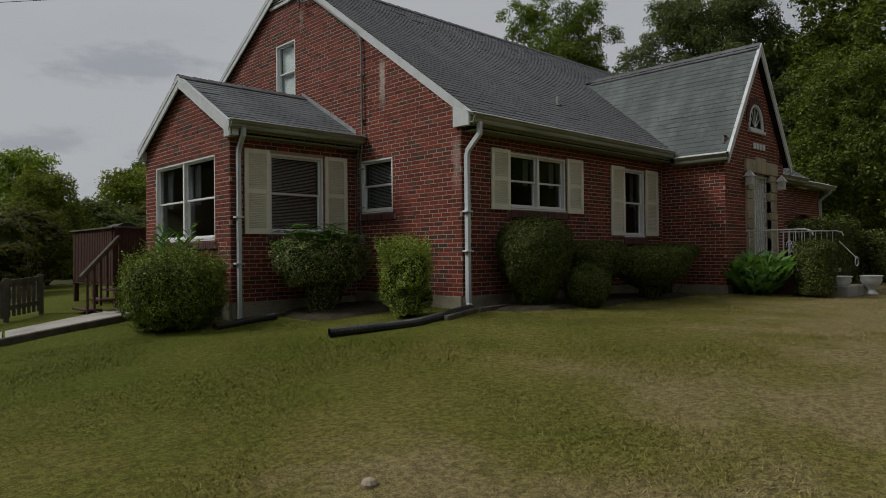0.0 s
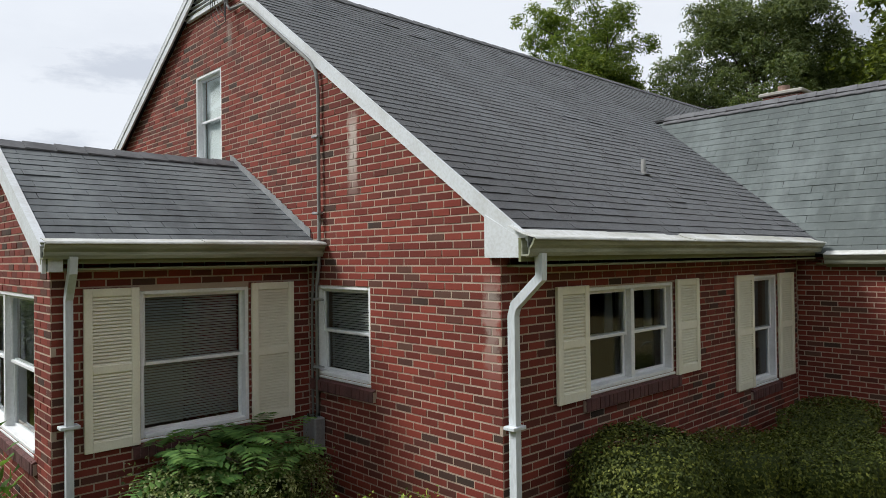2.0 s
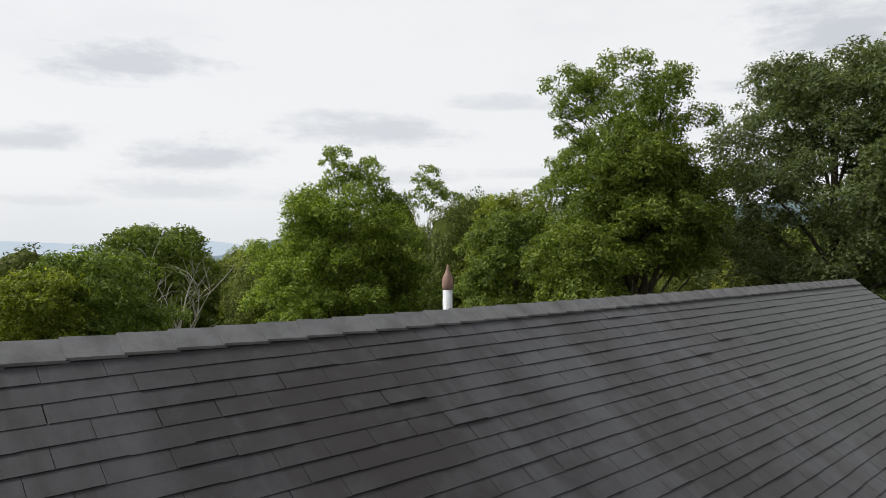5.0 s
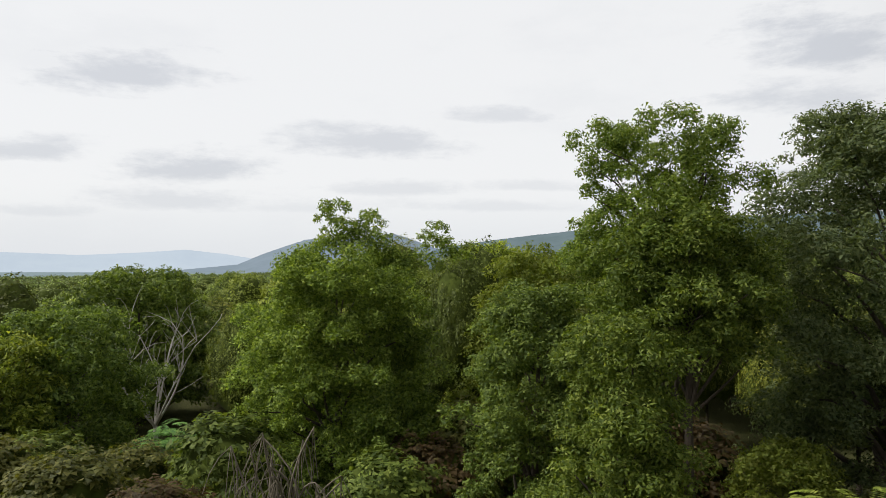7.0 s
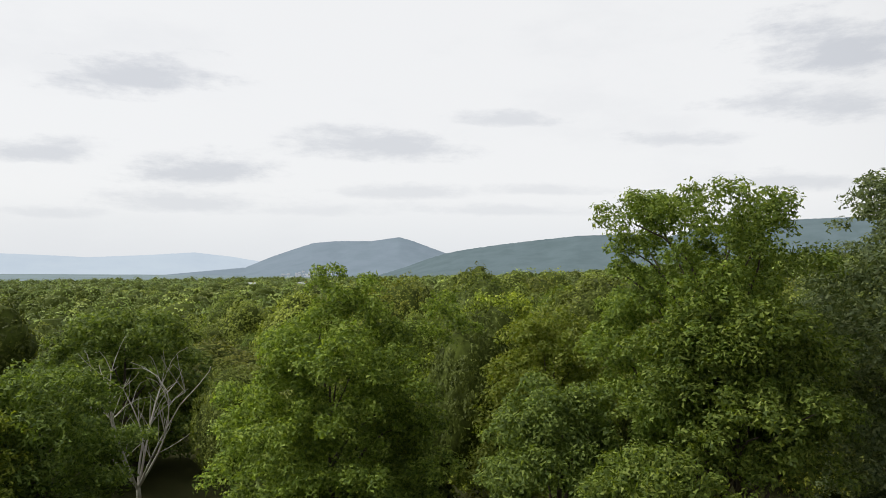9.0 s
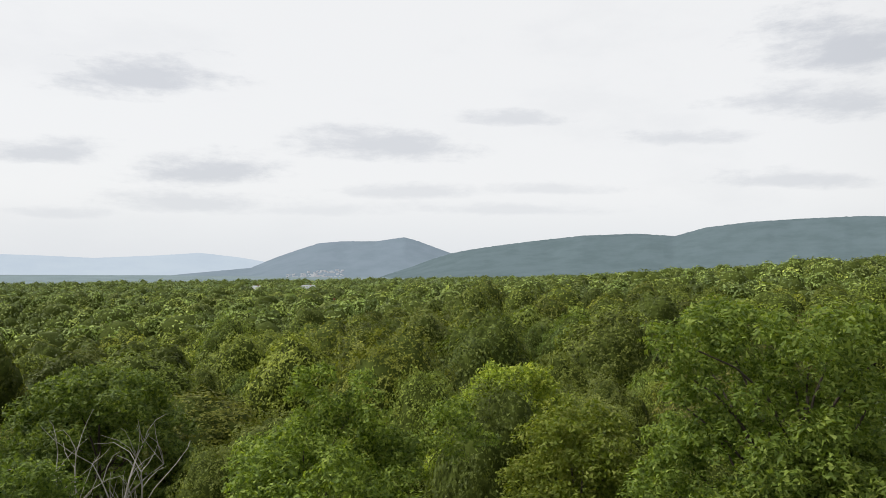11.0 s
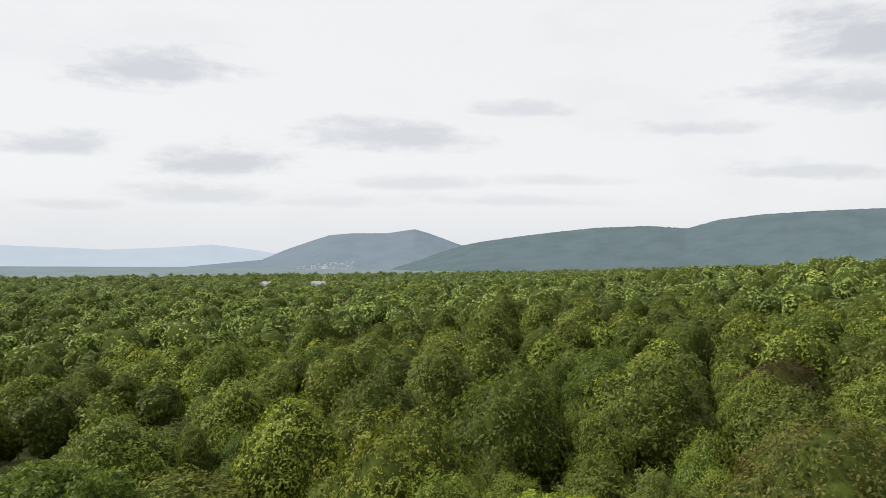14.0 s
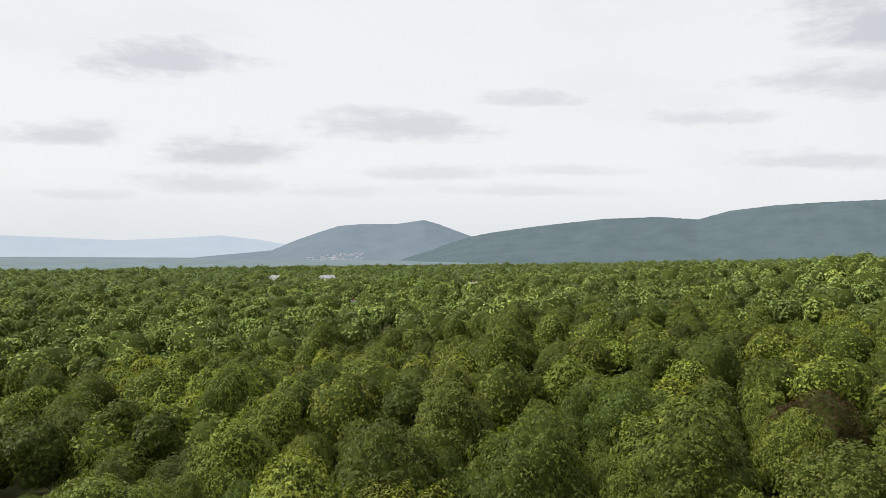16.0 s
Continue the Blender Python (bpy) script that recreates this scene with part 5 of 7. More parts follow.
core.box(CHX[0] + 0.01, CHY[0] + 0.01, 4.0, CHX[1] - 0.01, CHY[1] - 0.01, 6.50)
ch = part("chimney", core, M_MORTAR, house, "red brick chimney with concrete cap")
g = Geo()
for pl, a, b in ((Plane((CHX[0] + 0.01, 0, 0), (0, 1, 0), (-1, 0, 0)), *CHY), (Plane((0, CHY[0] + 0.01, 0), (1, 0, 0), (0, -1, 0)), *CHX)):
    for p, q, z, _ in course_bricks(a, b, 4.2, [(a, 6.47), (b, 6.47)], []):
        brick_box(g, pl, p, q, z, z + BH - JOINT, 0.008)
part("brickwork", g, M_BRICK, ch, kind="stuff")
g = Geo()
g.soft(CHX[0] - 0.05, CHY[0] - 0.05, 6.45, CHX[1] + 0.05, CHY[1] + 0.05, 6.54, 0.02)
part("cap", g, M_CONC, ch, "concrete chimney cap")
g = Geo()
g.lathe([(0.13, 0.0), (0.13, 0.16), (0.10, 0.16), (0.10, 0.0)], (12.6, 2.45, 6.53), 14)
part("flue_pot", g, M_RUST, ch)

# entrance: stone surround, iron door, arched attic light
def stone_blocks(u0, u1, z0, z1, along_z):
    """Uneven blocks, one mesh each."""
    z, i = z0, 0
    while z < z1 - 0.02:
        h = min((0.22, 0.16, 0.27, 0.19)[i % 4], z1 - z)
        g = Geo()
        WINGF.block(g, u0 - 0.03 * (i % 2), u1 + 0.02 * ((i + 1) % 2), z + 0.006, z + h - 0.004, -0.05, 0.045 + 0.012 * (i % 3), 0.012)
        part("stone", g, M_STONE, surround)
        z += h
        i += 1


g = Geo()
WINGF.block(g, 7.12, 7.44, 0.48, 2.80, -0.05, 0.03)
WINGF.block(g, 8.42, 8.76, 0.48, 2.80, -0.05, 0.03)
surround = part("door_surround", g, M_MORTAR, house, "buff stone door surround")
stone_blocks(7.14, 7.44, 0.48, 2.54, True)
stone_blocks(8.42, 8.74, 0.48, 2.54, True)
for a, b in ((7.08, 7.60), (7.61, 7.86), (7.87, 8.12), (8.13, 8.80)):
    g = Geo()
    WINGF.block(g, a, b, 2.545, 2.82 + (0.07 if 7.6 < a < 8 else 0.0), -0.05, 0.06, 0.012)
    part("stone", g, M_STONE, surround)
g = Geo()
WINGF.block(g, 7.44, 8.42, 0.48, 2.54, -0.16, -0.12)
door = part("door", g, M_VINYL, house, "white door behind a scrolled iron screen")
g = Geo()
for u in lin(7.50, 8.34, 9):
    WINGF.block(g, u, u + 0.014, 0.52, 2.50, -0.06, -0.045)
for z in (0.52, 1.18, 1.36, 1.95, 2.48):
    WINGF.block(g, 7.46, 8.40, z, z + 0.025, -0.062, -0.043)
for z in (0.85, 1.62, 2.2):
    for u in (7.62, 7.93, 8.24):
        ring = [WINGF.p(u + 0.075 * math.cos(a), z + 0.15 * math.sin(a), -0.05) for a in lin(0, 6.0, 15)]
        g.tube(ring, 0.008, 5)
part("iron_screen", g, M_IRON, door, "white scrolled iron storm door")
# arched attic light
um, uw = (ARCHW[0] + ARCHW[1]) / 2, (ARCHW[1] - ARCHW[0]) / 2
arc = [(um + uw * math.cos(a), ARCHW[2] + 0.10 + (ARCHW[3] - ARCHW[2] - 0.10) * math.sin(a)) for a in lin(0, math.pi, 15)]
g = Geo()
loop = [(ARCHW[1], ARCHW[2]), *arc, (ARCHW[0], ARCHW[2])]
g.tube([WINGF.p(u, z, 0.0) for u, z in loop] + [WINGF.p(*loop[0], 0.0)], 0.035, 6)
aw = part("arched_window", g, M_WHITE, house, "white arched attic window")
g = Geo()
WINGF.block(g, ARCHW[0] - 0.06, ARCHW[1] + 0.06, ARCHW[2] - 0.09, ARCHW[2] - 0.02, -0.05, 0.07, 0.006)
part("sill", g, M_WHITE, aw)
g = Geo()
g.add([WINGF.p(u, z, -0.03) for u, z in loop], [tuple(range(len(loop)))])
pn = part("pane", g, M_GLASS, aw)
g = Geo()
for a in (0.5, 1.05, 1.57, 2.1, 2.64):
    g.tube([WINGF.p(um, ARCHW[2] + 0.05, -0.01), WINGF.p(um + uw * 0.95 * math.cos(a), ARCHW[2] + 0.10 + 0.40 * math.sin(a), -0.01)], 0.010, 5)
part("muntin", g, M_WHITE, aw)
# brick infill round the arch
g = Geo()
ring = Geo()
for i in range(14):
    a0, a1 = math.pi * i / 14 + 0.02, math.pi * (i + 1) / 14 - 0.02
    pts = []
    for d in (0.0, 0.025):
        for r, a in ((1.08, a0), (1.08, a1), (1.45, a1), (1.45, a0)):
            pts.append(WINGF.p(um + uw * r * math.cos(a), ARCHW[2] + 0.10 + 0.42 * r * math.sin(a), d))
    gg = Geo()
    gg.hexa(pts)
    part("brick", gg, M_SILL, aw)
for sgn in (-1, 1):
    o = [WINGF.p(um + sgn * uw, ARCHW[3], 0), WINGF.p(um, ARCHW[3], 0)]
    pts = [WINGF.p(um + sgn * uw * 1.02, ARCHW[3] + 0.01, -0.02)] + [WINGF.p(um + sgn * uw * math.cos(a), ARCHW[2] + 0.10 + 0.42 * math.sin(a), -0.02) for a in lin(0, math.pi / 2, 8)]
    g.prism(pts, (0, 0, 0), (0, -0.022, 0))
part("spandrel", g, M_BRICK, aw)
# number plate: plain bars
plate = thing("number_plate", "row of small white plates over the door", "sign")
for i in range(4):
    g = Geo()
    WINGF.block(g, 7.52 + i * 0.17, 7.65 + i * 0.17, 3.07, 3.20, 0.012, 0.03, 0.004)
    part("plate", g, M_WHITE, plate)

# side porch beyond the entrance
g = Geo()
PX0, PX1, PY = XR + 0.004, 16.9, 0.25
PORCH = Plane((0, PY, 0), (1, 0, 0), (0, -1, 0))
PORCHE = Plane((PX1, 0, 0), (0, 1, 0), (1, 0, 0))
brick_wall("wall", house, PORCH, PX0, PX1, 0.15, [(PX0, 2.78), (PX1, 2.78)], [(14.7, 16.2, 0.5, 2.0)], "red brick porch wall with an arch")
brick_wall("wall", house, PORCHE, PY + THICK, 6.0, 0.15, [(PY + THICK, 2.78), (6.0, 2.78)], [(2.0, 4.0, 0.5, 2.2)], "red brick porch end")
g = Geo()
arcp = [(15.45 + 0.75 * math.cos(a), 2.0 + 0.42 * math.sin(a) - 0.42) for a in lin(0, math.pi, 13)]
for sgn in (0, 1):
    half = arcp[:7] if sgn == 0 else arcp[6:]
    corner = (16.2, 2.004) if sgn == 0 else (14.7, 2.004)
    g.prism([PORCH.p(u, z, -0.20) for u, z in ([corner] + half if sgn == 0 else half + [corner])], (0, 0, 0), (0, -0.20, 0))
part("arch", g, M_BRICK, house, "brick arch of the porch")
part("porch_roof", Geo().prism([(PX0, -0.1, 2.90), (PX0, -0.1, 2.80), (PX0, 6.2, 4.6), (PX0, 6.2, 4.75)], (0, 0, 0), (3.1, 0, 0)), M_ROOF, house, "dark low porch roof")
gutter(house, (PX0, -0.1, 2.90), (PX1 + 0.2, -0.1, 2.90), (0, -1, 0), "white porch gutter")
downspout(house, [(16.7, -0.16, 2.8), (16.7, -0.14, 2.7), (16.7, 0.12, 2.5), (16.7, 0.16, 2.45), (16.7, 0.16, 0.1), (16.7, 0.0, 0.0)], "white porch downspout")
# ---------------- trees ----------------
def limb(geo, rng, a, b, r0, r1, sag=0.12, n=5, sides=6):
    a, b = Vector(a), Vector(b)
    L = (b - a).length
    off = Vector(rng.normal(0, sag * L * 0.5, 3))
    pts = [a + (b - a) * t + off * math.sin(math.pi * t) + Vector((0, 0, 0.10 * L * math.sin(math.pi * t))) for t in lin(0, 1, n)]
    geo.tube(pts, [r0 + (r1 - r0) * t for t in lin(0, 1, n)], sides, cap=False)
    return pts


def crown_clumps(rng, h, low, r_low, r_mid, r_top, count, lump=1.0):
    """Clump centres in a crown whose radius goes from r_low through r_mid to r_top, fuller near its skin."""
    cs = []
    for i in range(count):
        t = (i + rng.uniform(0, 1)) / count
        z = low + (h - low) * t
        r = (r_low + (r_mid - r_low) * t / 0.45) if t < 0.45 else (r_mid + (r_top - r_mid) * ((t - 0.45) / 0.55) ** 1.3)
        a = i * 2.39996 + rng.uniform(-0.5, 0.5)
        q = r * math.sqrt(rng.uniform(0.18, 1.0)) * rng.uniform(0.8, 1.08)
        cs.append((q * math.cos(a), q * math.sin(a), z, lump * rng.uniform(0.65, 1.25)))
    return np.array(cs)


def dome_clumps(rng, h, low, radius, count, lump, form):
    """Clumps over the skin of a rounded crown made of a few lobes: form gives lobes, pointedness and how far they part."""
    lobes, point, apart = form
    cs = []
    for b in range(lobes):
        a = b * 6.28 / lobes + rng.uniform(-0.5, 0.5)
        q = 0.0 if lobes == 1 else radius * apart * rng.uniform(0.8, 1.2)
        r = radius * (1.0 if lobes == 1 else rng.uniform(0.62, 0.80))
        top = h - (0.0 if b == 0 else rng.uniform(0.04, 0.20) * h)
        n = max(6, count // lobes)
        for i in range(n):
            u = 1.0 - 1.45 * (i + 0.5) / n
            w = math.sqrt(max(0.0, 1 - u * u)) * (1.0 - point * max(u, 0.0))
            t = i * 2.39996 + rng.uniform(-0.4, 0.4)
            z = low + (top - low) * (0.48 + 0.52 * u) - lump * 0.4
            k = rng.uniform(0.80, 1.02)
            cs.append((q * math.cos(a) + r * w * k * math.cos(t), q * math.sin(a) + r * w * k * math.sin(t), max(z, low * 0.6), lump * rng.uniform(0.6, 1.3)))
    return np.array(cs)


def make_tree(name, label, seed, h, low, r_low, r_mid, r_top, clumps, per, size, mat, lump=1.0, trunk_r=0.22, limbs=14, at=None, group="", droop=0.0, bark=None, slim=0.6, fine=False, ragged=0.34, dome=None, tops=(), rise=0.5, spread=0.4, flat=0.75, under=0.25, tufts=7, heart=0.0, share=0.40):
    """A tree with tapered trunk, limbs to its clumps and a crown of separate leaves."""
    rng = np.random.default_rng(seed)
    root = thing(name, label, "tree", at or (0, 0, 0), group)
    cs = crown_clumps(rng, h - lump * 0.5, low, r_low, r_mid, r_top, clumps, lump) if dome is None else dome_clumps(rng, h, low, r_mid, clumps, lump, dome)
    for x, y, z, r in tops:
        k = 5
        cs = np.vstack([cs, [(x + rng.normal(0, r * 0.45), y + rng.normal(0, r * 0.45), z - r * 0.4 - 1.7 * r * j / k, r * rng.uniform(0.5, 0.8) * (0.6 + 0.5 * j / k)) for j in range(k)]])
    g = Geo()
    bend = rng.normal(0, 0.02 * h, 2)
    stem = [Vector((bend[0] * t * t, bend[1] * t * t, -0.3 + (h * 0.86 + 0.3) * t)) for t in lin(0, 1, 8)]
    g.tube(stem, [trunk_r * (1.35 if i == 0 else 1.0) * (1 - 0.88 * i / 7) for i in range(8)], 9, cap=False)
    order = np.argsort(cs[:, 2])
    for j in order[:: max(1, len(order) // limbs)]:
        c = cs[j]
        t = float(np.clip((c[2] - 0.30 * h * (0.4 + 0.6 * rng.random())) / (h * 0.86), 0.06, 0.92))
        k = t * 7
        i = min(int(k), 6)
        p = stem[i] + (stem[i + 1] - stem[i]) * (k - i)
        limb(g, rng, p, c[:3], trunk_r * (1 - 0.85 * t) * 0.5, 0.018)
    part("trunk", g, bark or M_BARK, root, "", True)
    inside = None
    if heart:
        inside = (np.array([(0.0, 0.0, low + 0.47 * (h - low))]), np.array([(r_mid * heart, r_mid * heart, (h - low) * 0.53 * heart)]), None)
    cs = sprigs(rng, cs, tufts, share)
    mean = lump * share
    counts = np.maximum(6, (per * 1.25 / tufts * cs[:, 3] ** 2 / (mean * mean)).astype(int))
    rad = np.stack([cs[:, 3] * rng.uniform(0.85, 1.2, len(cs)), cs[:, 3] * rng.uniform(0.85, 1.2, len(cs)), cs[:, 3] * rng.uniform(flat - 0.15, flat + 0.15, len(cs))], 1)
    crown = new("crown", foliage_mesh("crown", rng, cs[:, :3], rad, counts, size, mat, (3 if h < 5 else 5 if size < 0.22 else 4) if heart else fine, 0.0, slim, spread, rise, droop=droop, ragged=ragged, under=under, hearts=inside, lean=unit(cs[:, :3] - (0, 0, low + 0.35 * (h - low))) if heart else None))
    crown.parent = root
    return root


def stand(tree, x, y, s=1.0, sz=1.0, turn=0.0, sink=0.0):
    m = Matrix.Translation((x, y, gz(x, y) - sink)) @ Matrix.Rotation(turn, 4, "Z") @ Matrix.Diagonal((s, s, sz, 1))
    return m


# trees of the wood's edge, each of its own make
def edge_tree(label, seed, x, y, h, low, rl, rm, rt, clumps, per, size, mat, **kw):
    make_tree("tree", label, seed, h, low, rl, rm, rt, clumps, per, size, mat, at=(x, y, gz(x, y)), group="trees at the wood's edge", slim=0.48, rise=0.45, spread=0.6, flat=0.95, under=0.45, **{"ragged": 0.30, **kw})


edge_tree("tall oak with an open crown and light green tips", 1, 22.5, 14.9, 14.4, 7.2, 2.2, 3.1, 2.3, 80, 800, 0.125, M_LEAFA, lump=0.80, trunk_r=0.27, limbs=30)
edge_tree("oak with tiers of light green leaves", 21, 21.6, 13.6, 11.2, 6.6, 1.9, 2.7, 1.5, 56, 796, 0.130, M_LEAFT, lump=0.84, limbs=20)
edge_tree("leafy young oak in front of the tall one", 22, 17.0, 13.3, 8.0, 0.8, 1.5, 2.0, 1.0, 60, 720, 0.120, M_LEAFT, lump=0.74, limbs=16)
edge_tree("tall dark grey-green oak with a wide crown", 2, 29.6, 9.8, 15.4, 2.0, 4.8, 5.5, 2.4, 190, 760, 0.150, M_LEAFD, lump=1.04, trunk_r=0.36, limbs=30)
edge_tree("bushy young oak against the tall one", 3, 19.0, 17.6, 8.9, 0.8, 2.0, 2.6, 1.0, 75, 720, 0.129, M_LEAFK, lump=0.72)
edge_tree("round leafy tree with three tops", 4, 17.6, 26.2, 10.2, 0.9, 3.6, 4.2, 2.6, 165, 720, 0.136, M_LEAF, lump=0.82, limbs=22, tops=((-0.5, 0.3, 12.5, 1.25), (1.1, -1.0, 12.3, 1.2), (2.5, -2.4, 11.7, 1.1)))
edge_tree("mid-green tree behind a gap", 5, 30.0, 29.6, 11.4, 1.5, 3.0, 4.0, 1.4, 105, 376, 0.180, M_LEAF, lump=0.88)
edge_tree("leafy tree with yellow-green top", 6, 25.4, 22.8, 10.6, 1.0, 2.6, 3.3, 1.2, 90, 568, 0.150, M_LEAFY, lump=0.80)
edge_tree("dark round tree behind the dead one", 7, 18.6, 50.0, 10.0, 1.0, 4.4, 5.4, 2.4, 135, 297, 0.256, M_LEAFK, lump=1.04)
edge_tree("dark tree at the wood's edge", 8, 11.5, 40.0, 8.2, 1.0, 3.4, 4.4, 1.8, 105, 297, 0.202, M_LEAFK, lump=0.96)
edge_tree("broad oak with dark crown", 9, 36.0, 6.5, 14.0, 2.0, 5.0, 6.0, 3.0, 120, 297, 0.288, M_LEAFD, lump=1.20, trunk_r=0.34)
edge_tree("low yellowing sapling under the oaks", 10, 22.6, 11.0, 4.4, 0.4, 1.4, 1.8, 0.8, 40, 500, 0.120, M_LEAFY, lump=0.66)
edge_tree("light green tree beside the porch", 11, 23.0, 0.6, 8.4, 1.2, 2.8, 3.5, 1.5, 105, 455, 0.150, M_LEAFK, lump=0.88)
edge_tree("dark oak beyond the porch", 12, 31.0, 1.5, 15.0, 2.0, 4.5, 6.0, 3.2, 135, 297, 0.272, M_LEAFK, lump=1.12, trunk_r=0.33)
edge_tree("round tree far behind the deck", 13, 1.6, 36.0, 7.3, 0.8, 1.9, 2.3, 1.2, 70, 281, 0.194, M_LEAF, lump=0.88)
edge_tree("round tree far behind the deck", 14, 8.4, 38.0, 7.2, 0.8, 2.0, 2.5, 1.2, 70, 281, 0.194, M_LEAF, lump=0.88)
edge_tree("feathery light green sapling behind the deck", 15, -0.6, 21.5, 4.2, 0.4, 1.2, 1.5, 0.5, 45, 379, 0.109, M_LEAFY, lump=0.56, trunk_r=0.08, droop=0.5)
# ---------------- the wood ----------------
# canopy trees that stand out: x, y, height of the top, crown radius, kind of leaf
STANDOUT = [(32.0, 37.5, 9.5, 2.9, 0), (26.0, 27.2, 10.8, 2.8, 0), (36.5, 29.2, 8.8, 3.4, 2), (45.7, 25.3, 12.1, 5.2, 3), (59.4, 44.0, 11.6, 4.8, 0), (32.6, 42.0, 11.6, 4.2, 0),
            (33.4, 54.1, 10.0, 3.6, 0), (48.3, 96.9, 8.4, 4.2, 1), (83.2, 72.0, 8.6, 4.5, 0), (54.4, 63.0, 10.6, 4.0, 2), (42.8, 57.0, 10.2, 4.0, 0),
            (48.2, 48.4, 11.5, 4.4, 1), (58.5, 42.6, 11.4, 4.8, 0), (63.9, 122.9, 4.0, 4.4, 1), (32.2, 103.4, 4.4, 4.0, 2), (66.1, 104.7, 6.0, 4.5, 1), (79.6, 41.4, 10.0, 4.2, 4),
            (88.2, 92.3, 8.8, 4.6, 0), (79.6, 109.5, 6.5, 4.6, 2), (99.1, 99.5, 9.0, 4.8, 0), (47.6, 84.3, 7.0, 4.0, 0), (60.2, 33.0, 10.6, 4.0, 2), (37.0, 70.0, 8.6, 3.9, 0),
            (70.0, 55.0, 10.2, 4.2, 1), (66.0, 76.0, 9.6, 4.0, 2), (25.0, 62.0, 8.6, 4.0, 0), (74.0, 30.0, 11.0, 4.6, 0)]
def kinds(per, size, base):
    made = []
    for i, (mat, lab, dr) in enumerate(((M_WLEAF, "round-crowned broadleaf tree of the wood", 0.0), (M_LEAFK, "dark round-crowned tree of the wood", 0.0),
                                        (M_WLEAFY, "yellow-green tree of the wood", 0.0), (M_LEAFO, "drooping willow-like tree of the wood", 0.9), (M_LEAFB, "browning tree of the wood", 0.0))):
        made.append([make_tree("tree", lab, base + i * 10 + k, 10.0, 2.2, 2.4, 3.9, 1.0, (105, 110, 126)[k], per, size, mat, lump=(0.66, 0.60, 0.58)[k], trunk_r=0.2, limbs=9, group="trees of the wood", droop=dr + 0.35, slim=0.55, heart=0.96, ragged=0.22, spread=0.36, rise=0.25, share=0.62, tufts=3, dome=((1, 0.10, 0), (1, 0.40, 0), (3, 0.15, 0.45))[k]) for k in range(3 if i < 3 else 1)])
    return made


KINDS = {True: kinds(40, 0.16, 100), False: kinds(16, 0.24, 200)}


def plant(kind, k, x, y, top, radius, turn):
    row = KINDS[math.hypot(x - 8, y - 11) < 46][kind]
    z = gz(x, y)
    sz = (top - z) / 10.3
    return copy_thing(row[k % len(row)], Matrix.Translation((x, y, z)) @ Matrix.Rotation(turn, 4, "Z") @ Matrix.Diagonal((radius / 4.1, radius / 4.1, sz, 1)))


rng_w = np.random.default_rng(77)
PLACES = []
for i, (x, y, top, r, kind) in enumerate(STANDOUT):
    plant(kind, i, x, y, top, r, i * 1.7)
    PLACES.append((x, y, r))
EDGE_AT = [(21.9, 15.3), (20.6, 14.4), (29.4, 12.0), (19, 17.6), (17.6, 26.2), (30, 29.6), (25.4, 22.8), (18.6, 50), (9, 40), (36, 6.5), (22.2, 11.6), (31, 1.5), (1.8, 36), (6, 38)]
PLACES += [(x, y, 3.6) for x, y in EDGE_AT]
# houses among the far trees: degrees across from the last heading, distance, length, turn, wall and roof
FAR_HOUSES = []
for across, dist, length, turn, mats in ((2.5, 415, 12.0, 0.4, (0, 0)), (3.3, 400, 10.0, 1.2, (0, 1)), (4.6, 408, 13.0, 0.2, (1, 0)), (-7.7, 300, 11.0, 0.7, (1, 1)), (-9.6, 620, 16.0, 0.3, (0, 0)), (-13.8, 640, 13.0, 0.5, (0, 0))):
    a = radians(41.5 + across)
    FAR_HOUSES.append((12.8 + dist * math.sin(a), 17.5 + dist * math.cos(a), length, turn, mats))
    PLACES += [(12.8 + (dist - k) * math.sin(a), 17.5 + (dist - k) * math.cos(a), 6.5) for k in (0, 9, 18)]


def near_dead(x, y):
    """The glade in front of the bleached dead tree."""
    t = ((x - 4.0) * 13.6 + (y - 6.0) * 38.6) / (13.6 ** 2 + 38.6 ** 2)
    return 0.35 < t < 1.03 and abs((x - 4.0) * 38.6 - (y - 6.0) * 13.6) / 40.9 < 4.2


def wood_points(d0, d1, r0, r1, spread, limit, close=0.86):
    """Random places between two distances from the house, each with a crown radius, whose crowns just meet."""
    out, cell, side = [], {}, 2 * r1
    area = spread * (d1 * d1 - d0 * d0)
    for _ in range(int(area / (r0 + r1) ** 2 * 22)):
        d = math.sqrt(rng_w.uniform(d0 * d0, d1 * d1))
        a = radians(43.0) + rng_w.uniform(-spread, spread)
        r = r0 + (r1 - r0) * rng_w.random() ** 1.5
        x, y = 8.0 + d * math.sin(a), 10.0 + d * math.cos(a)
        i, j = int(x // side), int(y // side)
        if any((x - p) ** 2 + (y - q) ** 2 < (close * (r + e)) ** 2 for di in (-1, 0, 1) for dj in (-1, 0, 1) for p, q, e in cell.get((i + di, j + dj), ())):
            continue
        if near_dead(x, y) or any((x - p) ** 2 + (y - q) ** 2 < (0.80 * (e + r)) ** 2 for p, q, e in PLACES):
            continue
        cell.setdefault((i, j), []).append((x, y, r))
        out.append((x, y, r))
        if len(out) >= limit:
            break
    return out


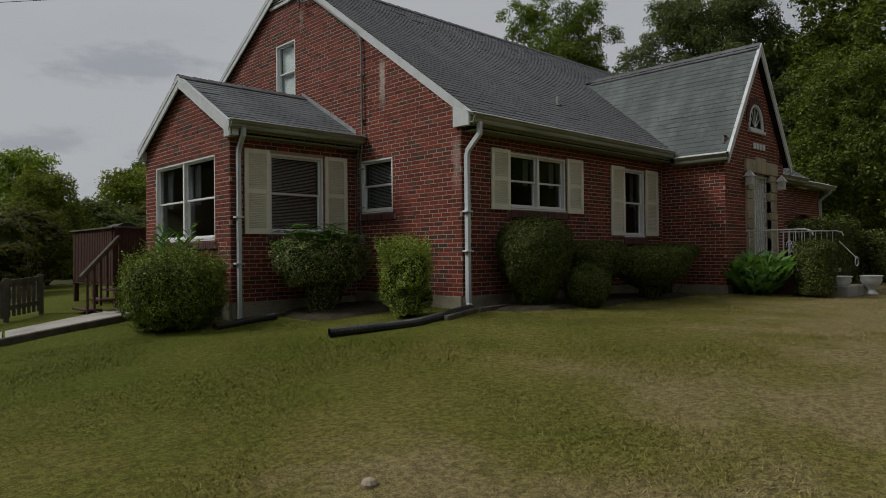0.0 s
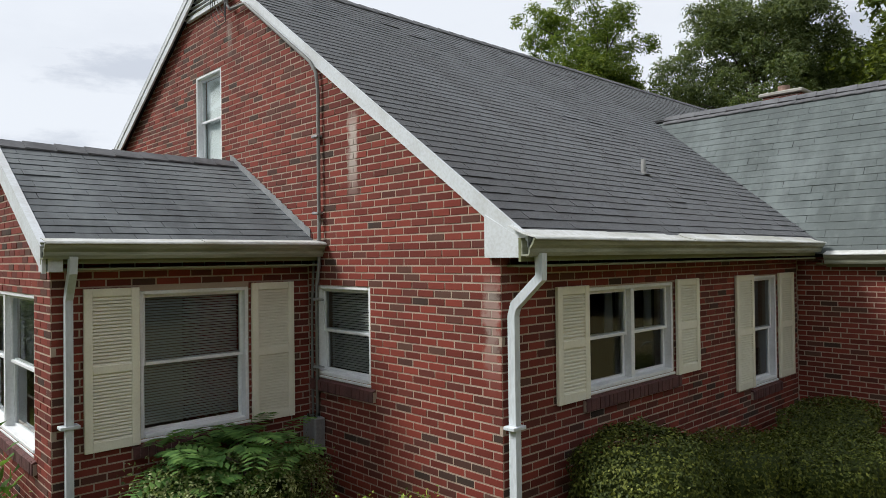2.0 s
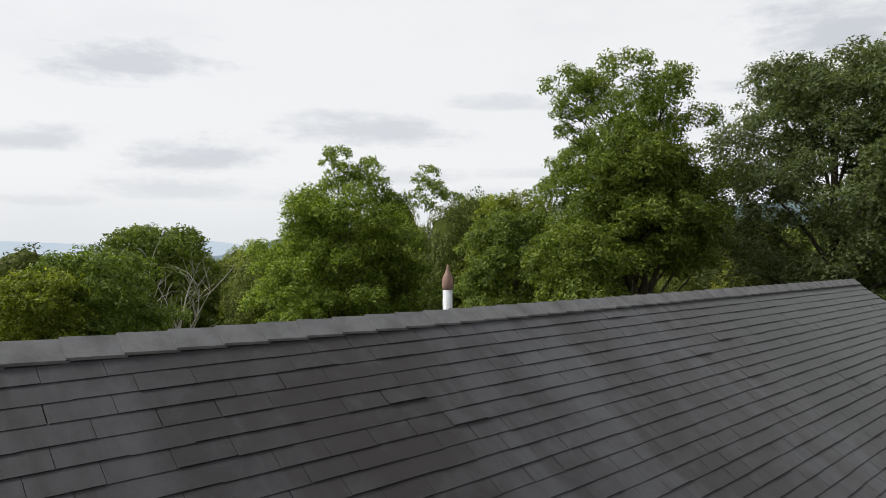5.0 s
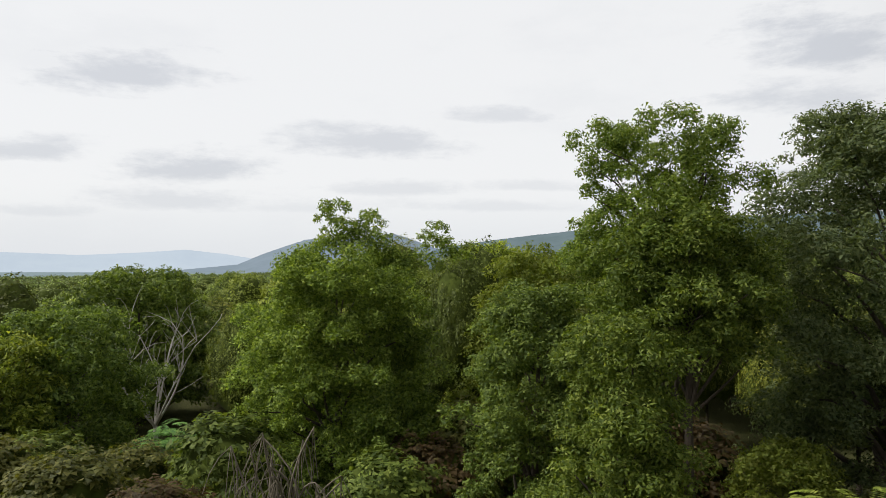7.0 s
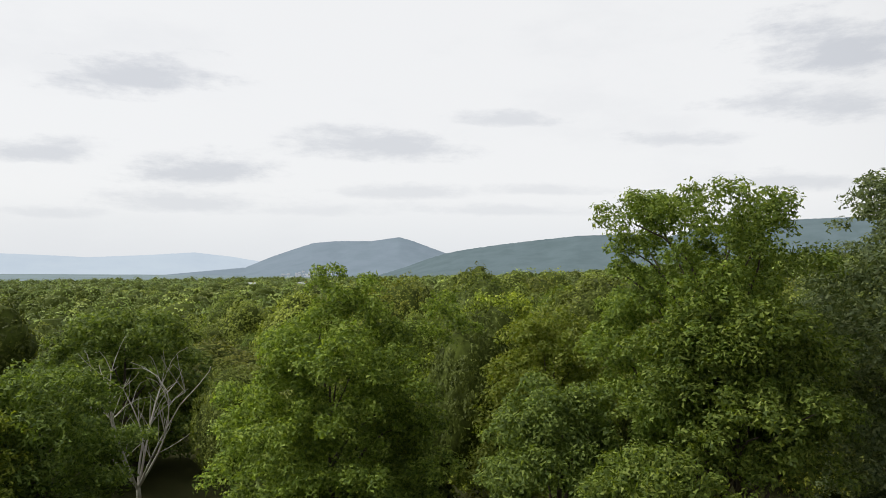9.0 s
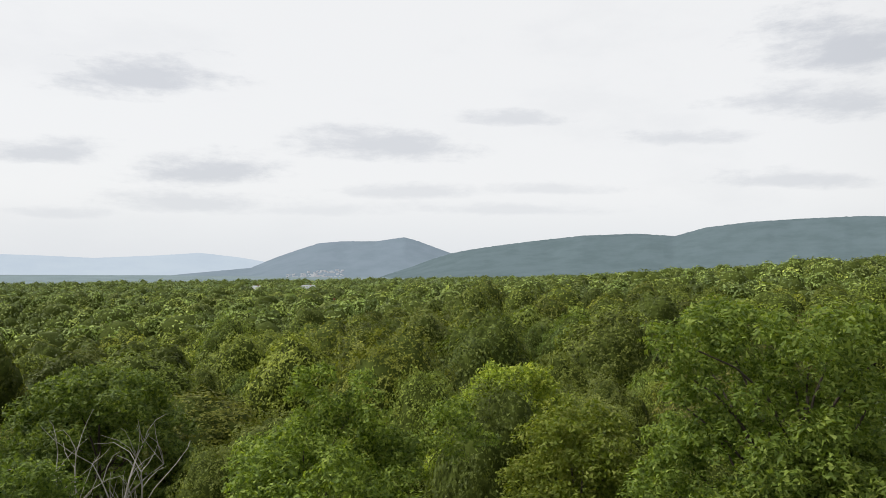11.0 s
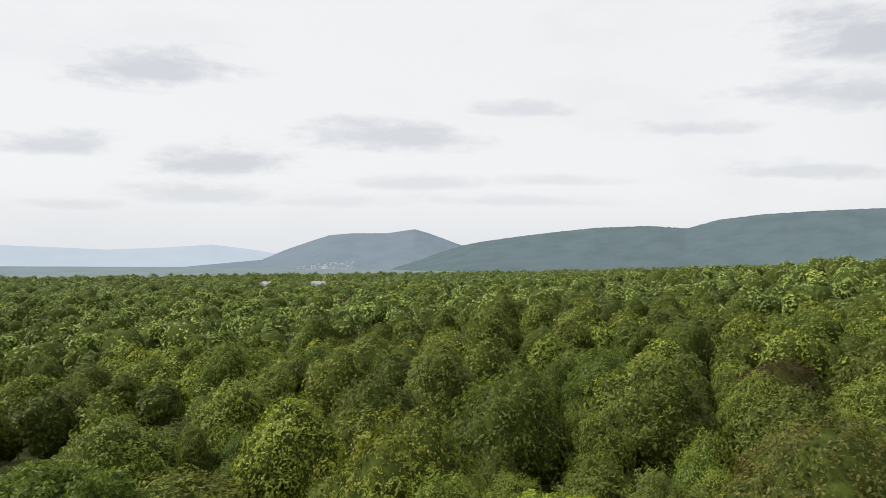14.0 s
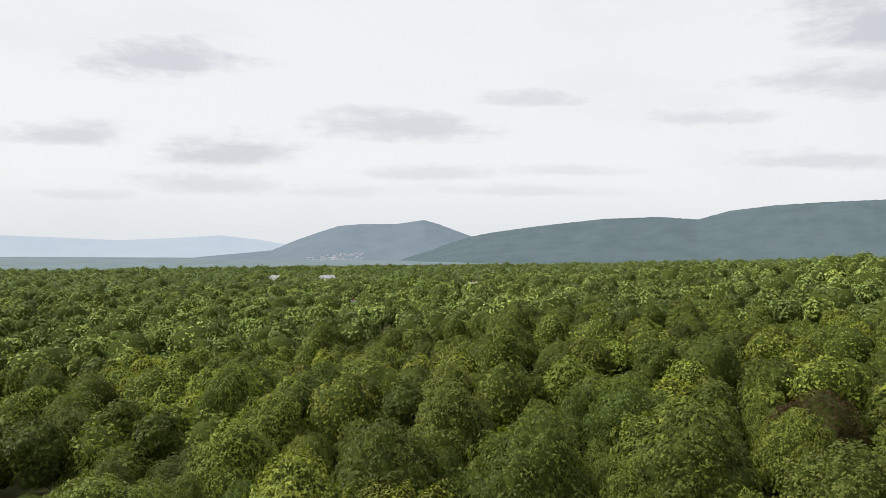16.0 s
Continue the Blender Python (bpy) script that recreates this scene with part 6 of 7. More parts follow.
for i, (x, y, r) in enumerate(wood_points(24, 82, 1.9, 4.3, 0.74, 260)):
    kind = (0, 0, 1, 0, 2, 1, 0)[int(rng_w.integers(0, 7))]
    if rng_w.random() < 0.02:
        kind = 4
    h = rng_w.uniform(6.0, 8.6) if (x - 7) * 0.725 < (y - 4) * 0.688 else rng_w.uniform(7.6, 10.2)
    h += 0.75 * (r - 2.6)
    if math.degrees(math.atan2(x + 7.5, y + 7.5)) < 21.0:
        h *= 0.60
    plant(kind, int(rng_w.integers(0, 3)), x, y, gz(x, y) + h, r * 1.06, rng_w.uniform(0, 6.28))
for t in [t for made in KINDS.values() for row in made for t in row]:
    for o in (*t.children_recursive, t):
        bpy.data.objects.remove(o)


def canopy(name, label, places, lumps, per, size, mat, hs, seed, tuft=0.30, detail=1):
    """Crowns of many far trees as one mesh: a rounded heart in each, leaf tufts over its dome."""
    rng = np.random.default_rng(seed)
    C, R, T, L, H, HR, HT = [], [], [], [], [], [], []
    mid = sum(p[2] for p in places) / len(places)
    for x, y, r in places:
        h = rng.uniform(*hs) + 0.9 * (r - mid)
        z, tone = gz(x, y), rng.random()
        tall = min(0.85 * h, r * rng.uniform(0.95, 1.5))
        point = rng.uniform(0.0, 0.35)
        H.append((x, y, z + h - tall))
        HR.append((r * 0.97, r * 0.97, tall * 0.97))
        HT.append(tone)
        for k in range(lumps):
            u = 1.0 - 1.10 * (k + 0.5) / lumps
            w = math.sqrt(max(0.0, 1 - u * u)) * (1 - point * max(u, 0.0))
            a, g = k * 2.39996 + rng.uniform(-0.5, 0.5), rng.uniform(0.84, 1.06)
            C.append((x + r * w * g * math.cos(a), y + r * w * g * math.sin(a), z + h - tall + tall * u * g))
            b = r * tuft * rng.uniform(0.6, 1.35)
            R.append((b, b, b * rng.uniform(0.7, 1.0)))
            T.append(tone)
            L.append((w * math.cos(a), w * math.sin(a), u))
    me = foliage_mesh(name, rng, np.array(C), np.array(R), np.full(len(C), per), size, mat, detail, 0.0, 0.60, 0.36, rise=0.25, under=0.15, ragged=0.25, hearts=(np.array(H), np.array(HR), np.array(HT)), tints=np.array(T), lean=np.array(L))
    return tagged(new(name, me), label, "woodland", kind="stuff")


canopy("middle_woods", "dense canopy of broadleaf trees seen from above", wood_points(82, 175, 2.3, 5.0, 0.68, 950), 8, 4, 0.40, M_WOODS, (7.5, 12.5), 31, 0.17, 3)
canopy("far_woods", "canopy of distant broadleaf woods, tinted with haze", wood_points(175, 470, 3.0, 6.4, 0.66, 3600), 5, 4, 0.90, M_MIDW, (6.5, 12.5), 32, 0.25, 2)
canopy("farthest_woods", "canopy of the farthest woods, haze painted into the leaves", wood_points(470, 1050, 4.6, 9.0, 0.66, 5200), 3, 3, 1.9, M_FARW, (5.0, 10.0), 33, 0.36, 1)

def far_house(x, y, length, turn, mats):
    """A small gabled house among the trees: walls, roof with eaves, chimney, windows."""
    h = thing("house", "pale house with a low gabled roof among the trees" if mats[0] == 0 else "house with a grey gabled roof among the trees", "house", (x, y, gz(x, y)), "houses in the woods")
    h.rotation_euler = (0, 0, turn)
    a, b, e, r = length / 2, 4.2, 5.4, 8.0
    g = Geo()
    g.prism([(-a, -b, -1), (-a, -b, e), (-a, 0, r - 0.2), (-a, b, e), (-a, b, -1)], (0, 0, 0), (2 * a, 0, 0))
    part("wall", g, (M_VINYL, M_CONC)[mats[0]], h)
    g = Geo()
    for sgn in (-1, 1):
        g.prism([(-a - 0.4, sgn * (b + 0.5), e - 0.35), (-a - 0.4, sgn * (b + 0.5), e - 0.15), (-a - 0.4, 0, r + 0.1), (-a - 0.4, 0, r - 0.1)], (0, 0, 0), (2 * a + 0.8, 0, 0))
    # the pale roof shares the town's haze colour and glow
    part("roof", g, (M_TOWN, M_WROOF)[mats[1]], h)
    part("chimney", Geo().soft(a * 0.3, -0.9, 6.5, a * 0.3 + 0.8, -0.1, 9.0, 0.05), M_BRICK, h)
    for sgn in (-1, 1):
        for u in (-0.55, 0.0, 0.55):
            g = Geo()
            g.box(u * a - 0.5, sgn * b - 0.03, 3.4, u * a + 0.5, sgn * b + 0.03, 4.8)
            # panes take the near-black interior colour, as unlit rooms
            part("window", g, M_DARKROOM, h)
    return h


for row in FAR_HOUSES:
    far_house(*row)

# woods on the other sides of the lawn, behind the walk
ring = []
for _ in range(300):
    a, d = radians(rng_w.uniform(104, 330)), rng_w.uniform(34, 62)
    ring.append((4.0 + d * math.sin(a), -2.0 + d * math.cos(a), rng_w.uniform(3.5, 5.5)))
canopy("lawn_side_woods", "wall of broadleaf trees across the lawn", ring, 12, 10, 1.0, M_WOODS, (9.0, 14.0), 34)

# ---------------- distant hills ----------------
EYE = Vector((12.8, 17.5, 22.4))
TURN = radians(41.5)


def far_point(px, py, dist):
    """A place at that distance, given across and up in degrees from the walk's last heading."""
    a = TURN + radians(px)
    return Vector((EYE.x + dist * math.sin(a), EYE.y + dist * math.cos(a), EYE.z + dist * math.tan(radians(py))))


def hill(name, label, skyline, dist, depth, mat, seed):
    """A ridge whose crest follows the skyline, with folded slopes down to the plain."""
    pts = []
    for (a0, e0), (a1, e1) in zip(skyline, skyline[1:]):
        n = max(2, int(abs(a1 - a0) / 0.22))
        pts += [(a0 + (a1 - a0) * i / n, e0 + (e1 - e0) * i / n) for i in range(n)]
    pts.append(skyline[-1])
    rows = 18
    g = Geo()
    for i, (a, e) in enumerate(pts):
        for j in range(rows):
            t = j / (rows - 1)
            fold = noise.fractal((a * 0.25 + seed, t * 0.9, 0.4), 1.0, 2.0, 3)
            p = far_point(a, 0, dist - depth * t)
            crest = dist * math.tan(radians(e)) + EYE.z + 2.5 * noise.noise((a * 4.0, seed, 1.0))
            base = -62.0
            z = base + (crest - base) * (1 - t) ** 1.25 * (1 + 0.12 * fold * min(1, 4 * t) * (1 - t))
            g.v.append((p.x, p.y, z))
    for i in range(len(pts) - 1):
        for j in range(rows - 1):
            k = i * rows + j
            g.f.append((k, k + rows, k + rows + 1, k + 1))
    return tagged(part(name, g, mat, smooth=True), label, "hills", kind="structure")


# degrees across and up from the last heading
PEAK = [(-24.0, -1.1), (-19.0, -0.55), (-14.1, -0.05), (-12.3, 0.75), (-10.5, 1.42), (-8.7, 2.03), (-6.8, 2.22), (-4.0, 2.25), (-1.6, 2.62), (-0.6, 2.35), (0.4, 2.0), (2.4, 1.28), (4.5, 1.05), (7.5, 0.6), (12.0, 0.1)]
hill("backdrop_peak", "wooded mountain with a pointed top, blue-green haze painted in", PEAK, 4100, 1100, M_HILL1, 3.0)
hill("backdrop_ridge", "long wooded ridge, green haze painted in", [(-7.0, -1.2), (-3.5, -0.7), (-1.0, 0.1), (0.7, 0.75), (2.4, 1.28), (4.0, 1.60), (7.0, 2.05), (10.0, 2.42), (13.3, 2.78), (17.5, 2.92), (20.5, 2.70), (22.8, 3.35), (26.0, 3.72), (29.5, 3.88), (33.5, 3.95), (38.0, 3.7), (46.0, 3.4)], 3300, 1200, M_HILL2, 8.0)
hill("backdrop_far_hills", "hills on the horizon, painted pale blue as haze", [(-46, 0.3), (-38.0, 0.55), (-33.0, 0.85), (-29.0, 0.75), (-25.5, 0.62), (-21.5, 0.85), (-18.0, 1.12), (-15.0, 0.80), (-12.0, 0.3), (-9, 0.0)], 4600, 600, M_HILL3, 15.0)
# the valley floor in front of the hills
g = Geo()
for i in range(61):
    a = -50 + i * 100 / 60
    for d, z in ((1150, -16), (1700, -17), (2600, -20), (4500, -28)):
        p = far_point(a, 0, d)
        g.v.append((p.x, p.y, z + 3 * noise.noise((a * 0.4, d * 0.002, 0)) + 10 * max(0, a / 30) * (d < 2000)))
g.f = [(i * 4 + j, i * 4 + 4 + j, i * 4 + 5 + j, i * 4 + 1 + j) for i in range(60) for j in range(3)]
tagged(part("backdrop_valley", g, M_VALLEY, smooth=True), "wooded valley floor, haze painted in", "valley", kind="structure")
# pale roofs of a far town at the mountain's foot
g = Geo()
rng = np.random.default_rng(4)
for i in range(170):
    a = -14.8 + 8.2 * rng.beta(1.6, 1.3)
    t = rng.uniform(0.62, 0.86) if a > -11.5 else rng.uniform(0.72, 0.90)
    p, w = far_point(a, 0, 4100 - 1100 * t), rng.uniform(3, 6.5) * (2.6 if rng.random() < 0.07 else 1.0)
    crest = 4100 * math.tan(radians(float(np.interp(a, [q[0] for q in PEAK], [q[1] for q in PEAK])))) + EYE.z
    z = -62 + (crest + 62) * (1 - t) ** 1.25
    g.box(p.x - w, p.y - w * 0.6, z - 3, p.x + w, p.y + w * 0.6, z + rng.uniform(3.0, 6.5))
tagged(part("backdrop_town", g, M_TOWN), "far-off houses of a town, paled by painted haze", "town", kind="structure")
# ---------------- hedges and plants by the house ----------------
FORMS = {"egg": ((0.0, 0.42), (0.10, 0.66), (0.30, 0.90), (0.55, 1.0), (0.74, 0.95), (0.86, 0.80), (0.94, 0.58), (1.0, 0.22)),
         "pear": ((0.0, 0.40), (0.18, 0.60), (0.42, 0.88), (0.62, 1.0), (0.76, 0.98), (0.86, 0.89), (0.93, 0.74), (0.98, 0.48), (1.0, 0.22)),
         "flat": ((0.0, 0.22), (0.25, 0.30), (0.42, 0.66), (0.60, 0.95), (0.85, 1.0), (0.96, 0.96), (1.0, 0.85)),
         "plate": ((0.0, 0.10), (0.55, 0.14), (0.68, 0.72), (0.80, 0.98), (0.92, 1.0), (0.98, 0.95), (1.0, 0.80)),
         "drum": ((0.0, 0.78), (0.08, 0.94), (0.50, 1.0), (0.88, 1.0), (0.97, 0.97), (1.0, 0.90)),
         "vase": ((0.0, 0.25), (0.20, 0.36), (0.38, 0.58), (0.55, 0.92), (0.72, 1.0), (0.88, 0.96), (0.97, 0.78), (1.0, 0.5))}


def bush(name, label, at, radii, top, seed, mat, form="egg", leaves=9000, size=0.034, rough=0.10, stems=6, category="bush", group="", shoots=0, loose=0.05):
    """A dense bush: a heart coloured dark as inner shade, a skin of fine leaves, stems, and shoots that stand out of
    it.
    """
    rng = np.random.default_rng(seed)
    x, y = at
    z = gz(x, y)
    root = thing(name, label, category, (x, y, z), group)
    h = top - z
    ts, rs = [t for t, _ in FORMS[form]], [r for _, r in FORMS[form]]

    def skin(t, a, k):
        r = np.interp(t, ts, rs) * k
        P = np.stack([radii[0] * r * np.cos(a), radii[1] * r * np.sin(a), h * t * (0.5 + 0.5 * k)], 1)
        w = np.array([noise.fractal((p[0] * 4.5, p[1] * 4.5, p[2] * 4.5 + seed), 1.0, 2.0, 3) for p in P])[:, None]
        C = np.array((0, 0, h * 0.55))
        return P + unit(P - C) * w * rough

    n_a, n_t = 22, 15
    t = np.repeat(np.linspace(0.02, 0.97, n_t), n_a)
    a = np.tile(np.arange(n_a) * 2 * math.pi / n_a, n_t)
    V = skin(t, a, 0.80)
    g = Geo()
    g.v = [tuple(p) for p in V]
    g.f = [(i * n_a + j, i * n_a + (j + 1) % n_a, (i + 1) * n_a + (j + 1) % n_a, (i + 1) * n_a + j) for i in range(n_t - 1) for j in range(n_a)]
    g.f.append(tuple((n_t - 1) * n_a + j for j in range(n_a)))
    part("heart", g, M_HEART_SHADE, root, "inside of the bush, painted dark as shade")
    # leaves over sides and top by their share of the skin
    tt = np.linspace(0.03, 1.0, 240)
    rr = np.interp(tt, ts, rs)
    wide = 0.5 * (radii[0] + radii[1])
    share = rr[1:] * np.hypot(np.diff(rr) * wide, np.diff(tt) * h)
    cap = 0.5 * rs[-1] ** 2 * wide
    n_top = int(leaves * cap / (cap + share.sum()))
    t1 = np.interp(rng.uniform(0, 1, leaves - n_top), np.concatenate([[0], np.cumsum(share) / share.sum()]), tt)
    slope = np.interp(t1, tt[1:], -np.diff(rr) * wide / (np.diff(tt) * h))
    a1 = rng.uniform(0, 2 * math.pi, len(t1))
    k1 = 1.0 - np.abs(rng.normal(0, 0.05, len(t1))) + rng.uniform(0, loose, len(t1)) * (rng.random(len(t1)) < 0.5)
    P = skin(t1, a1, k1)
    D = unit(np.stack([np.cos(a1), np.sin(a1), np.clip(slope, -0.8, 8.0) + 0.25], 1))
    q = np.sqrt(rng.uniform(0, 1, n_top)) * rs[-1]
    a2 = rng.uniform(0, 2 * math.pi, n_top)
    t2 = 1.0 + 0.02 * rng.normal(0, 1, n_top) + (0.0 if form in ("flat", "plate", "drum") else 0.04 * (1 - q / rs[-1]))
    T = np.stack([radii[0] * q * np.cos(a2), radii[1] * q * np.sin(a2), h * t2], 1)
    T[:, 2] += np.array([noise.fractal((p[0] * 4.5, p[1] * 4.5, seed), 1.0, 2.0, 3) for p in T]) * rough * 0.6
    P = np.vstack([P, T])
    D = np.vstack([D, np.tile((0, 0, 2.0), (n_top, 1))])
    if shoots:
        S, E = [], []
        for k in range(shoots):
            t, a = rng.uniform(0.55, 1.0) ** 0.6, rng.uniform(0, 6.28)
            base = skin(np.array([t]), np.array([a]), np.array([rng.uniform(0.5, 0.95) if t > 0.9 else 0.95]))[0]
            up = np.array((0.35 * math.cos(a), 0.35 * math.sin(a), 1.0)) + rng.normal(0, 0.22, 3)
            L = rng.uniform(0.06, 0.24)
            for w in np.linspace(0, 1, 9):
                S.append(base + up * L * w + rng.normal(0, 0.012, 3))
                E.append(rng.normal(0, 1, 3) + (0, 0, 0.6))
        P, D = np.vstack([P, S]), np.vstack([D, E])
    f = new("foliage", quads_mesh("foliage", leaf_quads(rng, P, unit(D), size, 0.55, 0.40), mat))
    f.parent = root
    for k in range(stems):
        a = k * 6.28 / stems + rng.uniform(-0.3, 0.3)
        g = Geo()
        limb(g, rng, (0.07 * math.cos(a), 0.07 * math.sin(a), -0.05), (radii[0] * 0.5 * math.cos(a), radii[1] * 0.5 * math.sin(a), h * 0.62), 0.022, 0.008, 0.2)
        part("stem", g, M_BARK, root)
    return root


def frond(P, D, rng, base, tip_dir, length, pairs, size):
    """A long compound leaf: leaflets in pairs along an arching stalk."""
    base, d = np.array(base, float), np.array(tip_dir, float)
    d /= np.linalg.norm(d)
    side = np.cross(d, (0, 0, 1.0))
    side /= max(np.linalg.norm(side), 1e-6)
    quads = []
    for i in range(pairs):
        t = (i + 1) / pairs
        c = base + d * length * t + np.array((0, 0, -0.35 * length * t * t))
        for s in (-1, 1):
            o = side * s + d * 0.45 + np.array((0, 0, -0.25))
            o /= np.linalg.norm(o)
            w = np.cross(o, (0, 0, 1.0)) * size * 0.16
            L = size * (1 - 0.45 * abs(t - 0.45))
            quads.append(np.array([c, c + o * L * 0.5 + w, c + o * L + np.array((0, 0, -0.1 * L)), c + o * L * 0.5 - w]))
    return quads


def frond_plant(name, label, at, height, spread, count, length, pairs, size, seed, mat, base_z=None, canes=5, category="plant"):
    rng = np.random.default_rng(seed)
    x, y = at
    z = gz(x, y) if base_z is None else base_z
    root = thing(name, label, category, (x, y, z))
    quads, tops = [], []
    for k in range(canes):
        a = k * 6.28 / canes + rng.uniform(-0.4, 0.4)
        tip = (spread * 0.6 * math.cos(a), spread * 0.6 * math.sin(a), height * rng.uniform(0.7, 0.95))
        g = Geo()
        limb(g, rng, (0.05 * math.cos(a), 0.05 * math.sin(a), -0.05), tip, 0.03, 0.012, 0.12)
        part("cane", g, M_BARK, root)
        tops.append(tip)
    for i in range(count):
        t = tops[i % canes]
        a = rng.uniform(0, 6.28)
        b = (t[0] + rng.normal(0, spread * 0.18), t[1] + rng.normal(0, spread * 0.18), t[2] * rng.uniform(0.75, 1.05))
        quads += frond(None, None, rng, b, (math.cos(a), math.sin(a), rng.uniform(0.15, 0.7)), length * rng.uniform(0.7, 1.2), pairs, size)
    f = new("fronds", quads_mesh("fronds", np.concatenate(quads), mat))
    f.parent = root
    return root


GB, GH = "bushes along the house", "hedges by the entrance"
bush("boxwood_bush", "loose light green bush with tall shoots by the wall", (-3.42, 2.62), (0.74, 0.74), 0.92, 1, M_BOX, "egg", 22000, 0.036, 0.14, shoots=420, group=GB, loose=0.12)
bush("overgrown_bush", "overgrown bush with pale tips before the window", (-1.22, 2.0), (0.82, 0.58), 1.10, 2, M_PALE, "vase", 15000, 0.034, 0.18, stems=9, shoots=260, group=GB, loose=0.14)
frond_plant("sumac_shoots", "young sumac with feathery leaves growing through the bush", (-1.24, 2.12), 1.46, 0.62, 170, 0.38, 8, 0.15, 18, M_FROND, canes=14)
bush("upright_bush", "light green upright bush by the gable wall", (-0.98, 0.18), (0.36, 0.36), 1.04, 3, M_BOX, "egg", 12000, 0.030, 0.20, shoots=700, group=GB, loose=0.20)
bush("rounded_evergreen", "tall rounded yew bush with a browning side", (1.02, -0.62), (0.60, 0.60), 1.42, 4, M_YEW, "pear", 26000, 0.032, 0.05, group=GB)
bush("boxwood_bush", "small dense dark boxwood bush", (1.62, -1.18), (0.38, 0.38), 0.66, 5, M_YEW, "egg", 9500, 0.032, 0.06, group=GB)
bush("flat_topped_yew", "dark yew clipped to a flat top", (2.62, -0.66), (0.66, 0.50), 1.02, 6, M_YEW, "flat", 11000, 0.034, 0.06, group=GB)
bush("flat_topped_yew", "wide yew clipped flat with bare stems below", (3.66, -1.12), (1.0, 0.64), 0.90, 7, M_YEW, "flat", 20000, 0.036, 0.06, group=GB)
bush("flat_topped_yew", "dark yew clipped to a thin flat top", (4.95, -0.78), (0.98, 0.48), 0.98, 8, M_YEW, "plate", 10000, 0.036, 0.05, group=GB)
bush("clipped_hedge", "upright clipped yew beside the steps", (6.95, -2.80), (0.38, 0.38), 1.02, 9, M_YEW, "drum", 7000, 0.038, 0.05, group=GH)
bush("clipped_hedge", "low clipped hedge with a sunlit top", (12.4, -1.3), (1.7, 0.7), 1.62, 10, M_YEW, "drum", 9000, 0.07, 0.08, group=GH)
bush("clipped_hedge", "low clipped hedge with a sunlit top", (14.8, -2.2), (1.4, 0.7), 1.35, 11, M_YEW, "drum", 8000, 0.07, 0.08, group=GH)

def upright_weed(name, label, at, height, spread, stalks, leaf, seed, mat, slim=0.22):
    """A clump of upright stalks with long pointed leaves from the ground to the tip."""
    rng = np.random.default_rng(seed)
    x, y = at
    root = thing(name, label, "plant", (x, y, gz(x, y)))
    P, D, G = [], [], Geo()
    for k in range(stalks):
        a, q = rng.uniform(0, 6.28), spread * math.sqrt(rng.uniform(0, 1))
        h = height * rng.uniform(0.55, 1.0) * (1 - 0.35 * q / spread)
        tip = np.array((q * 1.5 * math.cos(a), q * 1.5 * math.sin(a), h))
        foot = np.array((q * 0.6 * math.cos(a), q * 0.6 * math.sin(a), -0.02))
        G.tube([tuple(foot), tuple(foot + (tip - foot) * 0.5 + (0, 0, 0.03)), tuple(tip)], [0.006, 0.005, 0.002], 5, cap=False)
        for w in np.linspace(0.12, 1.0, 13):
            b = rng.uniform(0, 6.28)
            out = np.array((math.cos(b), math.sin(b), 0.9))
            P.append(foot + (tip - foot) * w + out * leaf * 0.38)
            D.append(out * leaf * rng.uniform(0.7, 1.15))
    P, D = np.array(P), np.array(D)
    side = unit(np.cross(D, rng.normal(0, 1, P.shape))) * np.linalg.norm(D, axis=1, keepdims=True) * slim
    v = np.stack([P - D * 0.5, P + side * 0.5, P + D * 0.5 - (0, 0, leaf * 0.18), P - side * 0.5], 1).reshape(-1, 3)
    ob = new("leaves", quads_mesh("leaves", v, mat))
    ob.parent = root
    part("stalks", G, mat, root)
    return root


upright_weed("tall_weed", "tall bright green weed behind the corner bush", (-2.95, 3.75), 1.92, 0.30, 80, 0.20, 17, M_FROND, 0.16)
upright_weed("broad_leaved_plant", "broad-leaved garden plant at the entrance corner", (6.55, -1.85), 0.98, 0.38, 44, 0.30, 19, M_FROND, 0.30)

# beds of bare soil under the bushes, with their shade darkened into its colour
def bed(label, pts, h=0.02):
    g = Geo()
    n = len(pts)
    c = np.mean(pts, axis=0)
    vs, rings = [], 5
    for r in range(rings + 1):
        for x, y in pts:
            px, py = c[0] + (x - c[0]) * r / rings, c[1] + (y - c[1]) * r / rings
            e = 0.03 * noise.noise((px * 3, py * 3, 2.0))
            vs.append((px, py, gz(px, py) + (h + e + 0.03 if r < rings else -0.04)))
    g.v = vs
    g.f = [(r * n + i, r * n + (i + 1) % n, (r + 1) * n + (i + 1) % n, (r + 1) * n + i) for r in range(rings) for i in range(n)]
    tagged(part("planting_bed", g, M_MULCH, smooth=True), label, "soil", kind="structure")


def blob(x0, y0, x1, y1, n=26, seed=0.0):
    cx, cy, rx, ry = (x0 + x1) / 2, (y0 + y1) / 2, (x1 - x0) / 2, (y1 - y0) / 2
    out = []
    for i in range(n):
        a = 2 * math.pi * i / n
        k = 1.0 / max(abs(math.cos(a)), abs(math.sin(a))) * 0.5 + 0.5
        k *= 1 + 0.10 * noise.noise((3 * math.cos(a), 3 * math.sin(a), seed))
        out.append((cx + rx * k * math.cos(a), cy + ry * k * math.sin(a)))
    return out


bed("bare soil under the front bushes, darkened as their shade", blob(0.0, -1.30, 5.9, 0.1, 40, 1.0))
bed("bare soil beside the gable, darkened as bush shade", blob(-1.95, 0.85, 0.1, 2.8, 30, 2.0))

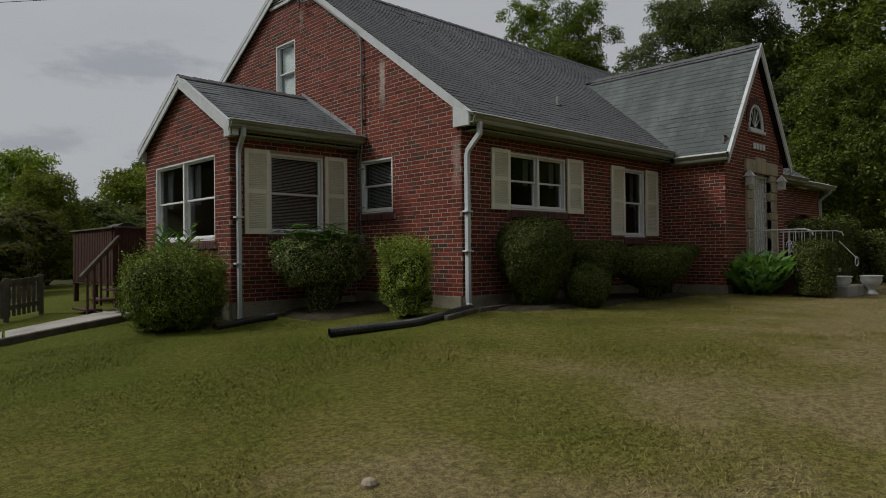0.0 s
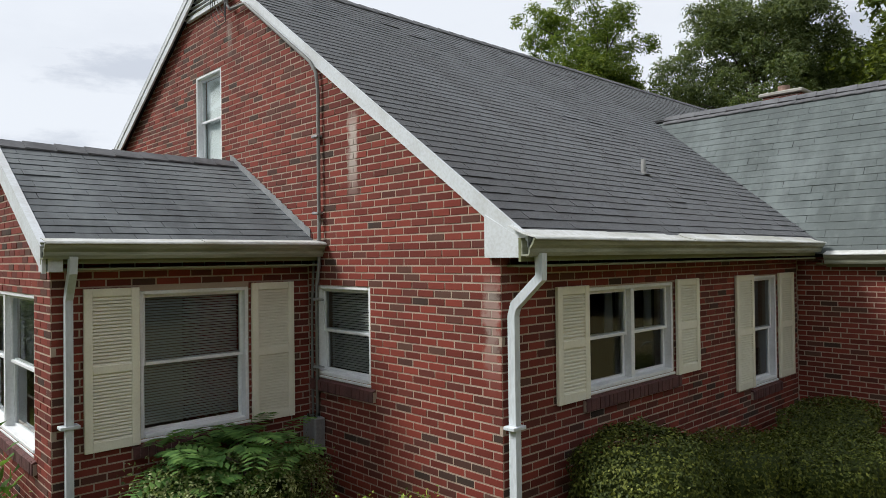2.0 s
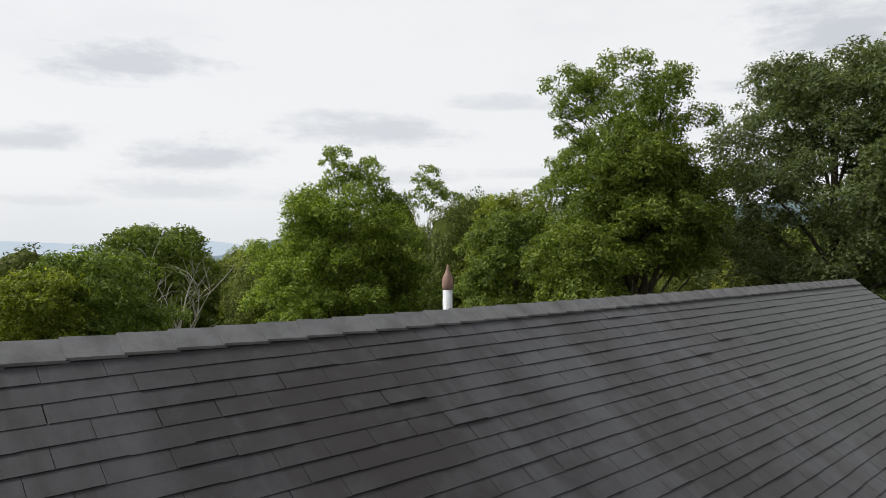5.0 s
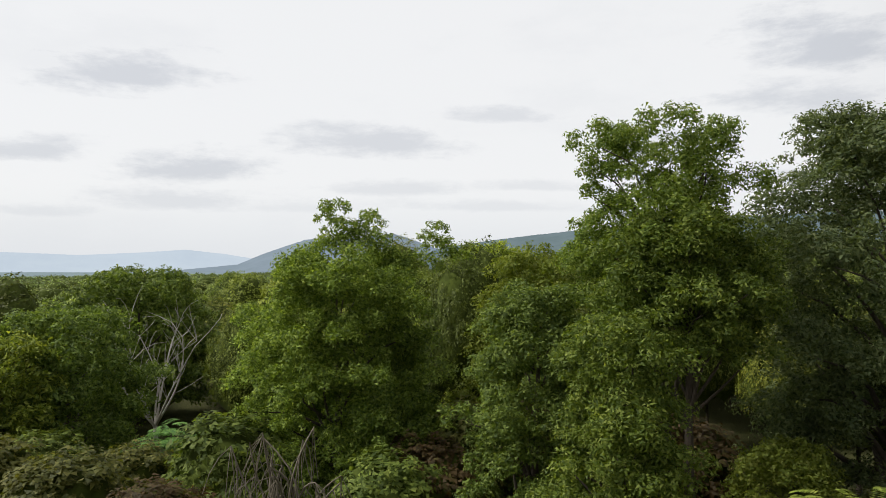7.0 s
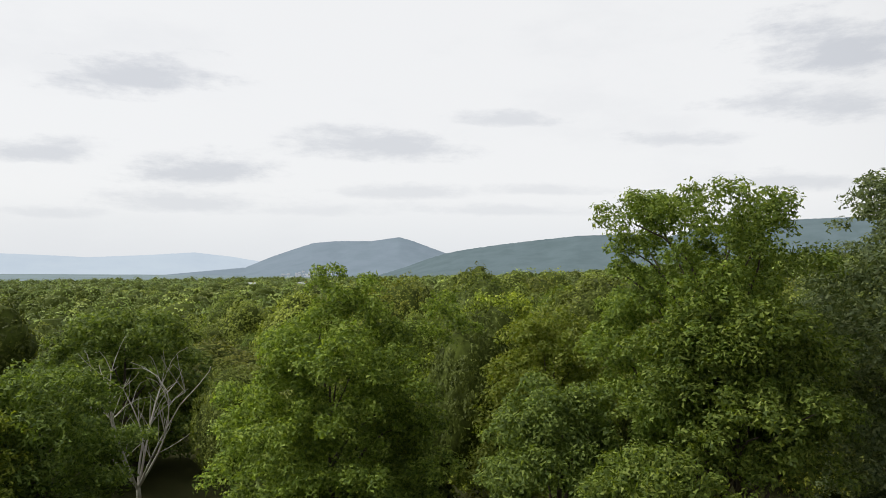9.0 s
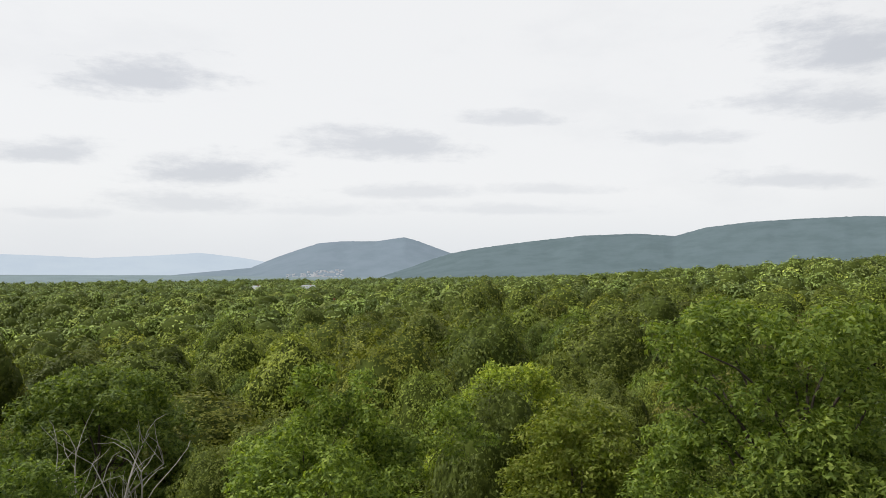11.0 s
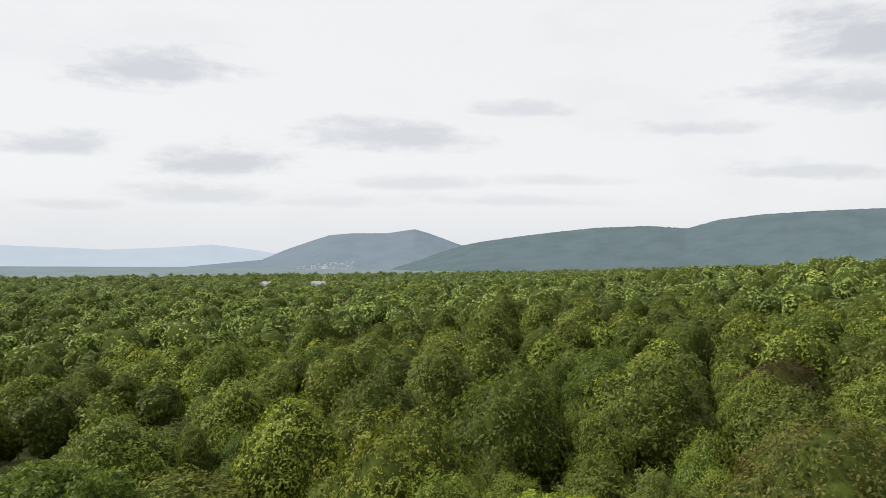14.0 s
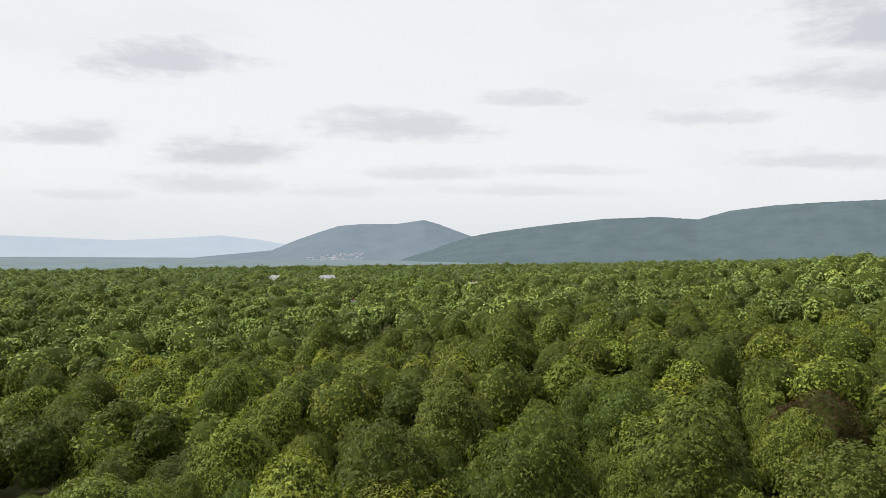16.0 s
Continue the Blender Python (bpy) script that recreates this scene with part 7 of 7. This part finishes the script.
# ---------------- drain pipes and edging ----------------
def corrugated(label, pts, r, seed):
    """A ribbed flexible pipe along a smooth line."""
    P = [Vector(p) for p in pts]
    line = []
    for i in range(len(P) - 1):
        p0, p1, p2, p3 = P[max(i - 1, 0)], P[i], P[i + 1], P[min(i + 2, len(P) - 1)]
        n = max(2, int((p2 - p1).length / 0.0085))
        for k in range(n):
            t = k / n
            line.append(0.5 * ((2 * p1) + (p2 - p0) * t + (2 * p0 - 5 * p1 + 4 * p2 - p3) * t * t + (3 * p1 - p0 - 3 * p2 + p3) * t ** 3))
    g = Geo()
    g.tube(line, [r * (1.0 if i % 3 else 0.86) for i in range(len(line))], 10, cap=False)
    tagged(part("drain_pipe", g, M_BLACKP, None, ""), label, "pipe", group="drain pipes")


corrugated("black corrugated drain pipe lying on the lawn", [(0.0, -0.16, 0.02), (-0.28, -0.30, 0.02), (-0.83, -0.46, -0.01), (-1.42, -0.60, -0.05), (-1.80, -0.56, -0.07), (-2.19, -0.42, -0.09), (-2.65, -0.27, -0.12)], 0.065, 1)
corrugated("short black corrugated drain pipe by the wall", [(-3.12, 1.93, -0.16), (-2.80, 2.0, -0.14), (-2.45, 2.06, -0.11), (-2.07, 2.04, -0.08)], 0.055, 2)
for (a, b) in (((-0.95, -0.62), (-0.15, -0.42)), ((-0.12, -0.47), (0.62, -0.40))):
    m = look((a[0], a[1], gz(*a) + 0.03), (b[0], b[1], gz(*b) + 0.03))
    L = math.hypot(b[0] - a[0], b[1] - a[1])
    tagged(part("edging_timber", Geo().soft(-0.04, -0.035, -L, 0.04, 0.035, 0.0, 0.01, m), M_TIMBER), "weathered timber edging beside the drain pipe", "timber", group="edging timbers")
tagged(part("field_stone", Geo().lathe([(0.01, -0.03), (0.045, -0.01), (0.05, 0.02), (0.035, 0.04), (0.01, 0.05)], (-5.17, -4.39, gz(-5.17, -4.39)), 9), M_STONE), "small pale stone lying in the lawn", "stone")

# ---------------- walkway, deck, fence at the back corner ----------------
for a, b, c, d in (((-9.0, 1.9), (-5.4, 3.75), (-5.1, 5.3), (-9.0, 3.4)), ((-5.35, 3.78), (-3.0, 5.1), (-2.9, 6.9), (-5.05, 5.35))):
    gg = Geo()
    gg.hexa([Vector((x, y, gz(x, y) - 0.15)) for x, y in (a, b, c, d)] + [Vector((x, y, gz(x, y) + 0.025)) for x, y in (a, b, c, d)])
    tagged(part("walkway", gg, M_CONC), "pale concrete walk slab along the lawn", "walkway", kind="structure")
m = look((-9.0, 1.75, gz(-9, 1.75) + 0.03), (-3.0, 4.95, gz(-3, 4.95) + 0.05))
tagged(part("kerb", Geo().soft(-0.05, -0.06, -6.8, 0.05, 0.06, 0, 0.012, m), M_TIMBER), "grey timber kerb between lawn and walk", "kerb", kind="structure")

deck = thing("deck", "dark brown stained deck with a board railing", "deck", (0, 0, 0))
DX, DY0, DY1, DZ = -2.70, 7.45, 10.35, 0.42
part("floor", Geo().soft(DX, DY0, DZ - 0.16, -0.3, DY1, DZ, 0.01), M_DECK, deck)
for x, y in ((DX + 0.05, DY0 + 0.05), (DX + 0.05, DY1 - 0.05), (DX + 0.05, (DY0 + DY1) / 2), (-1.75, DY0 + 0.05)):
    part("post", Geo().soft(x - 0.05, y - 0.05, -1.2, x + 0.05, y + 0.05, 1.50, 0.008), M_DECK, deck)
part("top_rail", Geo().soft(DX - 0.06, DY0 - 0.05, 1.46, DX + 0.10, DY1 + 0.05, 1.50, 0.008), M_TIMBER, deck)
part("top_rail", Geo().soft(DX + 0.10, DY0 - 0.06, 1.46, -1.70, DY0 + 0.10, 1.50, 0.008), M_TIMBER, deck)
part("low_rail", Geo().soft(DX, DY0, DZ + 0.05, DX + 0.05, DY1, DZ + 0.13, 0.006), M_DECK, deck)
y = DY0 + 0.12
while y < DY1 - 0.05:
    part("baluster", Geo().soft(DX - 0.015, y, DZ - 0.10, DX + 0.022, y + 0.085, 1.455, 0.005), M_DECK, deck)
    y += 0.115
x = DX + 0.10
while x < -1.8:
    part("baluster", Geo().soft(x, DY0 - 0.012, DZ - 0.10, x + 0.09, DY0 + 0.02, 1.455, 0.005), M_DECK, deck)
    x += 0.105
for i in range(4):
    part("step", Geo().soft(-3.0 - 0.26 * i, 6.55, DZ - 0.18 * (i + 1) - 0.04, -2.70 - 0.26 * i, 7.40, DZ - 0.18 * (i + 1), 0.008), M_DECK, deck)
m = look((-2.62, 7.40, 1.28), (-3.75, 6.2, 0.42))
part("stair_rail", Geo().soft(-0.03, -0.05, -1.75, 0.03, 0.05, 0.0, 0.008, m), M_TIMBER, deck)
for i in range(6):
    t = i / 6
    part("stair_baluster", Geo().soft(-2.66 - 1.05 * t, 7.32 - 1.1 * t, 0.35 - 0.85 * t, -2.62 - 1.05 * t, 7.36 - 1.1 * t, 1.24 - 0.80 * t, 0.005), M_DECK, deck)

grill = thing("barbecue_grill", "black covered barbecue grill on the deck", "grill", (-2.25, 8.35, DZ))
body = Geo()
prof = [(-0.24, 0.80), (0.24, 0.80), (0.26, 0.98), (0.20, 1.12), (0.08, 1.18), (-0.08, 1.18), (-0.20, 1.12), (-0.26, 0.98)]
body.prism([(x, -0.35, z) for x, z in prof], (0, 0, 0), (0, 0.7, 0))
part("hood", body, M_CABLE, grill)
for sx in (-0.2, 0.2):
    for sy in (-0.28, 0.28):
        part("leg", Geo().soft(sx - 0.02, sy - 0.02, 0.0, sx + 0.02, sy + 0.02, 0.80, 0.004), M_CABLE, grill)

fence = thing("fence", "low dark weathered wooden fence below the deck", "fence")
pts = [(-6.6, 5.9), (-5.6, 6.5), (-4.7, 7.1), (-3.95, 7.9)]
for (x, y) in pts:
    part("post", Geo().soft(x - 0.045, y - 0.045, gz(x, y) - 0.2, x + 0.045, y + 0.045, gz(x, y) + 0.80, 0.008), M_TIMBER, fence)
for a, b in zip(pts, pts[1:]):
    for h in (0.25, 0.72):
        m = look((a[0], a[1], gz(*a) + h), (b[0], b[1], gz(*b) + h))
        L = math.hypot(b[0] - a[0], b[1] - a[1])
        part("rail", Geo().soft(-0.02, -0.045, -L, 0.02, 0.045, 0.0, 0.006, m), M_TIMBER, fence)
    for k in range(7):
        t = (k + 0.5) / 7
        x, y = a[0] + (b[0] - a[0]) * t, a[1] + (b[1] - a[1]) * t
        part("picket", Geo().soft(x - 0.03, y - 0.012, gz(x, y) + 0.08, x + 0.03, y + 0.012, gz(x, y) + 0.76, 0.005), M_TIMBER, fence)

# ---------------- meter, conduit and service cable on the gable ----------------
meter = thing("electric_meter", "grey electric meter box low on the gable wall", "meter", (0, 0, 0))
part("box", Geo().soft(-0.14, 2.44, 0.88, -0.012, 2.68, 1.20, 0.012), M_GALV, meter)
part("dial", Geo().lathe([(0.0, 0.0), (0.07, 0.0), (0.07, 0.03), (0.0, 0.04)], (-0.08, 2.56, 1.20), 14), M_GLASS, meter)
conduit = thing("conduit", "grey metal conduit up the gable to the service head", "conduit")
part("pipe", Geo().tube([(-0.035, 2.55, 1.2), (-0.035, 2.55, 2.55), (-0.05, 2.48, 2.75), (-0.05, 2.47, 3.1), (-0.04, 2.48, 4.58), (-0.050, 2.50, 4.78), (-0.064, 2.60, 4.92), (-0.064, 4.02, 5.93), (-0.064, 4.12, 5.94), (-0.064, 4.40, 5.96), (-0.064, 4.48, 6.04), (-0.064, 4.50, 6.16)], 0.019, 8), M_CONDUIT, conduit, "", True)
part("thin_pipe", Geo().tube([(-0.025, 2.66, 0.4), (-0.025, 2.66, 2.3), (-0.03, 2.62, 2.7), (-0.03, 2.60, 2.85)], 0.014, 7), M_CONDUIT, conduit, "", True)
part("service_head", Geo().lathe([(0.03, 0), (0.055, 0.02), (0.06, 0.08), (0.03, 0.13)], (-0.09, 4.52, 6.12), 12), M_CONDUIT, conduit)
for z in (1.7, 2.4, 3.3, 4.1):
    part("clip", Geo().soft(-0.075, 2.45, z, -0.01, 2.57, z + 0.025, 0.004), M_GALV, conduit)
cable = thing("service_cable", "two drooping service cables to the gable peak", "cable")
for k, (dy, dz) in enumerate(((0.0, 0.0), (0.06, -0.08))):
    a, b = Vector((-0.2, 4.6 + dy, 6.42 + dz)), Vector((-26, 34, 9.0 + dz))
    part("wire", Geo().tube([a + (b - a) * t + Vector((0, 0, -1.0 * math.sin(math.pi * t))) for t in lin(0, 1, 24)], 0.007, 5), M_CABLE, cable)
part("insulator", Geo().soft(-0.16, 4.50, 6.36, -0.06, 4.60, 6.50, 0.02), M_CABLE, cable, "black cable clamp at the rake")
for k in range(4):
    w = 0.05 + 0.035 * k
    pts = [(-0.13, 4.55, 6.38), (-0.16, 4.60 + w, 6.27), (-0.14, 4.52 + w * 1.6, 6.10 - 0.05 * k), (-0.15, 4.40 + w, 5.93 - 0.06 * k), (-0.13, 4.44 - w * 0.3, 5.88 - 0.03 * k), (-0.12, 4.46 - w * 0.4, 6.02), (-0.10, 4.50, 6.18)]
    fine_pts = [tuple(np.array(p) + (np.array(q) - np.array(p)) * f) for p, q in zip(pts, pts[1:]) for f in (0.0, 0.5)] + [pts[-1]]
    part("drip_loop", Geo().tube(fine_pts, 0.005, 5), M_CABLE, cable)

# ---------------- entrance stoop ----------------
stoop = thing("stoop", "brick entrance stoop with concrete top and steps", "steps")
part("base", Geo().soft(7.0, -2.62, -0.3, 9.0, -1.412, 0.38, 0.01), M_SILL, stoop)
part("top", Geo().soft(6.97, -2.66, 0.38, 9.03, -1.412, 0.46, 0.012), M_CONC, stoop)
for i in range(2):
    part("step", Geo().soft(7.4, -2.95 - 0.3 * i, -0.3, 8.6, -2.66 - 0.3 * i, 0.30 - 0.16 * i, 0.012), M_CONC, stoop)
rail = thing("iron_railing", "white scrolled wrought iron railing round the stoop", "railing")
for x in (8.92, 7.06):
    y_end = -2.60
    part("hand_rail", Geo().tube([(x, -1.43, 1.28), (x, y_end, 1.28), (x, y_end - 0.12, 1.24), (x, y_end - 0.14, 1.16)], 0.016, 7), M_IRON, rail)
    part("bottom_rail", Geo().tube([(x, -1.43, 0.56), (x, y_end, 0.56)], 0.012, 6), M_IRON, rail)
    y = -1.50
    while y > y_end:
        part("bar", Geo().tube([(x, y, 0.47), (x, y, 1.28)], 0.008, 6), M_IRON, rail)
        y -= 0.115
    for y in (-1.72, -2.30):
        part("scroll", Geo().tube([(x, y + 0.07 * (1 - t * 0.12) * math.cos(t * 1.2), 0.92 + (0.16 - 0.012 * t) * math.sin(t * 1.2)) for t in lin(0, 8, 30)], 0.007, 5), M_IRON, rail)
part("step_scroll", Geo().tube([(8.7 - 0.02 * t, -2.72 - 0.06 * t, 1.05 - 0.06 * t) for t in lin(0, 6, 8)] + [(8.45 + 0.10 * math.cos(t), -3.12, 0.62 + 0.10 * math.sin(t)) for t in lin(0.5, 6.5, 16)], 0.012, 6), M_IRON, rail)
for x, y, s in ((7.62, -3.05, 1.0), (8.55, -3.35, 1.0)):
    urn = thing("planter_urn", "white painted garden urn by the steps", "planter", (x, y, gz(x, y)), "urns by the steps")
    part("pot", Geo().lathe([(0.13, 0.0), (0.14, 0.03), (0.07, 0.08), (0.06, 0.12), (0.15, 0.20), (0.20, 0.30), (0.19, 0.36), (0.22, 0.39), (0.20, 0.40), (0.16, 0.34)], (0, 0, 0), 18), M_WHITE, urn, "", True)
for x in (7.03, 8.78):
    lamp = thing("wall_lantern", "white house-shaped wall lantern beside the door", "lantern", (x, -1.41, 2.36), "lanterns beside the door")
    part("cage", Geo().soft(-0.07, -0.20, -0.12, 0.07, -0.06, 0.06, 0.01), M_IRON, lamp)
    part("roof", Geo().add([(-0.10, -0.23, 0.06), (0.10, -0.23, 0.06), (0.10, -0.03, 0.06), (-0.10, -0.03, 0.06), (0, -0.13, 0.22)], [(0, 1, 4), (1, 2, 4), (2, 3, 4), (3, 0, 4), (3, 2, 1, 0)]), M_IRON, lamp)
    part("bracket", Geo().tube([(0, 0.0, -0.02), (0, -0.07, -0.02)], 0.02, 6), M_IRON, lamp)

# ---------------- growth behind the house ----------------
frond_plant("sumac", "tall sumac with feathery leaves behind the house", (9.5, 11.0), 5.95, 1.0, 130, 0.60, 12, 0.24, 21, M_SUMAC, canes=7, category="tree")
frond_plant("sumac", "drooping yellow-green sumac at the house corner", (16.2, 7.9), 5.5, 1.9, 220, 0.55, 10, 0.17, 23, M_SUMAC, canes=9, category="tree")
frond_plant("sumac", "sumac with feathery leaves at the yard's edge", (13.6, 33.0), 3.4, 1.3, 90, 0.85, 9, 0.32, 22, M_FROND, canes=7, category="tree")
SHRUBS = []
for i, (mat, lab) in enumerate(((M_LEAFK, "green shrub of the undergrowth"), (M_LEAFO, "yellow-green shrub of the undergrowth"), (M_LEAFB, "brownish thicket of the undergrowth"))):
    SHRUBS.append(make_tree("shrub", lab, 300 + i, 3.0, 0.4, 1.0, 1.5, 0.6, 22, 200, 0.15, mat, lump=0.62, trunk_r=0.06, limbs=10, group="undergrowth", heart=0.8))
    SHRUBS[-1]["category"] = "shrub"
rng_s = np.random.default_rng(9)
spots = [(11.0, 30.0, 1.1, 1), (13.0, 26.5, 1.5, 0), (9.5, 24.0, 1.1, 2), (14.5, 30.5, 1.0, 1), (20.5, 21.5, 1.5, 1), (22.0, 20.0, 1.5, 2), (15.5, 21.0, 1.2, 0), (12.5, 19.0, 0.9, 1), (24.5, 11.0, 1.0, 1),
         (25.5, 9.0, 1.0, 1), (9.0, 33.5, 1.2, 0), (6.5, 31.0, 1.4, 1), (4.0, 28.5, 1.2, 0), (20.0, 33.0, 1.7, 0), (23.5, 29.0, 1.5, 0), (-3.5, 15.5, 0.8, 1), (-5.2, 14.0, 0.8, 0),
         (-2.0, 18.0, 0.9, 1), (-6.5, 17.5, 1.0, 0), (-4.0, 20.5, 1.1, 0), (-8.0, 21.0, 1.3, 1), (1.5, 24.0, 1.2, 0), (27.0, 16.0, 1.3, 2), (24.0, 17.0, 1.2, 0), (8.0, 27.5, 1.3, 1), (18.0, 21.0, 1.2, 2)]
for i, (x, y, s, k) in enumerate(spots):
    copy_thing(SHRUBS[k], stand(None, x, y, s * 1.05, s, i * 2.1, 0.05))
for t in SHRUBS:
    for o in (*t.children_recursive, t):
        bpy.data.objects.remove(o)


def dead_tree(name, label, at, h, spread, seed, mat, arms, r=0.14, droop=0.0, twigs=5, low=0.30):
    """A leafless tree: a short trunk, forked bare arms and twigs."""
    rng = np.random.default_rng(seed)
    x, y = at
    root = thing(name, label, "dead tree", (x, y, gz(x, y)))
    g = Geo()
    fork = h * low
    g.tube([(0, 0, -0.3), (0.05, 0.02, fork * 0.5), (0, 0.05, fork)], [r * 1.3, r, r * 0.85], 8)
    part("trunk", g, mat, root, "", True)
    for k in range(arms):
        a = k * 6.28 / arms + rng.uniform(-0.4, 0.4)
        q = spread * rng.uniform(0.35, 1.0)
        tip = (q * math.cos(a), q * math.sin(a), h * rng.uniform(0.72, 1.0) - droop * q)
        g = Geo()
        pts = limb(g, rng, (0, 0.03, fork * rng.uniform(0.7, 1.0)), tip, r * 0.55, 0.02, 0.16, 7)
        for _ in range(twigs):
            p = pts[int(rng.integers(2, 7))]
            e = p + Vector((rng.normal(0, 0.25 * spread), rng.normal(0, 0.25 * spread), rng.uniform(0.1, 0.3) * h * (1 - 2.4 * droop)))
            limb(g, rng, p, e, r * 0.16, 0.010, 0.15, 4, 5)
        part("bough", g, mat, root, "", True)
    return root


dead_tree("dead_tree", "bleached leafless tree with forked bare boughs", (17.3, 43.9), 7.6, 3.7, 41, M_DEADW, 8, 0.13, twigs=8, low=0.16)
dead_tree("vine_snag", "grey snag hung with dry drooping vines", (11.9, 20.7), 5.9, 1.6, 42, M_TWIG, 14, 0.07, 0.9, 12)
dead_tree("vine_snag", "bare brown saplings under the oaks", (20.4, 19.4), 4.6, 1.2, 43, M_TWIG, 10, 0.06, 0.0, 6)

# ---------------- grass blades of the mown lawn ----------------
rng = np.random.default_rng(3)
def blades(n, x0, x1, y0, y1):
    x, y = rng.uniform(x0, x1, n), rng.uniform(y0, y1, n)
    keep = ~((y > -0.02) & (x > -0.05)) & ~((x > BX - 0.05) & (y > BY0 - 0.1) & (x < 0.1)) & ~((x > WX0 - 0.1) & (y > WY - 0.1))
    edge = 0.18 * np.sin(x * 2.3) + 0.12 * np.sin(x * 5.1 + 1.0) + rng.normal(0, 0.10, n)
    keep &= ~((x > 0.0) & (x < 5.8) & (y > -1.22 + edge)) & ~((x > -1.95) & (x < 0) & (y > 1.0 + edge)) & ~((y > 3.2 + 0.53 * (x + 6)) & (x < -2.4))
    x, y = x[keep], y[keep]
    z = ground_z(x, y)
    m = len(x)
    a = rng.uniform(0, 6.28, m)
    h = rng.uniform(0.004, 0.024, m)
    w = rng.uniform(0.0022, 0.0048, m)
    v = np.empty((m, 3, 3))
    v[:, 0] = np.stack([x - np.cos(a) * w, y - np.sin(a) * w, z - 0.008], 1)
    v[:, 1] = np.stack([x + np.cos(a) * w, y + np.sin(a) * w, z - 0.008], 1)
    v[:, 2] = np.stack([x + rng.normal(0, 0.030, m), y + rng.normal(0, 0.030, m), z + h], 1)
    return v.reshape(-1, 3)


bl = np.vstack([blades(230000, -6.6, 3.5, -7.0, 2.6), blades(110000, -1.0, 11.0, -7.5, -0.9), blades(25000, -9.0, -3.0, -4.0, 4.5)])
tagged(new("grass", quads_mesh("grass", bl, M_BLADE, 3)), "short mown grass, green to straw yellow", "grass", kind="stuff")
# ---------------- single bricks and shingles where the camera passes closest ----------------
one = Geo()
flat = Plane((0, 0, 0), (1, 0, 0), (0, 1, 0))
brick_box(one, flat, 0.0, BL - JOINT, 0.0, BH - JOINT, 0.004)
brick_me = one.mesh("brick", M_BRICK1)
for wall, pl, p, z in ALL_SINGLE:
    ob = new("brick", brick_me)
    ob.parent = wall
    m = pl.m.copy()
    m.translation = pl.p(p, z, rng_b.uniform(-0.002, 0.002))
    ob.matrix_basis = m
tab = Geo()
tab.add([(0.002, 0, 0), (TAB - 0.002, 0, 0), (TAB - 0.002, 0, 0.008), (0.002, 0, 0.008), (TAB - 0.003, EXPO + 0.012, 0.002), (0.003, EXPO + 0.012, 0.002)], [(0, 1, 2, 3), (3, 2, 4, 5), (1, 4, 2), (0, 3, 5)])
tab_me = tab.mesh("shingle", M_ROOF1)
for face, m in SINGLE_TABS:
    ob = new("shingle", tab_me)
    ob.parent = face
    ob.matrix_basis = m
